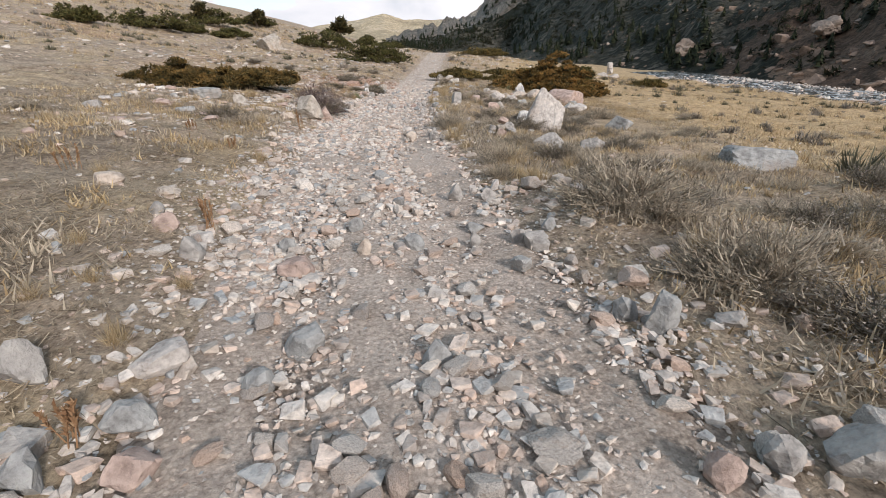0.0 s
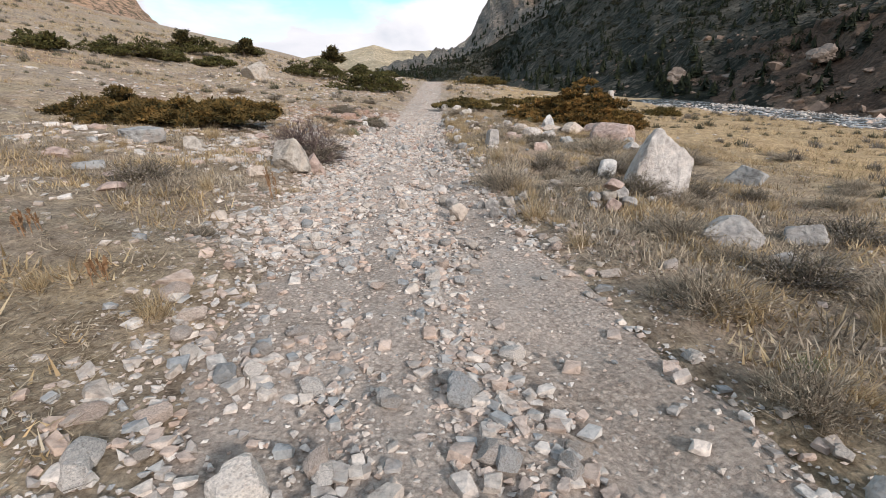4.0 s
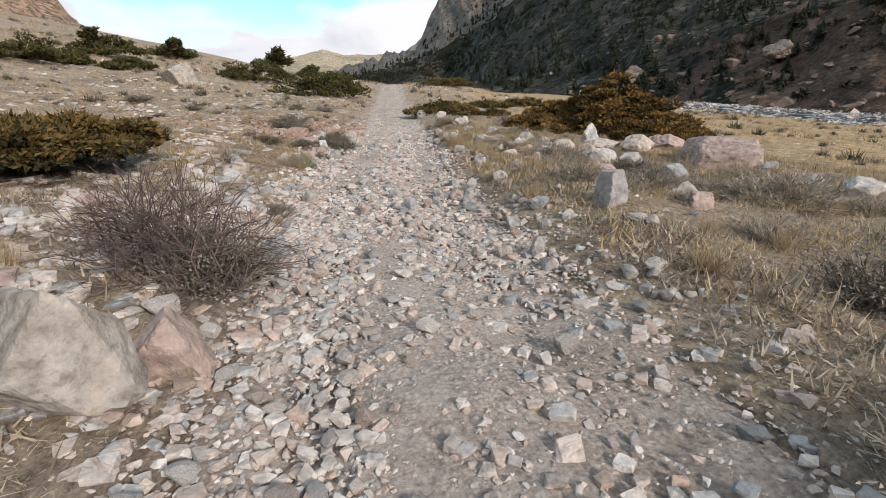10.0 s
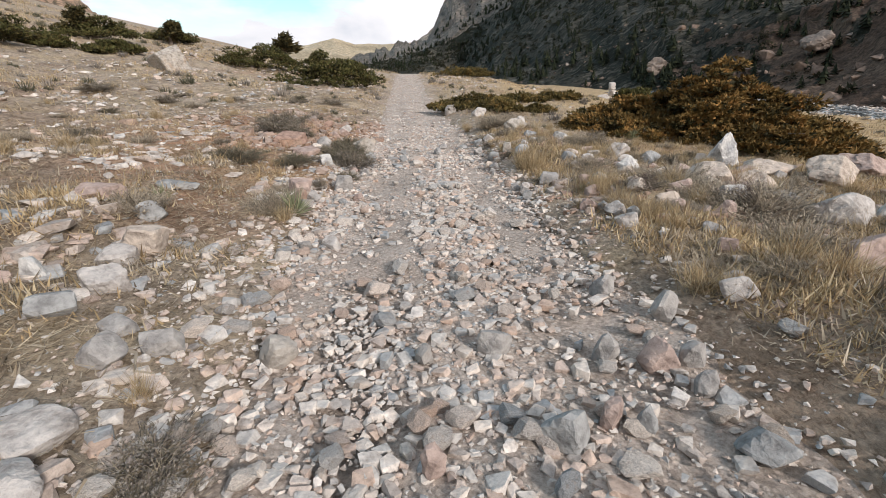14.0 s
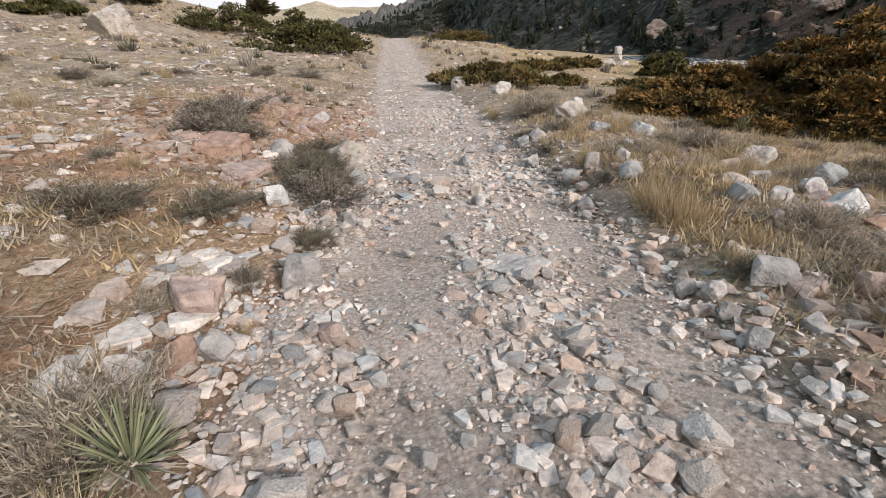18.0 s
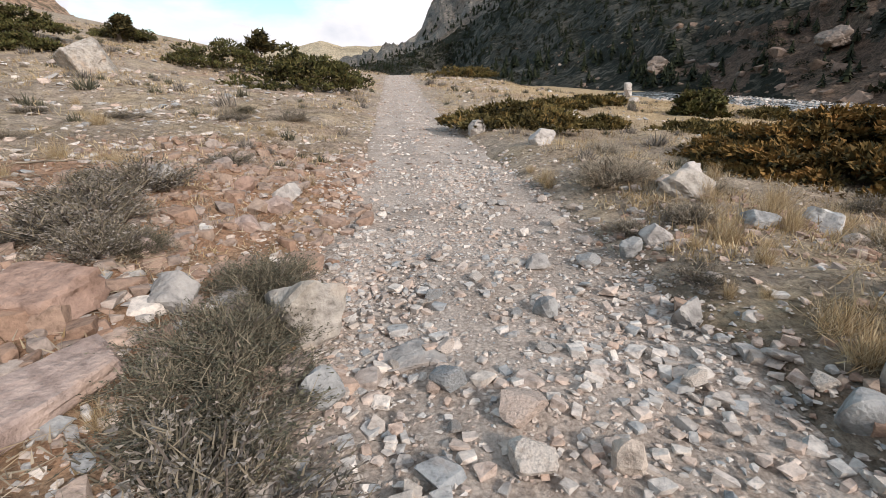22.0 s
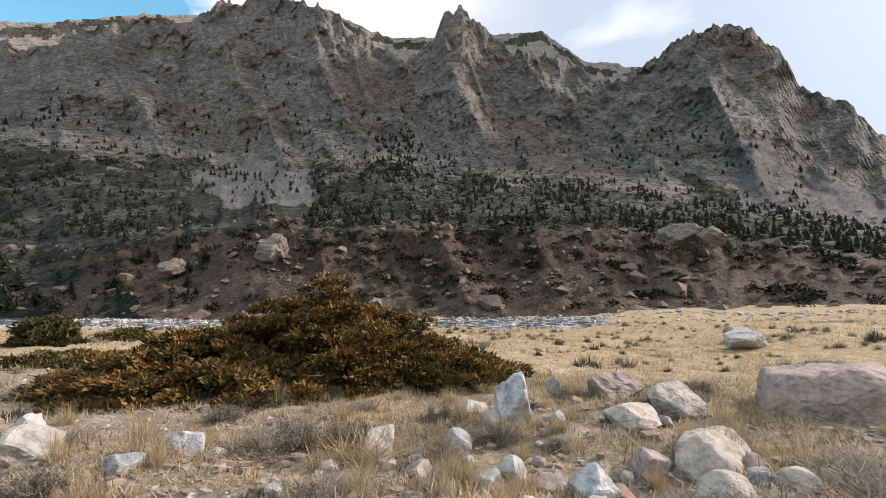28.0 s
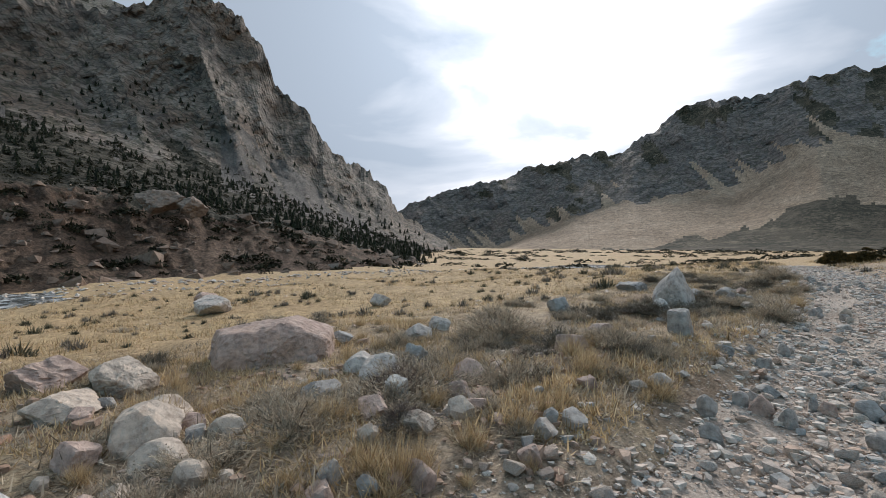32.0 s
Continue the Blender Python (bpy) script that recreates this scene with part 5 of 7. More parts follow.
boulder(1.32, 19.76, 0.25, 0.24, "white", "upright white-grey rock in grass")
boulder(1.02, 20.22, 0.31, 0.17, "pink", "pinkish rock in grass")
boulder(0.35, 21.00, 0.20, 0.13, "grey", "grey rock in dry grass")
boulder(0.17, 20.86, 0.16, 0.10, "blue", "blue-grey rock in dry grass")
boulder(1.61, 18.40, 0.46, 0.29, "pink", "rounded buff rock beside a dry shrub")
boulder(1.21, 16.96, 0.43, 0.20, "pink", "buff rock in dry grass")
boulder(-0.03, 19.32, 0.15, 0.12, "blue", "blue-green rock in dry grass")
boulder(-0.17, 19.16, 0.23, 0.12, "pale", "flat pale rock beside the track")
boulder(-0.25, 19.85, 0.21, 0.12, "pink", "pink-buff rock beside the track")
boulder(21.26, 15.05, 2.12, 0.80, "pale", "pale boulder on the river bank")
boulder(13.81, 11.10, 0.81, 0.46, "pale", "pale boulder in far grass")

boulder(-4.29, 17.73, 0.25, 0.13, "blue", "blue-grey angular rock among dry grass and litter", worn=0.15)
boulder(-3.98, 17.69, 0.26, 0.09, "grey", "weathered grey rock at the edge of the track", worn=0.15)
boulder(-3.83, 17.33, 0.24, 0.14, "grey", "weathered grey rock at the edge of the track", worn=0.15)
boulder(-3.62, 17.48, 0.24, 0.13, "grey", "weathered grey rock at the edge of the track", worn=0.15)
boulder(-4.78, 18.33, 0.17, 0.17, "white", "white-grey angular rock among dry grass and litter", worn=0.15)
boulder(-4.39, 18.94, 0.39, 0.23, "buff", "rough buff rock among dry grass and litter", worn=0.15)
boulder(-4.62, 19.62, 0.29, 0.16, "blue", "blue-grey angular rock among dry grass and litter", worn=0.15)
boulder(-3.03, 17.50, 0.24, 0.18, "warm", "stained brown-grey rock on the stony track", worn=0.15)
boulder(-1.78, 17.46, 0.21, 0.15, "grey", "weathered grey rock on the stony track", worn=0.15)
boulder(-0.61, 17.70, 0.18, 0.19, "grey", "weathered grey rock on the stony track", worn=0.15)
boulder(-0.16, 17.62, 0.25, 0.14, "pale", "pale rounded rock at the edge of the track", worn=0.15)
boulder(-0.91, 17.19, 0.23, 0.17, "pink", "rough pinkish granite rock on the stony track", worn=0.15)
boulder(-0.74, 17.19, 0.15, 0.14, "grey", "weathered grey rock on the stony track", worn=0.15)
boulder(-1.63, 16.70, 0.23, 0.18, "blue", "blue-grey angular rock on the stony track", worn=0.15)
boulder(-2.21, 16.62, 0.11, 0.15, "pink", "rough pinkish granite rock on the stony track", worn=0.15)
boulder(-0.81, 16.52, 0.25, 0.11, "blue", "blue-grey angular rock on the stony track", worn=0.15)
boulder(-0.80, 16.97, 0.16, 0.12, "grey", "weathered grey rock on the stony track", worn=0.15)
boulder(-1.36, 16.83, 0.14, 0.14, "pink", "rough pinkish granite rock on the stony track", worn=0.15)
boulder(-1.23, 16.77, 0.10, 0.14, "blue", "blue-grey angular rock on the stony track", worn=0.15)
boulder(-1.16, 17.35, 0.16, 0.16, "grey", "weathered grey rock on the stony track", worn=0.15)
boulder(4.18, 21.32, 0.83, 0.37, "buff", "rough buff rock among dry grass and litter", worn=0.15)
boulder(2.23, 19.23, 0.67, 0.34, "pale", "pale rounded rock among dry grass and litter", worn=0.15)
boulder(-0.65, 23.34, 0.19, 0.15, "buff", "rough buff rock on the stony track", worn=0.15)
boulder(-1.51, 23.95, 0.14, 0.15, "buff", "rough buff rock on the stony track", worn=0.15)
boulder(-1.55, 23.55, 0.11, 0.14, "white", "white-grey angular rock on the stony track", worn=0.15)
boulder(-2.82, 24.55, 0.28, 0.18, "blue", "blue-grey angular rock on the stony track", worn=0.15)
boulder(-0.07, 23.36, 0.27, 0.16, "blue", "blue-grey angular rock at the edge of the track", worn=0.15)
boulder(-0.45, 23.94, 0.21, 0.15, "blue", "blue-grey angular rock on the stony track", worn=0.15)
boulder(-3.50, 23.51, 0.24, 0.2, "white", "white-grey angular rock at the edge of the track", turn=30, sink=0.15, planes=SPLIT)
boulder(-3.05, 23.43, 0.18, 0.10, "pink", "rough pinkish granite rock on the stony track", worn=0.15)
boulder(-2.88, 23.47, 0.14, 0.11, "pale", "pale rounded rock on the stony track", worn=0.15)
boulder(-2.83, 23.29, 0.12, 0.13, "grey", "weathered grey rock on the stony track", worn=0.15)
boulder(-3.10, 23.75, 0.14, 0.08, "pale", "pale rounded rock on the stony track", worn=0.15)
boulder(-2.77, 23.98, 0.13, 0.12, "blue", "blue-grey angular rock on the stony track", worn=0.15)
boulder(0.13, 23.96, 0.16, 0.16, "pale", "pale rounded rock at the edge of the track", worn=0.15)
boulder(0.92, 27.30, 0.28, 0.28, "pale", "pale rounded rock among dry grass and litter", worn=0.15)
boulder(-0.17, 24.06, 0.18, 0.20, "warm", "stained brown-grey rock at the edge of the track", worn=0.15)
boulder(-0.61, 9.82, 0.24, 0.19, "buff", "rough buff rock on the stony track", worn=0.15)
boulder(-0.17, 9.77, 0.15, 0.13, "grey", "weathered grey rock on the stony track", worn=0.15)
boulder(0.02, 9.76, 0.12, 0.12, "pale", "pale rounded rock on the stony track", worn=0.15)
boulder(-0.77, 10.61, 0.13, 0.12, "warm", "stained brown-grey rock on the stony track", worn=0.15)
boulder(-0.67, 10.39, 0.18, 0.13, "grey", "weathered grey rock on the stony track", worn=0.15)
boulder(-0.28, 10.30, 0.12, 0.12, "grey", "weathered grey rock on the stony track", worn=0.15)
boulder(0.11, 10.41, 0.17, 0.12, "warm", "stained brown-grey rock at the edge of the track", worn=0.15)
boulder(-0.15, 10.19, 0.19, 0.15, "grey", "weathered grey rock on the stony track", worn=0.15)
boulder(0.30, 10.37, 0.14, 0.14, "warm", "stained brown-grey rock at the edge of the track", worn=0.15)
boulder(-2.77, 10.06, 0.17, 0.10, "pale", "pale rounded rock at the edge of the track", worn=0.15)
boulder(-2.57, 10.17, 0.15, 0.09, "blue", "blue-grey angular rock on the stony track", worn=0.15)
boulder(2.10, 12.16, 0.39, 0.30, "white", "white-grey angular rock among dry grass and litter", worn=0.15)
boulder(-3.68, 11.63, 0.32, 0.16, "buff", "rough buff rock among dry grass and litter", worn=0.15)
boulder(-1.32, 10.28, 0.14, 0.15, "buff", "rough buff rock on the stony track", worn=0.15)
boulder(-0.80, 11.50, 0.24, 0.11, "pale", "pale rounded rock on the stony track", worn=0.15)
boulder(-1.91, 3.27, 0.21, 0.17, "grey", "weathered grey rock at the edge of the track", worn=0.15)
boulder(0.28, 3.70, 0.10, 0.12, "grey", "weathered grey rock on the stony track", worn=0.15)
boulder(-0.23, 3.60, 0.17, 0.12, "blue", "blue-grey angular rock on the stony track", worn=0.15)
boulder(-1.30, 3.63, 0.14, 0.12, "blue", "blue-grey angular rock on the stony track", worn=0.15)
boulder(-2.24, 3.58, 0.21, 0.14, "pink", "rough pinkish granite rock at the edge of the track", worn=0.15)
boulder(-1.94, 3.57, 0.21, 0.09, "pale", "pale rounded rock at the edge of the track", worn=0.15)
boulder(0.65, 3.76, 0.13, 0.12, "grey", "weathered grey rock on the stony track", worn=0.15)
boulder(0.31, 4.10, 0.18, 0.07, "blue", "blue-grey angular rock on the stony track", worn=0.15)
boulder(0.94, 3.89, 0.14, 0.11, "blue", "blue-grey angular rock at the edge of the track", worn=0.15)
boulder(-0.79, 4.06, 0.15, 0.12, "blue", "blue-grey angular rock on the stony track", worn=0.15)
boulder(-0.63, 3.49, 0.13, 0.13, "buff", "rough buff rock on the stony track", worn=0.15)
boulder(-2.64, 4.36, 0.31, 0.09, "buff", "rough buff rock at the edge of the track", worn=0.15)
boulder(-2.47, 3.87, 0.15, 0.11, "grey", "weathered grey rock at the edge of the track", worn=0.15)
boulder(0.52, 5.05, 0.21, 0.14, "grey", "weathered grey rock on the stony track", worn=0.15)
boulder(0.16, 5.12, 0.18, 0.18, "grey", "weathered grey rock on the stony track", worn=0.15)
boulder(0.63, 5.46, 0.13, 0.11, "pale", "pale rounded rock on the stony track", worn=0.15)
boulder(0.37, 5.38, 0.10, 0.09, "pale", "pale rounded rock on the stony track", worn=0.15)
boulder(-3.33, 4.54, 0.35, 0.13, "buff", "rough buff rock among dry grass and litter", worn=0.15)
boulder(0.78, 3.58, 0.21, 0.14, "grey", "weathered grey rock on the stony track", worn=0.15)
boulder(-2.99, 14.93, 0.29, 0.25, "blue", "blue-grey angular rock on the stony track", worn=0.15)
boulder(-0.56, 14.60, 0.16, 0.18, "grey", "weathered grey rock on the stony track", worn=0.15)
boulder(-0.55, 14.26, 0.16, 0.11, "pale", "pale rounded rock on the stony track", worn=0.15)
boulder(-0.84, 14.68, 0.15, 0.10, "warm", "stained brown-grey rock on the stony track", worn=0.15)
boulder(-3.79, 16.71, 0.34, 0.10, "pale", "pale rounded rock at the edge of the track", worn=0.15)
boulder(-4.37, 17.21, 0.32, 0.12, "buff", "rough buff rock among dry grass and litter", worn=0.15)
boulder(-4.46, 18.67, 0.30, 0.15, "pale", "pale rounded rock among dry grass and litter", worn=0.15)
boulder(-1.09, 15.39, 0.17, 0.08, "grey", "weathered grey rock on the stony track", worn=0.15)
boulder(-0.29, 15.14, 0.13, 0.11, "grey", "weathered grey rock at the edge of the track", worn=0.15)
boulder(1.96, 16.17, 0.37, 0.26, "warm", "stained brown-grey rock among dry grass and litter", worn=0.15)
boulder(2.77, 19.18, 0.5, 0.24, "pale", "pale rounded rock among dry grass and litter", worn=0.15)
boulder(4.61, 16.20, 0.53, 0.25, "pale", "pale rounded rock among dry grass and litter", worn=0.15)
boulder(1.68, 15.46, 0.42, 0.21, "pink", "rough pinkish granite rock among dry grass and litter", worn=0.15)

# pile
stone_pile_rock(1.45, 9.68, 0.19, 0.12, "grey")
stone_pile_rock(1.23, 9.60, 0.20, 0.16, "pink")
stone_pile_rock(1.07, 9.84, 0.17, 0.11, "grey")
stone_pile_rock(1.03, 9.67, 0.16, 0.07, "grey")
stone_pile_rock(1.43, 9.86, 0.23, 0.17, "grey")
stone_pile_rock(1.25, 9.82, 0.22, 0.14, "warm", 0.0)
stone_pile_rock(1.27, 9.76, 0.25, 0.14, "pink", 0.15)

# cairn
cairn_at(26.0, 77.0, 2.4, 2.8)

# shrubs
thorn_shrub(-3.48, 13.59, 1.9, 0.95)
thorn_shrub(1.47, 19.37, 0.95, 0.43, "dead dark grey brush with twisted bare stems", 8)
thorn_shrub(0.57, 20.16, 0.47, 0.21, "low dark grey twiggy brush among rocks", 9)
sagebrush(1.75, 3.84, 1.31, 0.73, "dry")
sagebrush(2.07, 2.43, 1.11, 0.67, "dry")
sagebrush(0.93, 6.87, 0.75, 0.50, "dry")
sagebrush(-3.13, 23.62, 1.07, 0.54, "grey")
sagebrush(-3.31, 13.87, 0.96, 0.72, "grey")
sagebrush(3.10, 3.16, 0.63, 0.38, "dry")
sagebrush(3.16, 15.56, 1.49, 0.75, "dry")
sagebrush(4.77, 14.22, 1.09, 0.60, "dry")
sagebrush(6.35, 11.80, 0.66, 0.38, "dry")
sagebrush(-5.08, 27.40, 1.32, 0.58, "grey")
sagebrush(-3.16, 8.55, 0.32, 0.21, "grey")
sagebrush(0.21, 11.22, 0.97, 0.63, "dry")
sagebrush(1.25, 20.58, 0.94, 0.47, "dry")
sagebrush(1.13, 11.91, 0.58, 0.43, "dry")
sagebrush(3.07, 13.85, 0.71, 0.42, "dry")
sagebrush(1.34, 19.11, 1.21, 0.61, "dry")
sagebrush(-5.12, 26.78, 1.00, 0.50, "grey")
sagebrush(-3.25, 16.42, 0.37, 0.25, "grey")
sagebrush(-12.23, 32.93, 1.00, 0.44, "grey")
sagebrush(-11.78, 31.75, 1.39, 0.46, "grey")
sagebrush(-3.15, 22.70, 0.50, 0.23, "green")
sagebrush(-4.87, 22.74, 0.95, 0.38, "green")
sagebrush(-3.44, 22.03, 0.25, 0.30, "grey")
sagebrush(-4.95, 26.11, 1.24, 0.58, "grey")
sagebrush(-3.99, 23.03, 0.72, 0.27, "green")
sagebrush(2.72, 26.67, 0.62, 0.35, "grey")
sagebrush(-0.26, 23.52, 0.29, 0.17, "grey")
sagebrush(-0.21, 21.44, 0.30, 0.19, "grey")
sagebrush(-9.64, 31.59, 0.94, 0.41, "grey")
sagebrush(-10.16, 34.25, 0.87, 0.29, "grey")
sagebrush(-6.11, 34.81, 0.96, 0.32, "grey")
sagebrush(-3.37, 25.51, 0.91, 0.44, "green")
sagebrush(-3.40, 24.64, 0.99, 0.41, "green")
sagebrush(-4.36, 26.00, 0.56, 0.34, "green")
sagebrush(-8.48, 34.13, 1.12, 0.31, "grey")
sagebrush(0.46, 26.28, 0.61, 0.28, "dry")
sagebrush(1.19, 29.98, 0.91, 0.32, "dry")
sagebrush(0.45, 27.84, 0.95, 0.51, "dry")
sagebrush(2.51, 24.76, 0.73, 0.34, "green")
sagebrush(3.75, 24.21, 0.56, 0.28, "green")
sagebrush(-0.23, 25.27, 0.51, 0.22, "grey")
sagebrush(1.61, 23.80, 0.44, 0.32, "grey")
sagebrush(2.16, 25.32, 0.77, 0.38, "grey")
sagebrush(4.45, 21.59, 0.44, 0.18, "green")
sagebrush(2.55, 20.44, 0.54, 0.29, "dry")
sagebrush(5.02, 20.98, 0.40, 0.24, "dry")
sagebrush(12.93, 15.79, 1.12, 0.40, "dry")
sagebrush(13.65, 13.77, 0.82, 0.41, "dry")
sagebrush(2.68, 22.79, 0.33, 0.19, "grey")
sagebrush(0.55, 20.15, 0.48, 0.24, "grey")
sagebrush(2.51, 18.58, 0.98, 0.35, "grey")
sagebrush(1.78, 17.14, 0.53, 0.30, "dry")
sagebrush(1.04, 18.46, 0.46, 0.35, "dry")
sagebrush(2.83, 16.75, 0.53, 0.25, "dry")
sagebrush(1.15, 21.23, 0.26, 0.15, "grey")
sagebrush(8.95, 17.57, 0.81, 0.24, "dry")
sagebrush(8.69, 16.51, 0.85, 0.31, "dry")
sagebrush(5.13, 17.14, 0.52, 0.19, "dry")
sagebrush(17.39, 19.26, 1.19, 0.36, "dry")
sagebrush(5.19, 21.67, 0.62, 0.21, "dry")
sagebrush(5.96, 11.58, 0.63, 0.28, "dry")
sagebrush(0.36, 16.17, 0.42, 0.21, "grey")
sagebrush(1.11, 10.40, 0.98, 0.31, "dry")

sagebrush(-3.32, 24.2, 1.05, 0.4, "green")
sagebrush(-3.22, 24.95, 0.8, 0.37, "green")

# tufts
grass_tuft(0.70, 26.68, 0.28, 0.25)
grass_tuft(-0.24, 28.60, 0.38, 0.32)
grass_tuft(0.02, 25.88, 0.22, 0.17)
grass_tuft(1.04, 26.06, 0.30, 0.32)
grass_tuft(1.85, 25.88, 0.42, 0.36)
grass_tuft(1.88, 24.59, 0.34, 0.27)
grass_tuft(1.39, 23.48, 0.32, 0.32)
grass_tuft(-0.15, 25.92, 0.17, 0.13)
grass_tuft(-0.08, 24.99, 0.21, 0.14)
grass_tuft(1.66, 24.13, 0.17, 0.22)
grass_tuft(1.97, 26.56, 0.40, 0.33)
grass_tuft(2.46, 23.21, 0.34, 0.26)
grass_tuft(0.52, 25.69, 0.21, 0.16)
grass_tuft(-0.18, 29.63, 0.33, 0.22)
grass_tuft(3.35, 23.13, 0.30, 0.25)
grass_tuft(1.22, 25.26, 0.24, 0.20)
grass_tuft(-0.09, 22.43, 0.57, 0.40)
grass_tuft(-0.18, 24.24, 0.46, 0.34)
grass_tuft(1.88, 26.30, 0.42, 0.33)
grass_tuft(2.34, 24.63, 0.46, 0.33)
grass_tuft(2.53, 24.02, 0.66, 0.36)
grass_tuft(0.07, 23.17, 0.32, 0.23)
grass_tuft(-0.20, 28.90, 0.54, 0.32)
grass_tuft(2.04, 25.23, 0.43, 0.32)
grass_tuft(-3.29, 21.48, 0.12, 0.21)
grass_tuft(-3.84, 22.19, 0.27, 0.18)
grass_tuft(-0.19, 21.73, 0.27, 0.18)
grass_tuft(-0.17, 22.50, 0.62, 0.47)
grass_tuft(0.10, 19.57, 0.56, 0.32)
grass_tuft(0.07, 20.85, 0.51, 0.26)
grass_tuft(-0.12, 17.76, 0.50, 0.25)
grass_tuft(1.03, 17.38, 0.61, 0.38)
grass_tuft(4.42, 19.76, 0.80, 0.48)
grass_tuft(-3.20, 16.19, 0.26, 0.23)
grass_tuft(-3.53, 17.11, 0.27, 0.23)
grass_tuft(-3.54, 20.27, 0.44, 0.37)
grass_tuft(-5.87, 15.33, 0.61, 0.48)
grass_tuft(0.40, 13.63, 0.60, 0.33)
grass_tuft(-3.16, 10.96, 0.24, 0.20)
grass_tuft(-3.00, 11.26, 0.31, 0.21)
grass_tuft(-3.02, 12.98, 0.32, 0.23)
grass_tuft(0.42, 9.13, 0.43, 0.18)
grass_tuft(1.98, 10.59, 0.71, 0.31)
grass_tuft(0.46, 8.44, 0.48, 0.21)
grass_tuft(1.10, 7.03, 0.75, 0.34)
grass_tuft(0.98, 6.06, 0.48, 0.32)
grass_tuft(-2.56, 3.08, 0.24, 0.18)
grass_tuft(-2.27, 2.28, 0.21, 0.15)
grass_tuft(-2.14, 2.57, 0.20, 0.15)
grass_tuft(-1.73, 2.81, 0.22, 0.19)
grass_tuft(0.25, 9.46, 0.67, 0.45)
grass_tuft(-1.71, 2.09, 0.26, 0.23)
grass_tuft(4.04, 7.40, 0.72, 0.36)
grass_tuft(0.15, 20.52, 0.40, 0.37)
grass_tuft(0.60, 17.75, 0.66, 0.36)
grass_tuft(-0.32, 19.99, 0.20, 0.17)
grass_tuft(-0.28, 17.89, 0.56, 0.30)
grass_tuft(1.83, 22.09, 0.29, 0.22)
grass_tuft(0.49, 21.26, 0.21, 0.18)
grass_tuft(0.89, 21.53, 0.19, 0.19)
grass_tuft(-0.14, 20.39, 0.19, 0.16)
grass_tuft(0.48, 20.79, 0.21, 0.14)
grass_tuft(1.63, 25.79, 0.45, 0.30)
grass_tuft(1.62, 26.85, 0.47, 0.31)
grass_tuft(1.28, 23.41, 0.32, 0.24)
grass_tuft(1.88, 22.11, 0.27, 0.22)

# stalks
weed_stalk(-3.98, 5.07, 0.37, 0.24)
weed_stalk(-2.03, 3.86, 0.12, 0.29)
weed_stalk(-1.50, 1.45, 0.09, 0.20)
grass_tuft(0.22, 10.82, 0.21, 0.23)
weed_stalk(-3.08, 10.52, 0.19, 0.38)
weed_stalk(-4.02, 7.78, 0.22, 0.17)
weed_stalk(-3.23, 7.28, 0.12, 0.15)

sagebrush(-3.36, 16.59, 0.48, 0.19, "grey")
sagebrush(-3.76, 20.48, 0.25, 0.33, "dry")
sagebrush(-3.44, 14.72, 0.25, 0.54, "dry")
sagebrush(-3.99, 21.74, 0.4, 0.2, "dry")
sagebrush(-3.75, 20.45, 0.8, 0.48, "dry")
sagebrush(0.77, 5.86, 0.46, 0.39, "dry")
sagebrush(2.95, 18.17, 1.55, 0.28, "grey")
sagebrush(1.04, 18.28, 0.87, 0.56, "dry")
sagebrush(2.55, 18.56, 1.17, 0.37, "grey")
sagebrush(2.9, 16.47, 0.75, 0.33, "dry")
sagebrush(0.35, 26.34, 0.45, 0.3, "grey")
sagebrush(2.06, 25.22, 0.51, 0.39, "grey")
sagebrush(0.29, 27.86, 1.0, 0.56, "dry")
sagebrush(1.75, 25.31, 0.97, 0.43, "dry")
sagebrush(2.89, 24.05, 0.42, 0.27, "grey")
grass_tuft(0.14, 20.69, 0.44, 0.49)
grass_tuft(0.44, 17.99, 0.57, 0.44)
grass_tuft(1.26, 23.65, 0.31, 0.30)
grass_tuft(1.69, 24.94, 0.54, 0.25)
grass_tuft(2.69, 20.81, 0.58, 0.45)
grass_tuft(0.84, 26.94, 0.33, 0.32)
grass_tuft(1.05, 26.33, 0.34, 0.41)
grass_tuft(1.4, 23.63, 0.35, 0.35)
grass_tuft(1.88, 24.84, 0.39, 0.26)
grass_tuft(1.68, 26.96, 0.52, 0.41)
grass_tuft(-0.25, 25.10, 0.18, 0.23)
grass_tuft(-0.19, 22.71, 0.59, 0.43)
grass_tuft(2.01, 24.68, 1.22, 0.49)
grass_tuft(0.06, 21.90, 0.41, 0.21)
grass_tuft(-0.1, 21.22, 0.21, 0.15)
grass_tuft(-0.18, 22.90, 0.49, 0.42)
grass_tuft(1.83, 18.65, 0.72, 0.47)
grass_tuft(2.71, 21.46, 0.76, 0.49)

# yucca
yucca(-3.5, 20.60, 0.46, 0.4)
yucca(3.68, 26.74, 0.45, 0.37)
yucca(-4.77, 20.23, 0.31, 0.20)
yucca(0.99, 6.28, 0.29, 0.18)
yucca(-0.11, 21.55, 0.20, 0.11)
yucca(-0.15, 21.67, 0.25, 0.12)

# fallen branches
fallen_branch(-6.84, 28.85, 0.82, 7)
fallen_branch(-0.33, 20.84, 0.31, 4)
fallen_branch(-0.79, 16.68, 0.30, -1)
fallen_branch(0.41, 10.14, 0.38, -68)
fallen_branch(-3.91, 17.60, 0.55, -46)

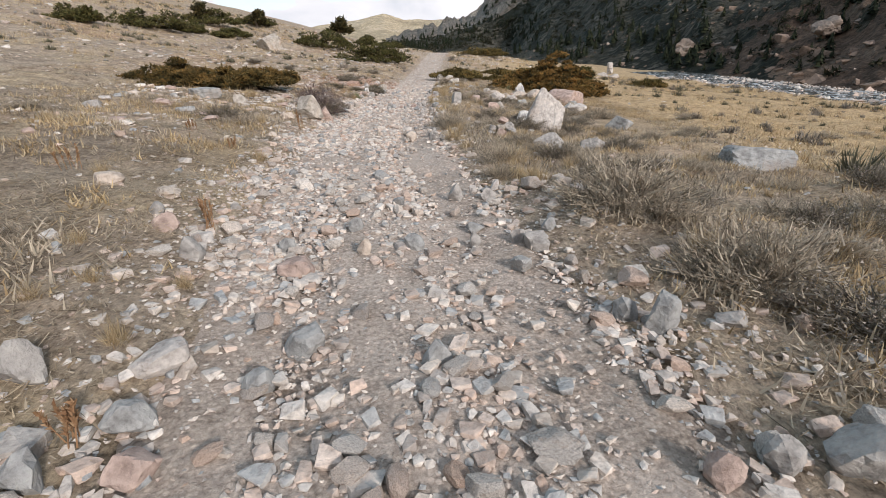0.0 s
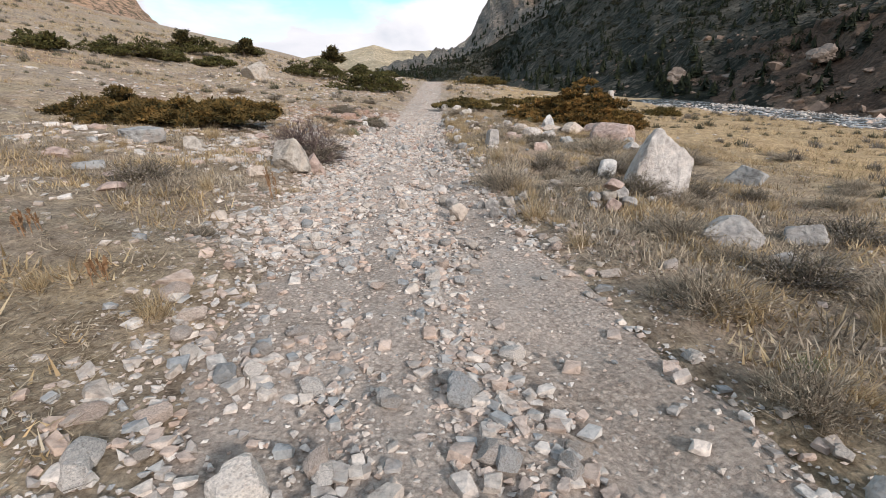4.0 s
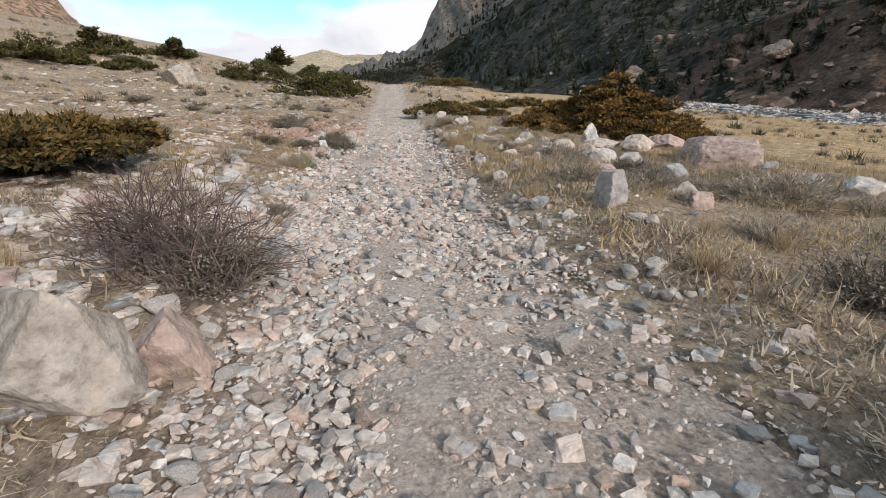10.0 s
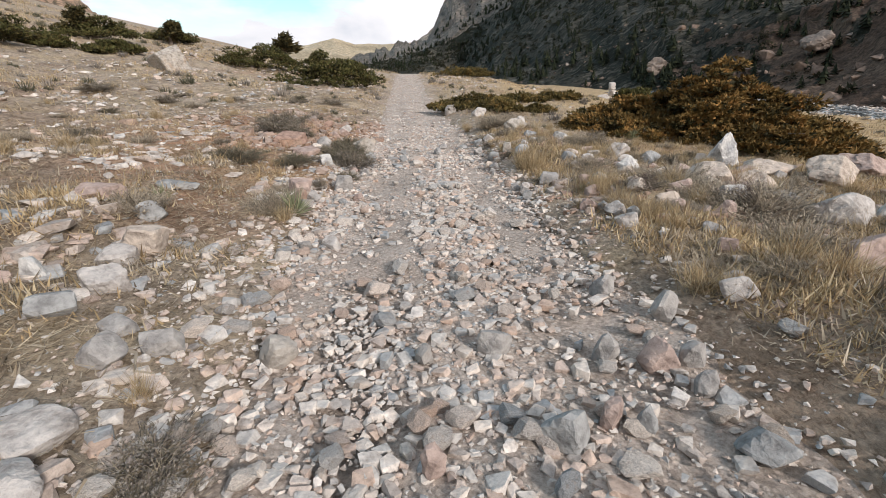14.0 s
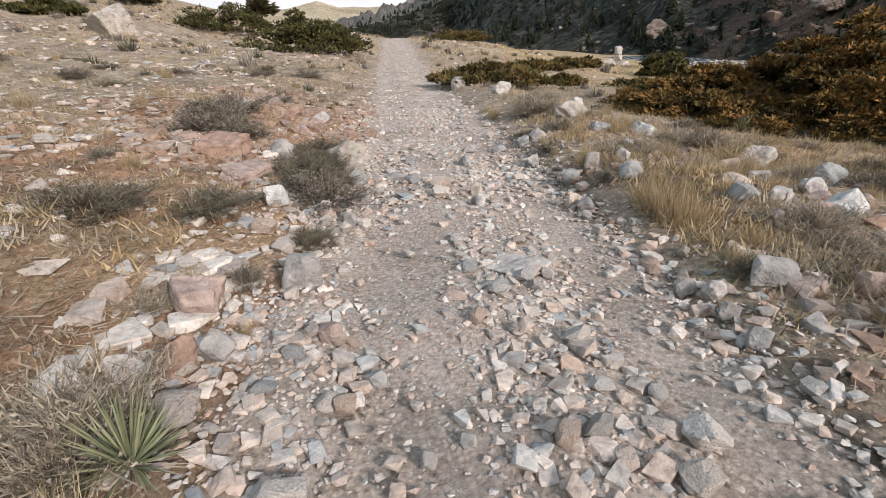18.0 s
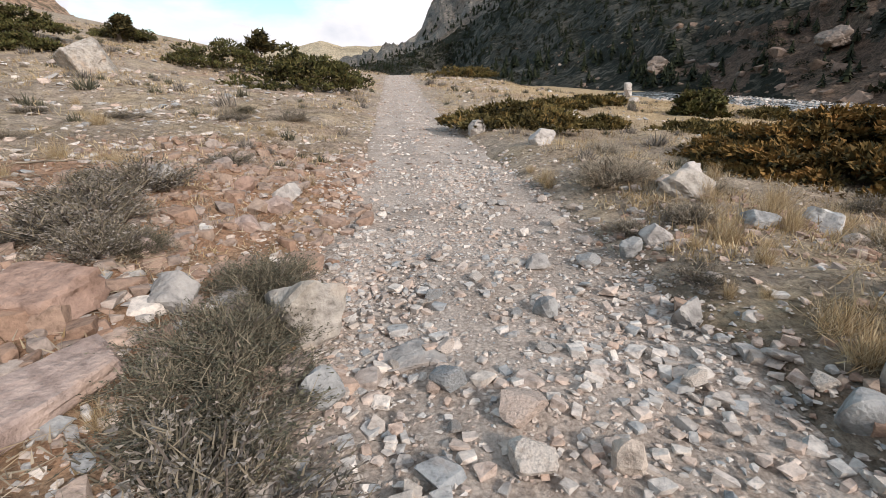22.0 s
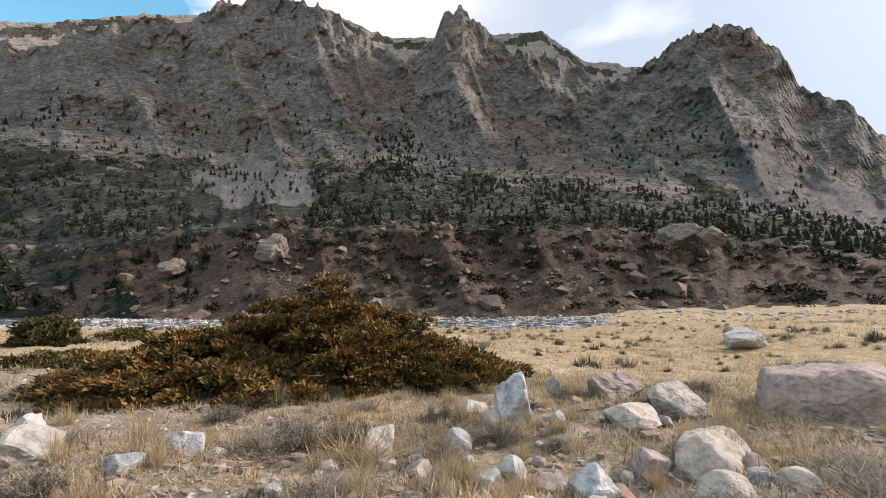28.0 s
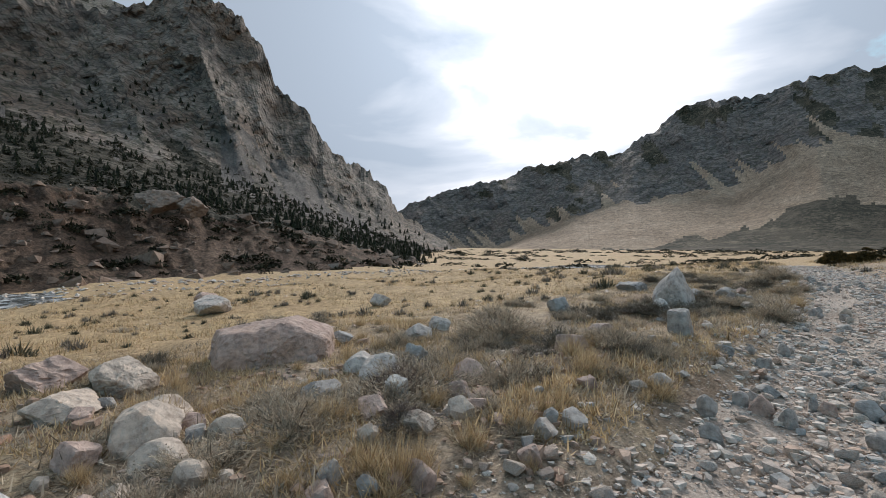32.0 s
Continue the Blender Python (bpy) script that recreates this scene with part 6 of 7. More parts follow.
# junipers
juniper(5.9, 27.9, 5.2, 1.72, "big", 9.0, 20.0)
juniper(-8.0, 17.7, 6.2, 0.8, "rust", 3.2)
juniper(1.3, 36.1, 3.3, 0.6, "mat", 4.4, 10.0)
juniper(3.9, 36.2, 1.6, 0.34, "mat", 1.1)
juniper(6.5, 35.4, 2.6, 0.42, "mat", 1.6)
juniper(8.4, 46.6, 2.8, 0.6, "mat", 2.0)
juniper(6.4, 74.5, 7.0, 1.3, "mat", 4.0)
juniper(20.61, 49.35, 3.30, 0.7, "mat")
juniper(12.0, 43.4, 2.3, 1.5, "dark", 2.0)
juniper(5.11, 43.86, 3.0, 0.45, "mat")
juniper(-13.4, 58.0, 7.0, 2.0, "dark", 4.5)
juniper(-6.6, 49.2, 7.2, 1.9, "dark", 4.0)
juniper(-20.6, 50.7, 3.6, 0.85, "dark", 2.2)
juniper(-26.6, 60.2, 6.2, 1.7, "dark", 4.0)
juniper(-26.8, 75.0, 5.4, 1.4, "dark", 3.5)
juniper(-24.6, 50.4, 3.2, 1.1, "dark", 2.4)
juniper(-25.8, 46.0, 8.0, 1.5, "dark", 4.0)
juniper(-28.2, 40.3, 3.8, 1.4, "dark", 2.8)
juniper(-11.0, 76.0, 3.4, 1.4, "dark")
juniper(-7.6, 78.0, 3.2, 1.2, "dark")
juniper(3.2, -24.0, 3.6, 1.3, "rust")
pine(-27.4, 59.5, 2.2, 2.6)
pine(-25.2, 71.5, 2.6, 2.6)
pine(-17.5, 88.0, 4.0, 3.4)

# dry brush along the verge
verge = random.Random(9)
for k in range(46):
    y = verge.uniform(0.5, 22)
    side = verge.choice((1, 1, 1, -1))
    x = float(trail_x(y)) + (verge.uniform(2.2, 5.2) if side > 0 else -verge.uniform(2.6, 6.5))
    if side < 0 and 11 < y < 16:
        continue
    w = verge.uniform(0.45, 1.0)
    sagebrush(x, y, w, w * verge.uniform(0.4, 0.6), verge.choice(("dry", "dry", "grey")) if side > 0 else verge.choice(("dry", "grey", "green")))
for k in range(60):
    y = verge.uniform(1, 30)
    x = float(trail_x(y)) + verge.choice((-1, 1)) * verge.uniform(1.7, 5.5)
    w = verge.uniform(0.2, 0.42)
    grass_tuft(x, y, w, w * verge.uniform(0.7, 1.0))

for k in range(34):
    y = verge.uniform(3, 17)
    x = float(trail_x(y)) + verge.uniform(2.6, 6.0)
    if math.hypot(x - 2.5, y - 11.0) < 0.8:
        continue
    w = verge.uniform(0.5, 0.95)
    sagebrush(x, y, w, w * verge.uniform(0.45, 0.65), verge.choice(("dry", "grey", "grey")))
for k in range(130):
    x, y = verge.uniform(-0.3, 6.5), verge.uniform(16, 27)
    w = verge.uniform(0.22, 0.5)
    if k % 4:
        grass_tuft(x, y, w, w * verge.uniform(0.55, 0.9))
    else:
        sagebrush(x, y, w * 1.5, w * verge.uniform(0.6, 0.9), verge.choice(("dry", "grey")))
for k in range(40):
    x, y = verge.uniform(-13, -4.5), verge.uniform(22, 38)
    w = verge.uniform(0.3, 0.7)
    if k % 2:
        grass_tuft(x, y, w, w * verge.uniform(0.5, 0.8))
    else:
        sagebrush(x, y, w * 1.3, w * verge.uniform(0.5, 0.8), verge.choice(("dry", "grey", "green")))

for k in range(46):
    x, y = verge.uniform(0.0, 4.2), verge.uniform(18.2, 24.8)
    w = verge.uniform(0.1, 0.3)
    boulder(x, y, w, w * verge.uniform(0.4, 0.65), verge.choice(("buff", "buff", "pink", "pink", "pale", "grey")), "broken buff and grey rock in golden grass")
for k in range(40):
    y = verge.uniform(1.5, 22)
    x = float(trail_x(y)) - verge.uniform(1.8, 7.5)
    w = verge.uniform(0.16, 0.45)
    boulder(x, y, w, w * verge.uniform(0.2, 0.4), verge.choice(("pale", "grey", "pink", "buff", "blue")), "flat weathered rock half buried in straw")

sagebrush(1.85, 10.25, 0.85, 0.5, "grey")
sagebrush(2.5, 10.2, 0.9, 0.5, "dry")
sagebrush(2.9, 10.7, 0.8, 0.45, "grey")

# crags on the far bank
rock_tower(54.4, 102.0, 2.4, 7.5, 6.5)
rock_tower(44.5, 115.0, 1.3, 6.0, 4.0)
rock_tower(30.2, 150.0, -0.5, 6.0, 5.0)
rock_tower(104.5, 90.0, 2.6, 5.0, 3.8)
rock_tower(101.5, 92.0, 2.9, 7.0, 4.2)

# ---- loose rocks, gravel, grass ----
rng = np.random.default_rng(12)
ROCK_MESHES = [mesh_of("rock", *rock_shape(3, 700 + k, 12, 0.03), MAT["rock"], False) for k in range(12)]
for k in range(270):
    y = rng.uniform(0.9, 29)
    s = rng.choice([rng.normal(0.0, 0.5), rng.normal(-1.35, 0.5), rng.normal(1.7, 0.5), rng.uniform(-5, 5)], p=[0.3, 0.28, 0.27, 0.15])
    w = float(np.clip(rng.lognormal(math.log(0.13), 0.3), 0.085, 0.28))
    x = float(trail_x(y) + s)
    ob = tagged(new("rock", ROCK_MESHES[int(rng.integers(0, 12))]), "loose angular rock lying on the stony ground", "rock", "loose rocks along the track")
    ob.matrix_world = pose(x, y, float(top(x, y)) - 0.2 * w * 0.6, 0, 0, rng.uniform(0, 360)) @ Matrix.Diagonal((w, w * rng.uniform(0.6, 0.95), w * rng.uniform(0.4, 0.75), 1))

STONES = [block(900 + k, 0.2) for k in range(16)]


def lay_stones(name, label, xs, ys, sizes, mat, flat=(0.4, 0.8), level_shapes=STONES):
    """Stones of the given sizes at the given places, joined."""
    clear = ((xs - 5.9) / 2.7) ** 2 + ((ys - 27.9) / 4.4) ** 2 > 1
    xs, ys, sizes = xs[clear], ys[clear], sizes[clear]
    n = len(xs)
    zs = top(xs, ys)
    kind = rng.integers(0, len(level_shapes), n)
    a = rng.uniform(0, 2 * np.pi, n)
    tilt = rng.normal(size=(n, 2)) * 0.13
    pieces = []
    for k, (v0, f0) in enumerate(level_shapes):
        i = np.nonzero(kind == k)[0]
        if not len(i):
            continue
        w = sizes[i][:, None]
        v = np.repeat(v0[None], len(i), 0) - (0, 0, 0.5)
        dims = np.stack([w[:, 0], w[:, 0] * rng.uniform(0.55, 1.0, len(i)), w[:, 0] * rng.uniform(*flat, len(i))], -1)
        v = v * dims[:, None, :]
        v[:, :, 2] += v[:, :, 0] * tilt[i, :1] + v[:, :, 1] * tilt[i, 1:]
        c, s = np.cos(a[i])[:, None], np.sin(a[i])[:, None]
        vx, vy = v[:, :, 0] * c - v[:, :, 1] * s, v[:, :, 0] * s + v[:, :, 1] * c
        vz = v[:, :, 2] + zs[i][:, None] + dims[:, 2:] * 0.14
        pieces.append((np.stack([vx + xs[i][:, None], vy + ys[i][:, None], vz], -1).reshape(-1, 3), (np.arange(len(i))[:, None, None] * len(v0) + f0).reshape(-1, 3), 0))
    return tagged(new(name, scattered(name, pieces, mat)), label, "stones", kind="stuff")


def strewn(n, y0, y1, s_of, keep):
    y = rng.uniform(y0, y1, n)
    s = s_of(n)
    ok = rng.uniform(0, 1, n) < keep(s, y)
    return trail_x(y[ok]) + s[ok], y[ok], s[ok]


def stony(s, y):
    """How thickly stones lie across the track: bare in the ruts, thick on the crown and the shoulders."""
    patch = 0.5 + 0.5 * fbm(s * 1.1 + 3, y * 0.8, 0, 3, 61)
    rut = np.exp(-((s - 0.84) / (0.3 + 0.14 * smooth(3, 7, y))) ** 4) * (0.68 + 0.2 * np.exp(-((y - 7) / 2.5) ** 2)) + np.exp(-((s + 0.24) / 0.17) ** 2) * 0.7
    late = np.exp(-((s + 0.5) / 0.38) ** 4) * 0.68 + np.exp(-((s - 0.86) / 0.26) ** 2) * 0.6
    rut = rut * (1 - 0.75 * smooth(12, 16, y)) + late * smooth(17.5, 19.5, y) * (1 - 0.65 * smooth(22.5, 24.5, y))
    side = np.where(s < 0, np.exp(-np.maximum(-s - 1.4, 0) / 0.6), 1 - (0.3 + 0.35 * smooth(3, 7, y)) * smooth(1.2, 1.5, s) - 0.3 * smooth(1.7, 2.6, s))
    return np.clip((0.35 + 0.75 * patch) * (1 - rut) * (0.05 + 0.95 * side), 0, 1)


x, y, s = strewn(20000, -1, 31, lambda n: rng.uniform(-4.5, 4.5, n), stony)
w = np.clip(rng.lognormal(math.log(0.044), 0.45, len(x)), 0.024, 0.14) * (1 - 0.3 * smooth(24, 27.5, y) * (np.abs(s) < 1.7))
big = w > 0.085
COBBLES = [block(940 + k) for k in range(16)]
lay_stones("gravel", "broken pale grey stones strewn over the track", x[~big], y[~big], w[~big], MAT["gravel"], (0.35, 0.65))
lay_stones("cobbles", "larger broken grey and buff stones on the track", x[big], y[big], w[big], MAT["gravel"], (0.35, 0.65), COBBLES)
CHIPS = [nugget(970 + k) for k in range(16)]
packed_s, packed_y = np.meshgrid(np.arange(-2.8, 2.4, 0.053), np.arange(-1, 31, 0.057), indexing="ij")
s, y = (q.ravel() + rng.uniform(-0.03, 0.03, q.size) for q in (packed_s, packed_y))
ok = stony(s, y) > rng.uniform(0.2, 0.9, len(s))
s, y = s[ok], y[ok]
w = np.clip(rng.lognormal(math.log(0.048), 0.48, len(s)), 0.024, 0.16) * (1 - 0.3 * smooth(24, 27.5, y))
apart = np.zeros(len(w), bool)
apart[np.argsort(-w * ((np.abs(s) < 1.6) & (y > 0.8) & (y < 24)))[:300]] = True
STONE_MESHES = [mesh_of("stone", *rock_shape(2, 820 + k, 11, 0.03), MAT["rock"], False) for k in range(10)]
for k in np.nonzero(apart)[0]:
    ob = new("stone", STONE_MESHES[int(rng.integers(0, 10))])
    ob.parent = trail
    px, py, u = float(trail_x(y[k]) + s[k]), float(y[k]), float(w[k])
    ob.matrix_world = pose(px, py, float(top(px, py)) - 0.1 * u, rng.normal() * 8, rng.normal() * 8, rng.uniform(0, 360)) @ Matrix.Diagonal((u, u * rng.uniform(0.6, 0.95), u * rng.uniform(0.45, 0.75), 1))
s, y, w = s[~apart], y[~apart], w[~apart]
big = w > 0.066
for name, keep, shapes in (("broken_stones", big, COBBLES), ("stone_chips", ~big, CHIPS)):
    lay_stones(name, "closely packed worn grey, cream and pink stones on the track", trail_x(y[keep]) + s[keep], y[keep], w[keep], MAT["gravel"], (0.35, 0.65), shapes)
n = 7000
x, y = -rng.gamma(2.0, 2.6, n) - 2.4, rng.uniform(-2, 42, n)
ok = fbm(x / 2.2, y / 2.2, 0, 3, 73) > -0.05
lay_stones("slope_stones", "grey and buff stones half buried in the dry slope", x[ok], y[ok], np.clip(rng.lognormal(math.log(0.085), 0.45, ok.sum()), 0.04, 0.24), MAT["gravel"], (0.25, 0.5), CHIPS)
n = 1700
y = rng.uniform(12, 26, n)
x = trail_x(y) - 1.5 - rng.gamma(1.8, 1.3, n)
ok = fbm(x / 1.6, y / 1.6, 0, 3, 79) > -0.15
lay_stones("slab_stones", "flat pale, pink and grey stones littering the slope", x[ok], y[ok], np.clip(rng.lognormal(math.log(0.12), 0.4, ok.sum()), 0.05, 0.28), MAT["gravel"], (0.22, 0.45), COBBLES)
n = 3000
x, y = rng.normal(1.4, 1.7, n), rng.uniform(16, 27.5, n)
ok = (x - trail_x(y) > 1.2) & (fbm(x / 1.1, y / 1.1, 0, 3, 75) > -0.2)
lay_stones("verge_stones", "buff and grey broken stones among the dry grass", x[ok], y[ok], np.clip(rng.lognormal(math.log(0.06), 0.45, ok.sum()), 0.03, 0.2), MAT["rubble"], (0.4, 0.75), COBBLES)
n = 1500
x, y = rng.normal(-4.3, 1.3, n), rng.uniform(24.5, 32, n)
ok = (x - trail_x(y) < -1.0)
lay_stones("rubble", "ochre and pink rubble on the bank", x[ok], y[ok], np.clip(rng.lognormal(math.log(0.09), 0.5, ok.sum()), 0.03, 0.35), MAT["rubble"])
x, y, s = strewn(52000, -1, 27, lambda n: np.where(rng.uniform(0, 1, n) < 0.75, rng.uniform(-2.3, 2.0, n), rng.uniform(-6.5, 4.2, n)), lambda s, y: np.clip(0.22 + stony(s, y), 0, 1))
PEBBLES = []
for k in range(10):
    q = np.random.default_rng(60 + k).normal(size=(6, 3)) * 0.12 + np.array([(0.5, 0, 0), (-0.5, 0, 0), (0, 0.5, 0), (0, -0.5, 0), (0, 0, 0.5), (0, 0, -0.5)])
    PEBBLES.append((q * 0.9 + (0, 0, 0.5), np.array([[0, 2, 4], [2, 1, 4], [1, 3, 4], [3, 0, 4], [2, 0, 5], [1, 2, 5], [3, 1, 5], [0, 3, 5]])))
lay_stones("pebbles", "small grey and buff pebbles in dust", x, y, np.clip(rng.lognormal(math.log(0.026), 0.35, len(x)), 0.013, 0.05), MAT["gravel"], (0.3, 0.55), PEBBLES)
x, y, s = strewn(7000, -34, -0.5, lambda n: rng.normal(0, 1.5, n), lambda s, y: 0.25 + 0.75 * stony(s, y))
lay_stones("track_stones", "pale stones strewn over the track", x, y, np.clip(rng.lognormal(math.log(0.1), 0.4, len(x)), 0.05, 0.3), MAT["gravel"], (0.3, 0.6), PEBBLES)
x, y, s = strewn(9000, 30, 90, lambda n: rng.normal(0, 1.3, n), lambda s, y: 0.35 + 0.65 * stony(s, y * 0.5))
lay_stones("far_gravel", "pale stones on the far track", x, y, np.clip(rng.lognormal(math.log(0.075), 0.4, len(x)), 0.04, 0.2), MAT["gravel"], (0.3, 0.6), PEBBLES)
n = 12000
y = rng.uniform(-25, 110, n)
s = np.where(rng.uniform(0, 1, n) < 0.6, -rng.gamma(2.0, 5, n) - 1.6, rng.gamma(2, 3.6, n) + 1.8)
x = trail_x(y) + s
ok = (x < 38) & (fbm(x / 4, y / 4, 0, 3, 71) > -0.1)
far = np.hypot(x + 2, np.maximum(np.abs(y - 12) - 12, 0))
w = np.clip(rng.lognormal(math.log(0.1), 0.5, n), 0.04, 0.5) * (0.6 + far / 30)
lay_stones("field_stones", "scattered stones on the dry slopes", x[ok], y[ok], w[ok], MAT["gravel"], (0.3, 0.6), PEBBLES)

n = 4200
y = rng.uniform(20, 95, n)
x = trail_x(y) - 2.5 - rng.gamma(1.8, 7.0, n)
ok = fbm(x / 5, y / 2.5, 0, 3, 77) > -0.05
lay_stones("ledge_stones", "pale weathered rocks in rough ledges on the slope", x[ok], y[ok], np.clip(rng.lognormal(math.log(0.2), 0.5, ok.sum()), 0.07, 0.12 + np.maximum(y[ok] - 25, 0) / 70 + np.maximum(-x[ok] - 6, 0) / 60), MAT["gravel"], (0.25, 0.5), CHIPS)


def lay_grass(name, label, xs, ys, per, high, width, spread, mat, simple=False, lying=1.0):
    """Tufts of blades; simple: one triangle a blade, for those far off."""
    n = len(xs)
    zs = top(xs, ys)
    i = np.repeat(np.arange(n), per)
    m = len(i)
    d = hemisphere(m, rng, 0.2) * (1 / max(lying, 0.6), 1 / max(lying, 0.6), lying)
    root = np.stack([xs[i], ys[i], zs[i]], -1) + rng.normal(size=(m, 3)) * (1, 1, 0) * (np.asarray(spread)[i][:, None] if np.ndim(spread) else spread)
    hh = np.asarray(high)[i][:, None] if np.ndim(high) else high
    ww = np.asarray(width)[i] if np.ndim(width) else np.full(m, width)
    tip = root + d * rng.uniform(0.35, 1.1, m)[:, None] * hh * (0.75, 0.75, 1)
    if simple:
        a = rng.uniform(0, np.pi, m)
        side = np.stack([np.cos(a), np.sin(a), 0 * a], -1) * ww[:, None] * 0.5
        v, f = np.stack([root - side, root + side, tip], 1).reshape(-1, 3), np.arange(3 * m).reshape(-1, 3)
    else:
        v, f = blades(root, tip, ww, rng, 0.04)
    return tagged(new(name, mesh_of(name, v, f, mat, False)), label, "grass", kind="stuff")


def grassy(x, y):
    s = np.abs(x - trail_x(y))
    return np.clip(0.5 + 0.9 * fbm(x / 1.7, y / 1.7, 0, 3, 81), 0.05, 1) * smooth(1.35, 2.4, s)


x, y = rng.uniform(-9, 8, 26000), rng.uniform(-1, 31, 26000)
ok = rng.uniform(0, 1, len(x)) < grassy(x, y)
x, y = x[ok], y[ok]
half = rng.uniform(0, 1, len(x)) < 0.55
lay_grass("dry_grass", "sparse golden dry grass", x[half], y[half], 10, rng.uniform(0.05, 0.16, half.sum()), 0.014, 0.05, MAT["straw"], True)
lay_grass("grey_grass", "matted grey dead grass and litter", x[~half], y[~half], 10, rng.uniform(0.05, 0.15, (~half).sum()), 0.014, 0.08, MAT["straw_grey"], True)


y = 25 * rng.uniform(0, 1, 22000) ** 1.35 - 1
x = trail_x(y) + np.where(rng.uniform(0, 1, 22000) < 0.5, 1.6 + rng.gamma(1.8, 1.0, 22000), -1.9 - rng.gamma(2.0, 1.3, 22000))
ok = fbm(x / 1.2, y / 1.2, 0, 3, 87) > -0.12
x, y = x[ok], y[ok]
pale = fbm(x / 0.8, y / 0.8, 0, 2, 89) > 0.05
lay_grass("verge_grass", "thick golden straw grass along the verge", x[pale], y[pale], 8, rng.uniform(0.06, 0.2, pale.sum()), 0.019, 0.07, MAT["straw"], True)
lay_grass("verge_litter", "thick grey-tan dead stems along the verge", x[~pale], y[~pale], 8, rng.uniform(0.06, 0.2, (~pale).sum()), 0.018, 0.09, MAT["straw_grey"], True)


y = 44 * rng.uniform(0, 1, 34000) ** 1.2 - 1
x = trail_x(y) + np.where(rng.uniform(0, 1, 34000) < 0.68, -1.7 - rng.gamma(1.7, 2.4, 34000), 1.8 + rng.gamma(1.8, 1.5, 34000))
ok = (fbm(x / 0.9, y / 0.9, 0, 3, 137) > -0.3) & (x < river_x(y) - 6)
lay_grass("matted_grass", "pale flattened straw matted over the stony slope", x[ok], y[ok], 8, rng.uniform(0.12, 0.3, ok.sum()), 0.009 + 0.0006 * np.abs(x[ok]) + 0.0002 * y[ok], 0.11, MAT["straw_pale"], True, 0.25)


n = 34000
y = 24 * rng.uniform(0, 1, n) ** 1.3 - 1
x = trail_x(y) + np.where(rng.uniform(0, 1, n) < 0.75, -1.55 - rng.gamma(1.6, 1.7, n), 1.45 + rng.gamma(1.5, 1.2, n))
grey = rng.uniform(0, 1, n) < 0.5
lay_grass("straw_litter", "short bleached straw litter trodden into the soil", x[grey], y[grey], 10, rng.uniform(0.06, 0.16, grey.sum()), 0.008, 0.09, MAT["straw_pale"], True, 0.15)
lay_grass("twig_litter", "short grey twigs and dead stems littering the soil", x[~grey], y[~grey], 7, rng.uniform(0.05, 0.14, (~grey).sum()), 0.007, 0.09, MAT["straw_grey"], True, 0.15)


x, y = rng.uniform(-0.4, 7.5, 8000), rng.uniform(15.5, 27.5, 8000)
ok = (fbm(x / 0.9, y / 0.9, 0, 3, 139) > -0.15) & (x - trail_x(y) > 1.6)
lay_grass("golden_grass", "short golden grass between the rocks", x[ok], y[ok], 11, rng.uniform(0.06, 0.2, ok.sum()), 0.013, 0.07, MAT["straw"], True)


def outer(n, near, far, az0, az1):
    r, a = near + (far - near) * rng.uniform(0, 1, n) ** 0.75, np.radians(rng.uniform(az0, az1, n))
    x, y = -2.2 + r * np.sin(a), 21 + r * np.cos(a)
    ok = (x < river_x(y) - 5) & ((x < -8) | (x > 6) | (y > 29) | (y < 0)) & (np.abs(x - trail_x(y)) > 1.8)
    ok &= rng.uniform(0, 1, n) < np.clip(0.45 + 0.8 * fbm(x / 3.5, y / 3.5, 0, 3, 83), 0.08, 1)
    return x[ok], y[ok], r[ok]


for name, label, n, az0, az1 in (("meadow_grass", "golden dry meadow grass beside the river", 60000, 30, 190), ("slope_grass", "pale dry grass on the stony slope", 36000, -85, 30)):
    x, y, r = outer(n, 6, 85, az0, az1)
    lay_grass(name, label, x, y, 7, 0.10 + 0.16 * rng.uniform(0, 1, len(x)) + 0.0022 * r, 0.01 + 0.0008 * r, 0.1 + 0.002 * r, MAT["straw"], True)


def brush_shape(seed):
    """A small dry bush, 1 wide: many short stiff shoots."""
    g = np.random.default_rng(seed)
    n = 110
    tip = hemisphere(n, g, 0.05) * (0.46, 0.46, 0.5) * g.uniform(0.6, 1.1, n)[:, None]
    root = tip * (0.45, 0.45, 0.15) + g.normal(size=(n, 3)) * (0.05, 0.05, 0)
    turn = g.uniform(0, np.pi, n)
    side = np.stack([np.cos(turn), np.sin(turn), 0 * turn], -1) * 0.022
    return np.stack([root - side, root + side, tip], 1).reshape(-1, 3), np.arange(3 * n).reshape(-1, 3)


# ---- woods and scrub on the far slopes ----
def conifer_shape(seed):
    """A small ragged conifer, 1 high: tiers of drooping sprays round a stem."""
    g = np.random.default_rng(seed)
    v, f = [], []
    for k in range(6):
        z = 0.08 + 0.15 * k
        w = 0.36 * (1 - k / 6.6)
        for q in range(5):
            a = 2 * np.pi * (q + g.uniform(-0.3, 0.3)) / 5 + k
            u = w * g.uniform(0.7, 1.25)
            v += [(0, 0, z + 0.24), (u * math.cos(a - 0.5), u * math.sin(a - 0.5), z), (u * math.cos(a + 0.5), u * math.sin(a + 0.5), z - 0.02)]
            f.append([len(v) - 3, len(v) - 2, len(v) - 1])
    return np.array(v), np.array(f)


def scrub_shape(seed, leaf=0.19):
    """A low lumpy bush, 1 wide: pointed sprays over a flat dome."""
    g = np.random.default_rng(seed)
    at = hemisphere(46, g, 0.0) * (0.42, 0.42, 0.3) * g.uniform(0.7, 1.1, 46)[:, None]
    return leaves(at, at, leaf, g)


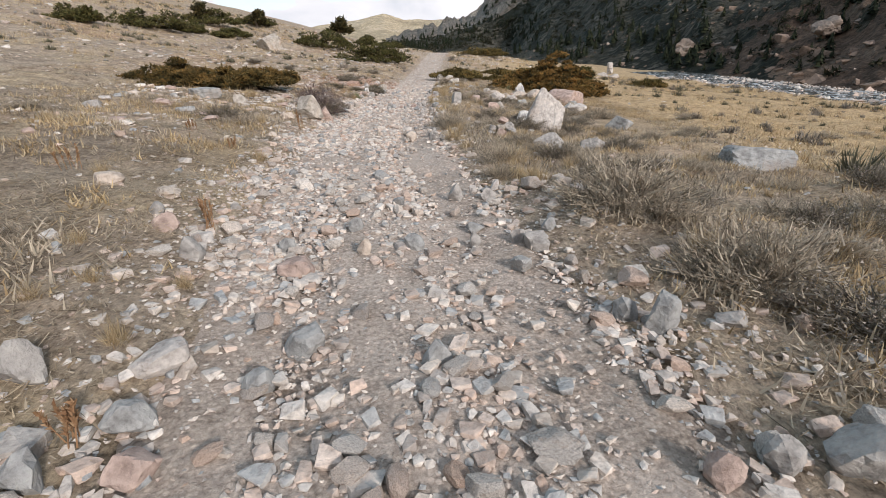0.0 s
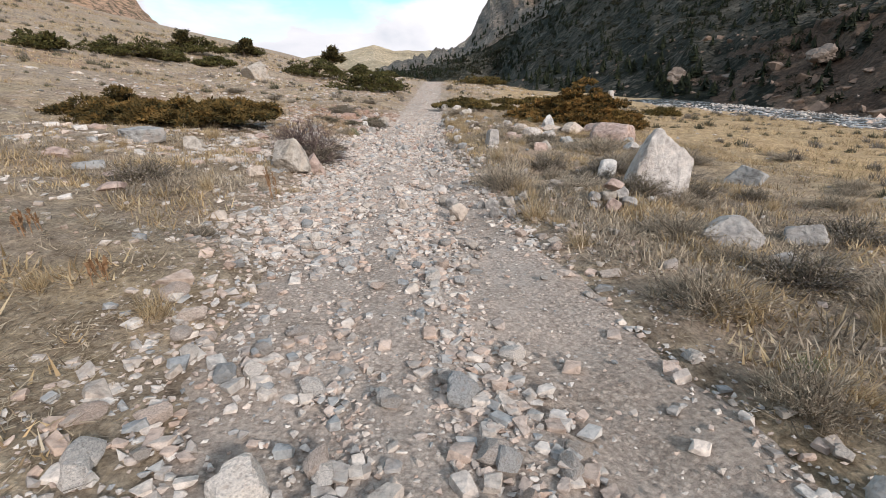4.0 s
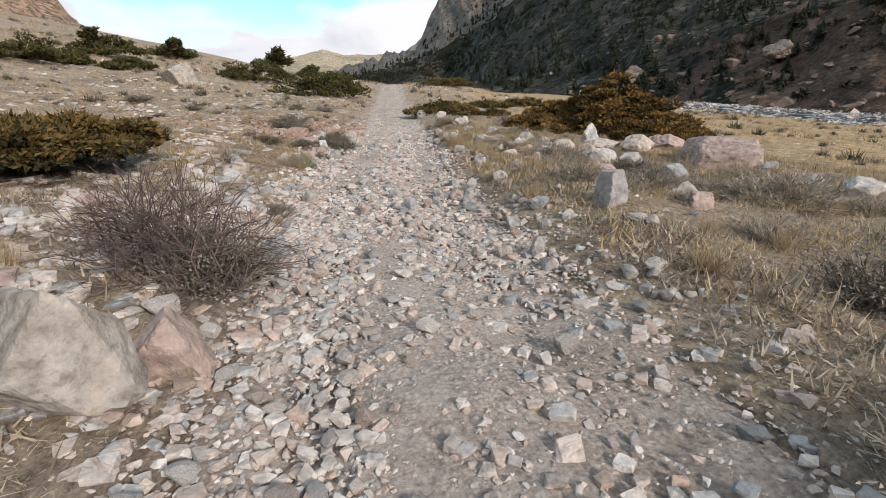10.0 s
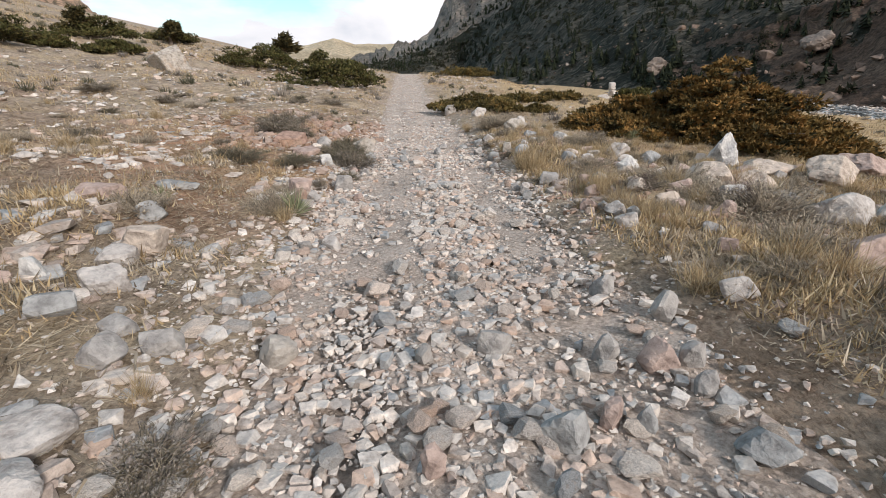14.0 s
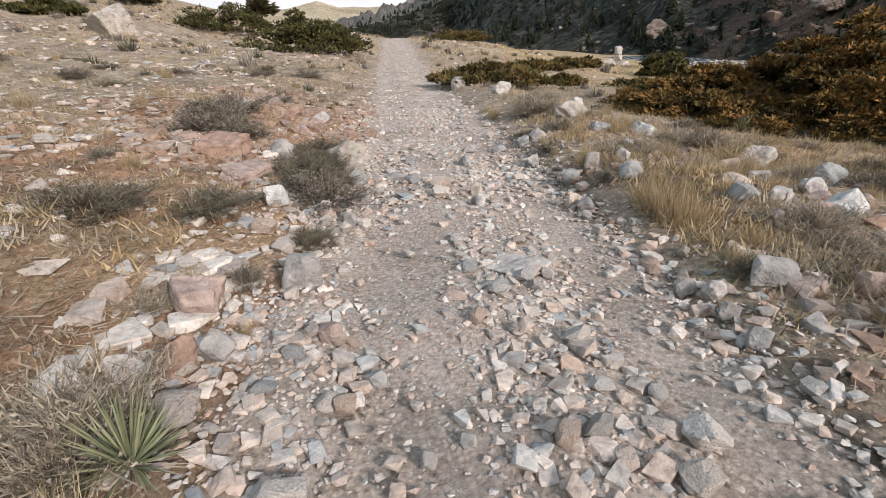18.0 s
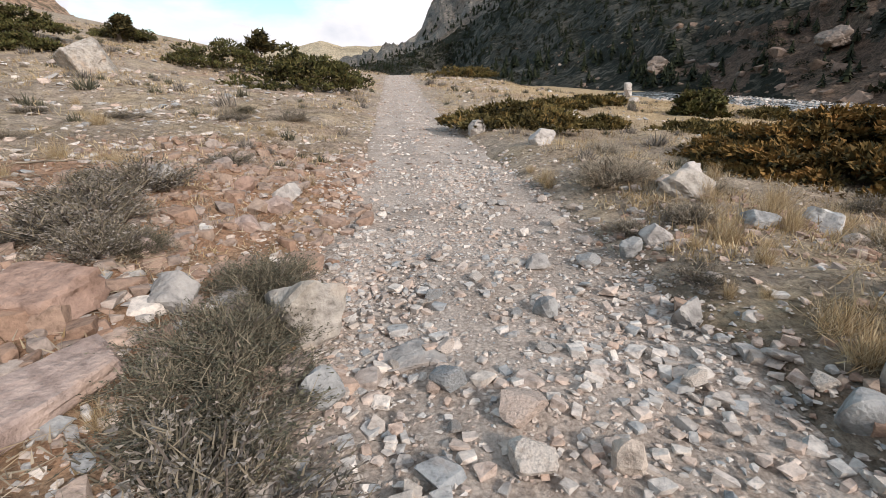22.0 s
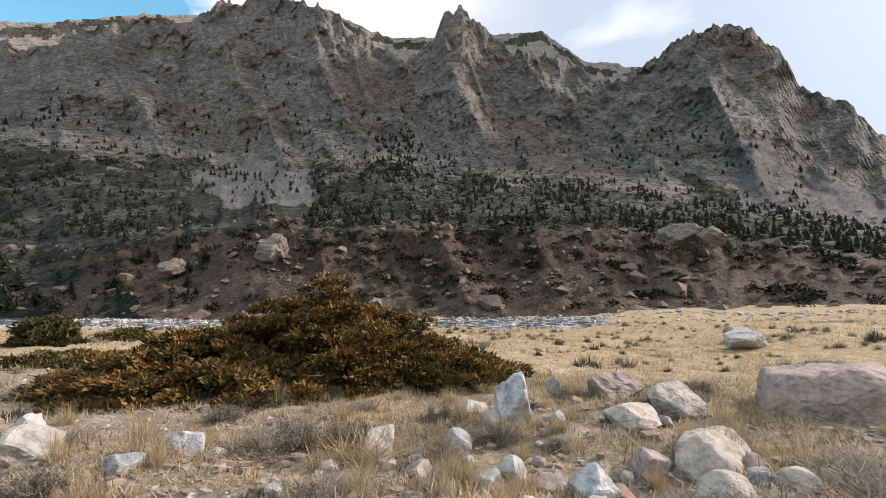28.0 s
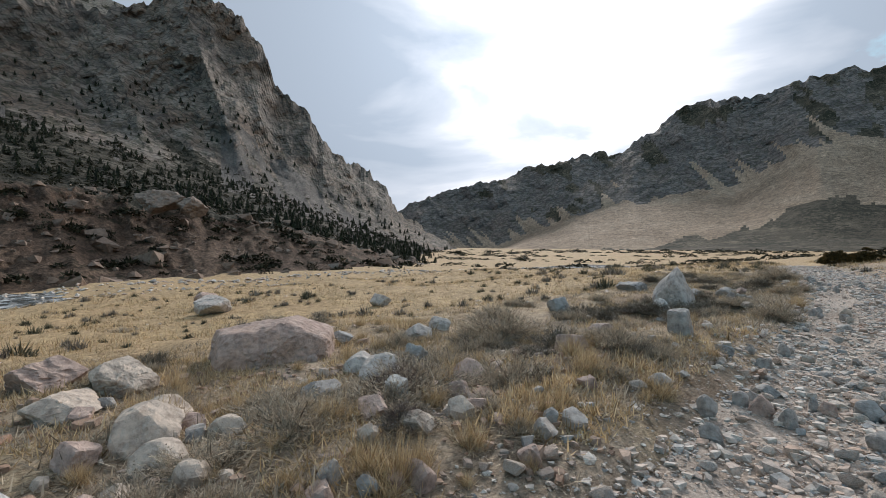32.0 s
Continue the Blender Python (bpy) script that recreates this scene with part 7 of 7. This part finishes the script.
def sown(name, label, category, shapes, xyz, size, mat, tall=1.0):
    pieces = []
    kind = rng.integers(0, len(shapes), len(xyz))
    a = rng.uniform(0, 2 * np.pi, len(xyz))
    for k, (v0, f0) in enumerate(shapes):
        i = np.nonzero(kind == k)[0]
        c, s = np.cos(a[i])[:, None], np.sin(a[i])[:, None]
        w = size[i][:, None]
        vx, vy = (v0[:, 0] * c - v0[:, 1] * s) * w, (v0[:, 0] * s + v0[:, 1] * c) * w
        v = np.stack([vx + xyz[i, :1], vy + xyz[i, 1:2], v0[None, :, 2] * w * tall + xyz[i, 2:] - 0.04 * w], -1)
        pieces.append((v.reshape(-1, 3), (np.arange(len(i))[:, None, None] * len(v0) + f0).reshape(-1, 3), 0))
    return tagged(new(name, scattered(name, pieces, mat)), label, category, kind="stuff")


def pick(name, n, chance):
    """Places on a mountain, by a chance given by azimuth, row and elevation."""
    a, v, el, xyz = SURFACE[name]
    i, j = rng.integers(0, a.shape[0] - 1, n), rng.integers(0, a.shape[1] - 1, n)
    ok = rng.uniform(0, 1, n) < chance(a[i, j], v[i, j], el[i, j])
    i, j = i[ok], j[ok]
    u, w = rng.uniform(0, 1, len(i))[:, None], rng.uniform(0, 1, len(i))[:, None]
    return xyz[i, j] * (1 - u) * (1 - w) + xyz[i + 1, j] * u * (1 - w) + xyz[i, j + 1] * (1 - u) * w + xyz[i + 1, j + 1] * u * w


def wooded(a, v, el):
    patch = smooth(-0.25, 0.35, fbm(a / 5, v * 7, 0, 3, 111))
    bench = smooth(0.2, 0.26, v) * (1 - smooth(0.46, 0.56, v))
    gully = smooth(0.5, 0.53, v) * (1 - smooth(0.62, 0.8, v)) * smooth(0.62, 0.9, crag((a + 0.35 * el) / 9, el / 26, 0, 4, 5) * -1 + 1.62)
    west = 0.75 + 0.5 * np.exp(-((a - 40) / 14) ** 2)
    clear = ((a - 52.6) / 7) ** 2 + ((el - 10.4) / 4.4) ** 2 > 1
    ravine = np.exp(-((a - 69.5) / 2.2) ** 2) * smooth(0.4, 0.48, v) * (1 - smooth(0.6, 0.68, v))
    fringe = np.exp(-((v - 0.47) / 0.045) ** 2) * smooth(20, 40, a) * (0.1 + 0.5 * patch)
    return np.clip(bench * (0.12 + 0.5 * patch) * west + 0.12 * gully + ravine + 0.5 * fringe, 0, 1) * (0.3 + 0.7 * clear)


for name, label, n, az0, az1, mat in (("low_brush", "small grey dry brush over the slope", 3800, -85, 200, "sage_grey"), ("dark_brush", "small dark brush over the slope", 3000, -85, 200, "sage")):
    x, y, r = outer(n, 5, 80, az0, az1)
    sown(name, label, "shrubs", [brush_shape(k) for k in range(6)], np.stack([x, y, top(x, y)], -1), rng.lognormal(math.log(0.42), 0.4, len(x)) * (0.8 + r / 60), MAT[mat])

at = pick("mountain_east", 15000, lambda a, v, el: 0.55 * smooth(0.0, 0.03, v) * (1 - smooth(0.2, 0.3, v)) * smooth(-0.4, 0.3, fbm(a / 2, v * 40, 0, 3, 127)))
w = np.clip(rng.lognormal(math.log(1.0), 0.55, len(at)), 0.3, 4.0)
pieces = []
for k, (v0, f0) in enumerate(CHIPS):
    q = at[k::len(CHIPS)]
    u = w[k::len(CHIPS)][:, None, None]
    pieces.append(((q[:, None, :] + (v0[None] - (0, 0, 0.4)) * u * (1, 1, 0.7)).reshape(-1, 3), (np.arange(len(q))[:, None, None] * len(v0) + f0).reshape(-1, 3), 0))
tagged(new("bank_rocks", scattered("bank_rocks", pieces, MAT["bank_rock"])), "brown rocks strewn down the river bank", "stones", kind="stuff")
at = pick("mountain_east", 30000, wooded)
sown("woods", "dark conifers scattered over the slope", "trees", [conifer_shape(k) for k in range(5)], at, rng.uniform(1.8, 4.2, len(at)) * np.clip(np.hypot(at[:, 0], at[:, 1] - 22) / 320, 0.9, 2.2), MAT["conifer"], 0.9)
at = pick("mountain_east", 34000, lambda a, v, el: 0.24 * smooth(0.03, 0.08, v) * (1 - smooth(0.19, 0.22, v)) * smooth(-0.1, 0.4, fbm(a / 2, v * 30, 0, 3, 121)) + 0.42 * smooth(0.19, 0.24, v) * (1 - smooth(0.5, 0.56, v)) * (((a - 52.6) / 7) ** 2 + ((el - 10.4) / 4.4) ** 2 > 1))
sown("scrub", "low dark scrub on the far bank", "shrubs", [scrub_shape(k) for k in range(6)], at, rng.lognormal(math.log(1.8), 0.45, len(at)) * np.clip(np.hypot(at[:, 0], at[:, 1] - 22) / 220, 0.85, 2.6), MAT["scrub"])
at = pick("mountain_east", 15000, lambda a, v, el: 0.34 * smooth(0.02, 0.05, v) * (1 - smooth(0.2, 0.24, v)) * smooth(44, 52, a) * smooth(-0.35, 0.35, fbm(a / 2, v * 25, 0, 3, 133)))
sown("bank_scrub", "round dark bushes dotted over the brown bank", "shrubs", [scrub_shape(k, 0.26) for k in range(6)], at, rng.lognormal(math.log(2.3), 0.4, len(at)), MAT["scrub"], 0.9)
at = pick("mountain_east", 16000, lambda a, v, el: 0.6 * smooth(0.01, 0.03, v) * (1 - smooth(0.12, 0.24, v)) * smooth(6, 14, a) * (1 - smooth(40, 52, a)) * smooth(-0.1, 0.3, fbm(a / 1.5, v * 22, 0, 3, 129)))
sown("riverside_trees", "dark conifers and brush at the foot of the slope", "trees", [conifer_shape(k) for k in range(5)], at, rng.uniform(1.6, 3.8, len(at)) * np.clip(np.hypot(at[:, 0], at[:, 1] - 22) / 120, 0.9, 2.5), MAT["conifer"])
y = rng.uniform(-60, 110, 3600)
side = rng.uniform(0, 1, 3600)
x = river_x(y) + np.where(side < 0.35, rng.normal(-4.2, 1.3, 3600), np.where(side < 0.7, rng.normal(10.5, 1.6, 3600), rng.uniform(-4, 10, 3600)))
w = np.clip(rng.lognormal(math.log(0.55), 0.5, 3600), 0.2, 2.2)
z0 = top
top = lambda x, y: np.maximum(z0(x, y), -3.8) + 0.05
lay_stones("river_stones", "pale grey boulders along the river", x, y, w * np.where(side < 0.45, 0.5, 0.7), MAT["gravel"], (0.35, 0.6), PEBBLES)
top = z0
n = 2600
r, a = rng.uniform(60, 420, n), np.radians(rng.uniform(128, 215, n))
x, y = CX + r * np.sin(a), CY + r * np.cos(a)
ok = (np.abs(x - trail_x(np.maximum(y, -60))) > 6) & (fbm(x / 40, y / 14, 0, 3, 131) > 0.0)
xyz = np.stack([x[ok], y[ok], top(x[ok], y[ok])], -1)
sown("valley_scrub", "dark scrub in bands over the far valley floor", "shrubs", [scrub_shape(k) for k in range(6)], xyz, rng.lognormal(math.log(2.2), 0.4, ok.sum()) * (0.6 + r[ok] / 250), MAT["scrub"], 0.6)
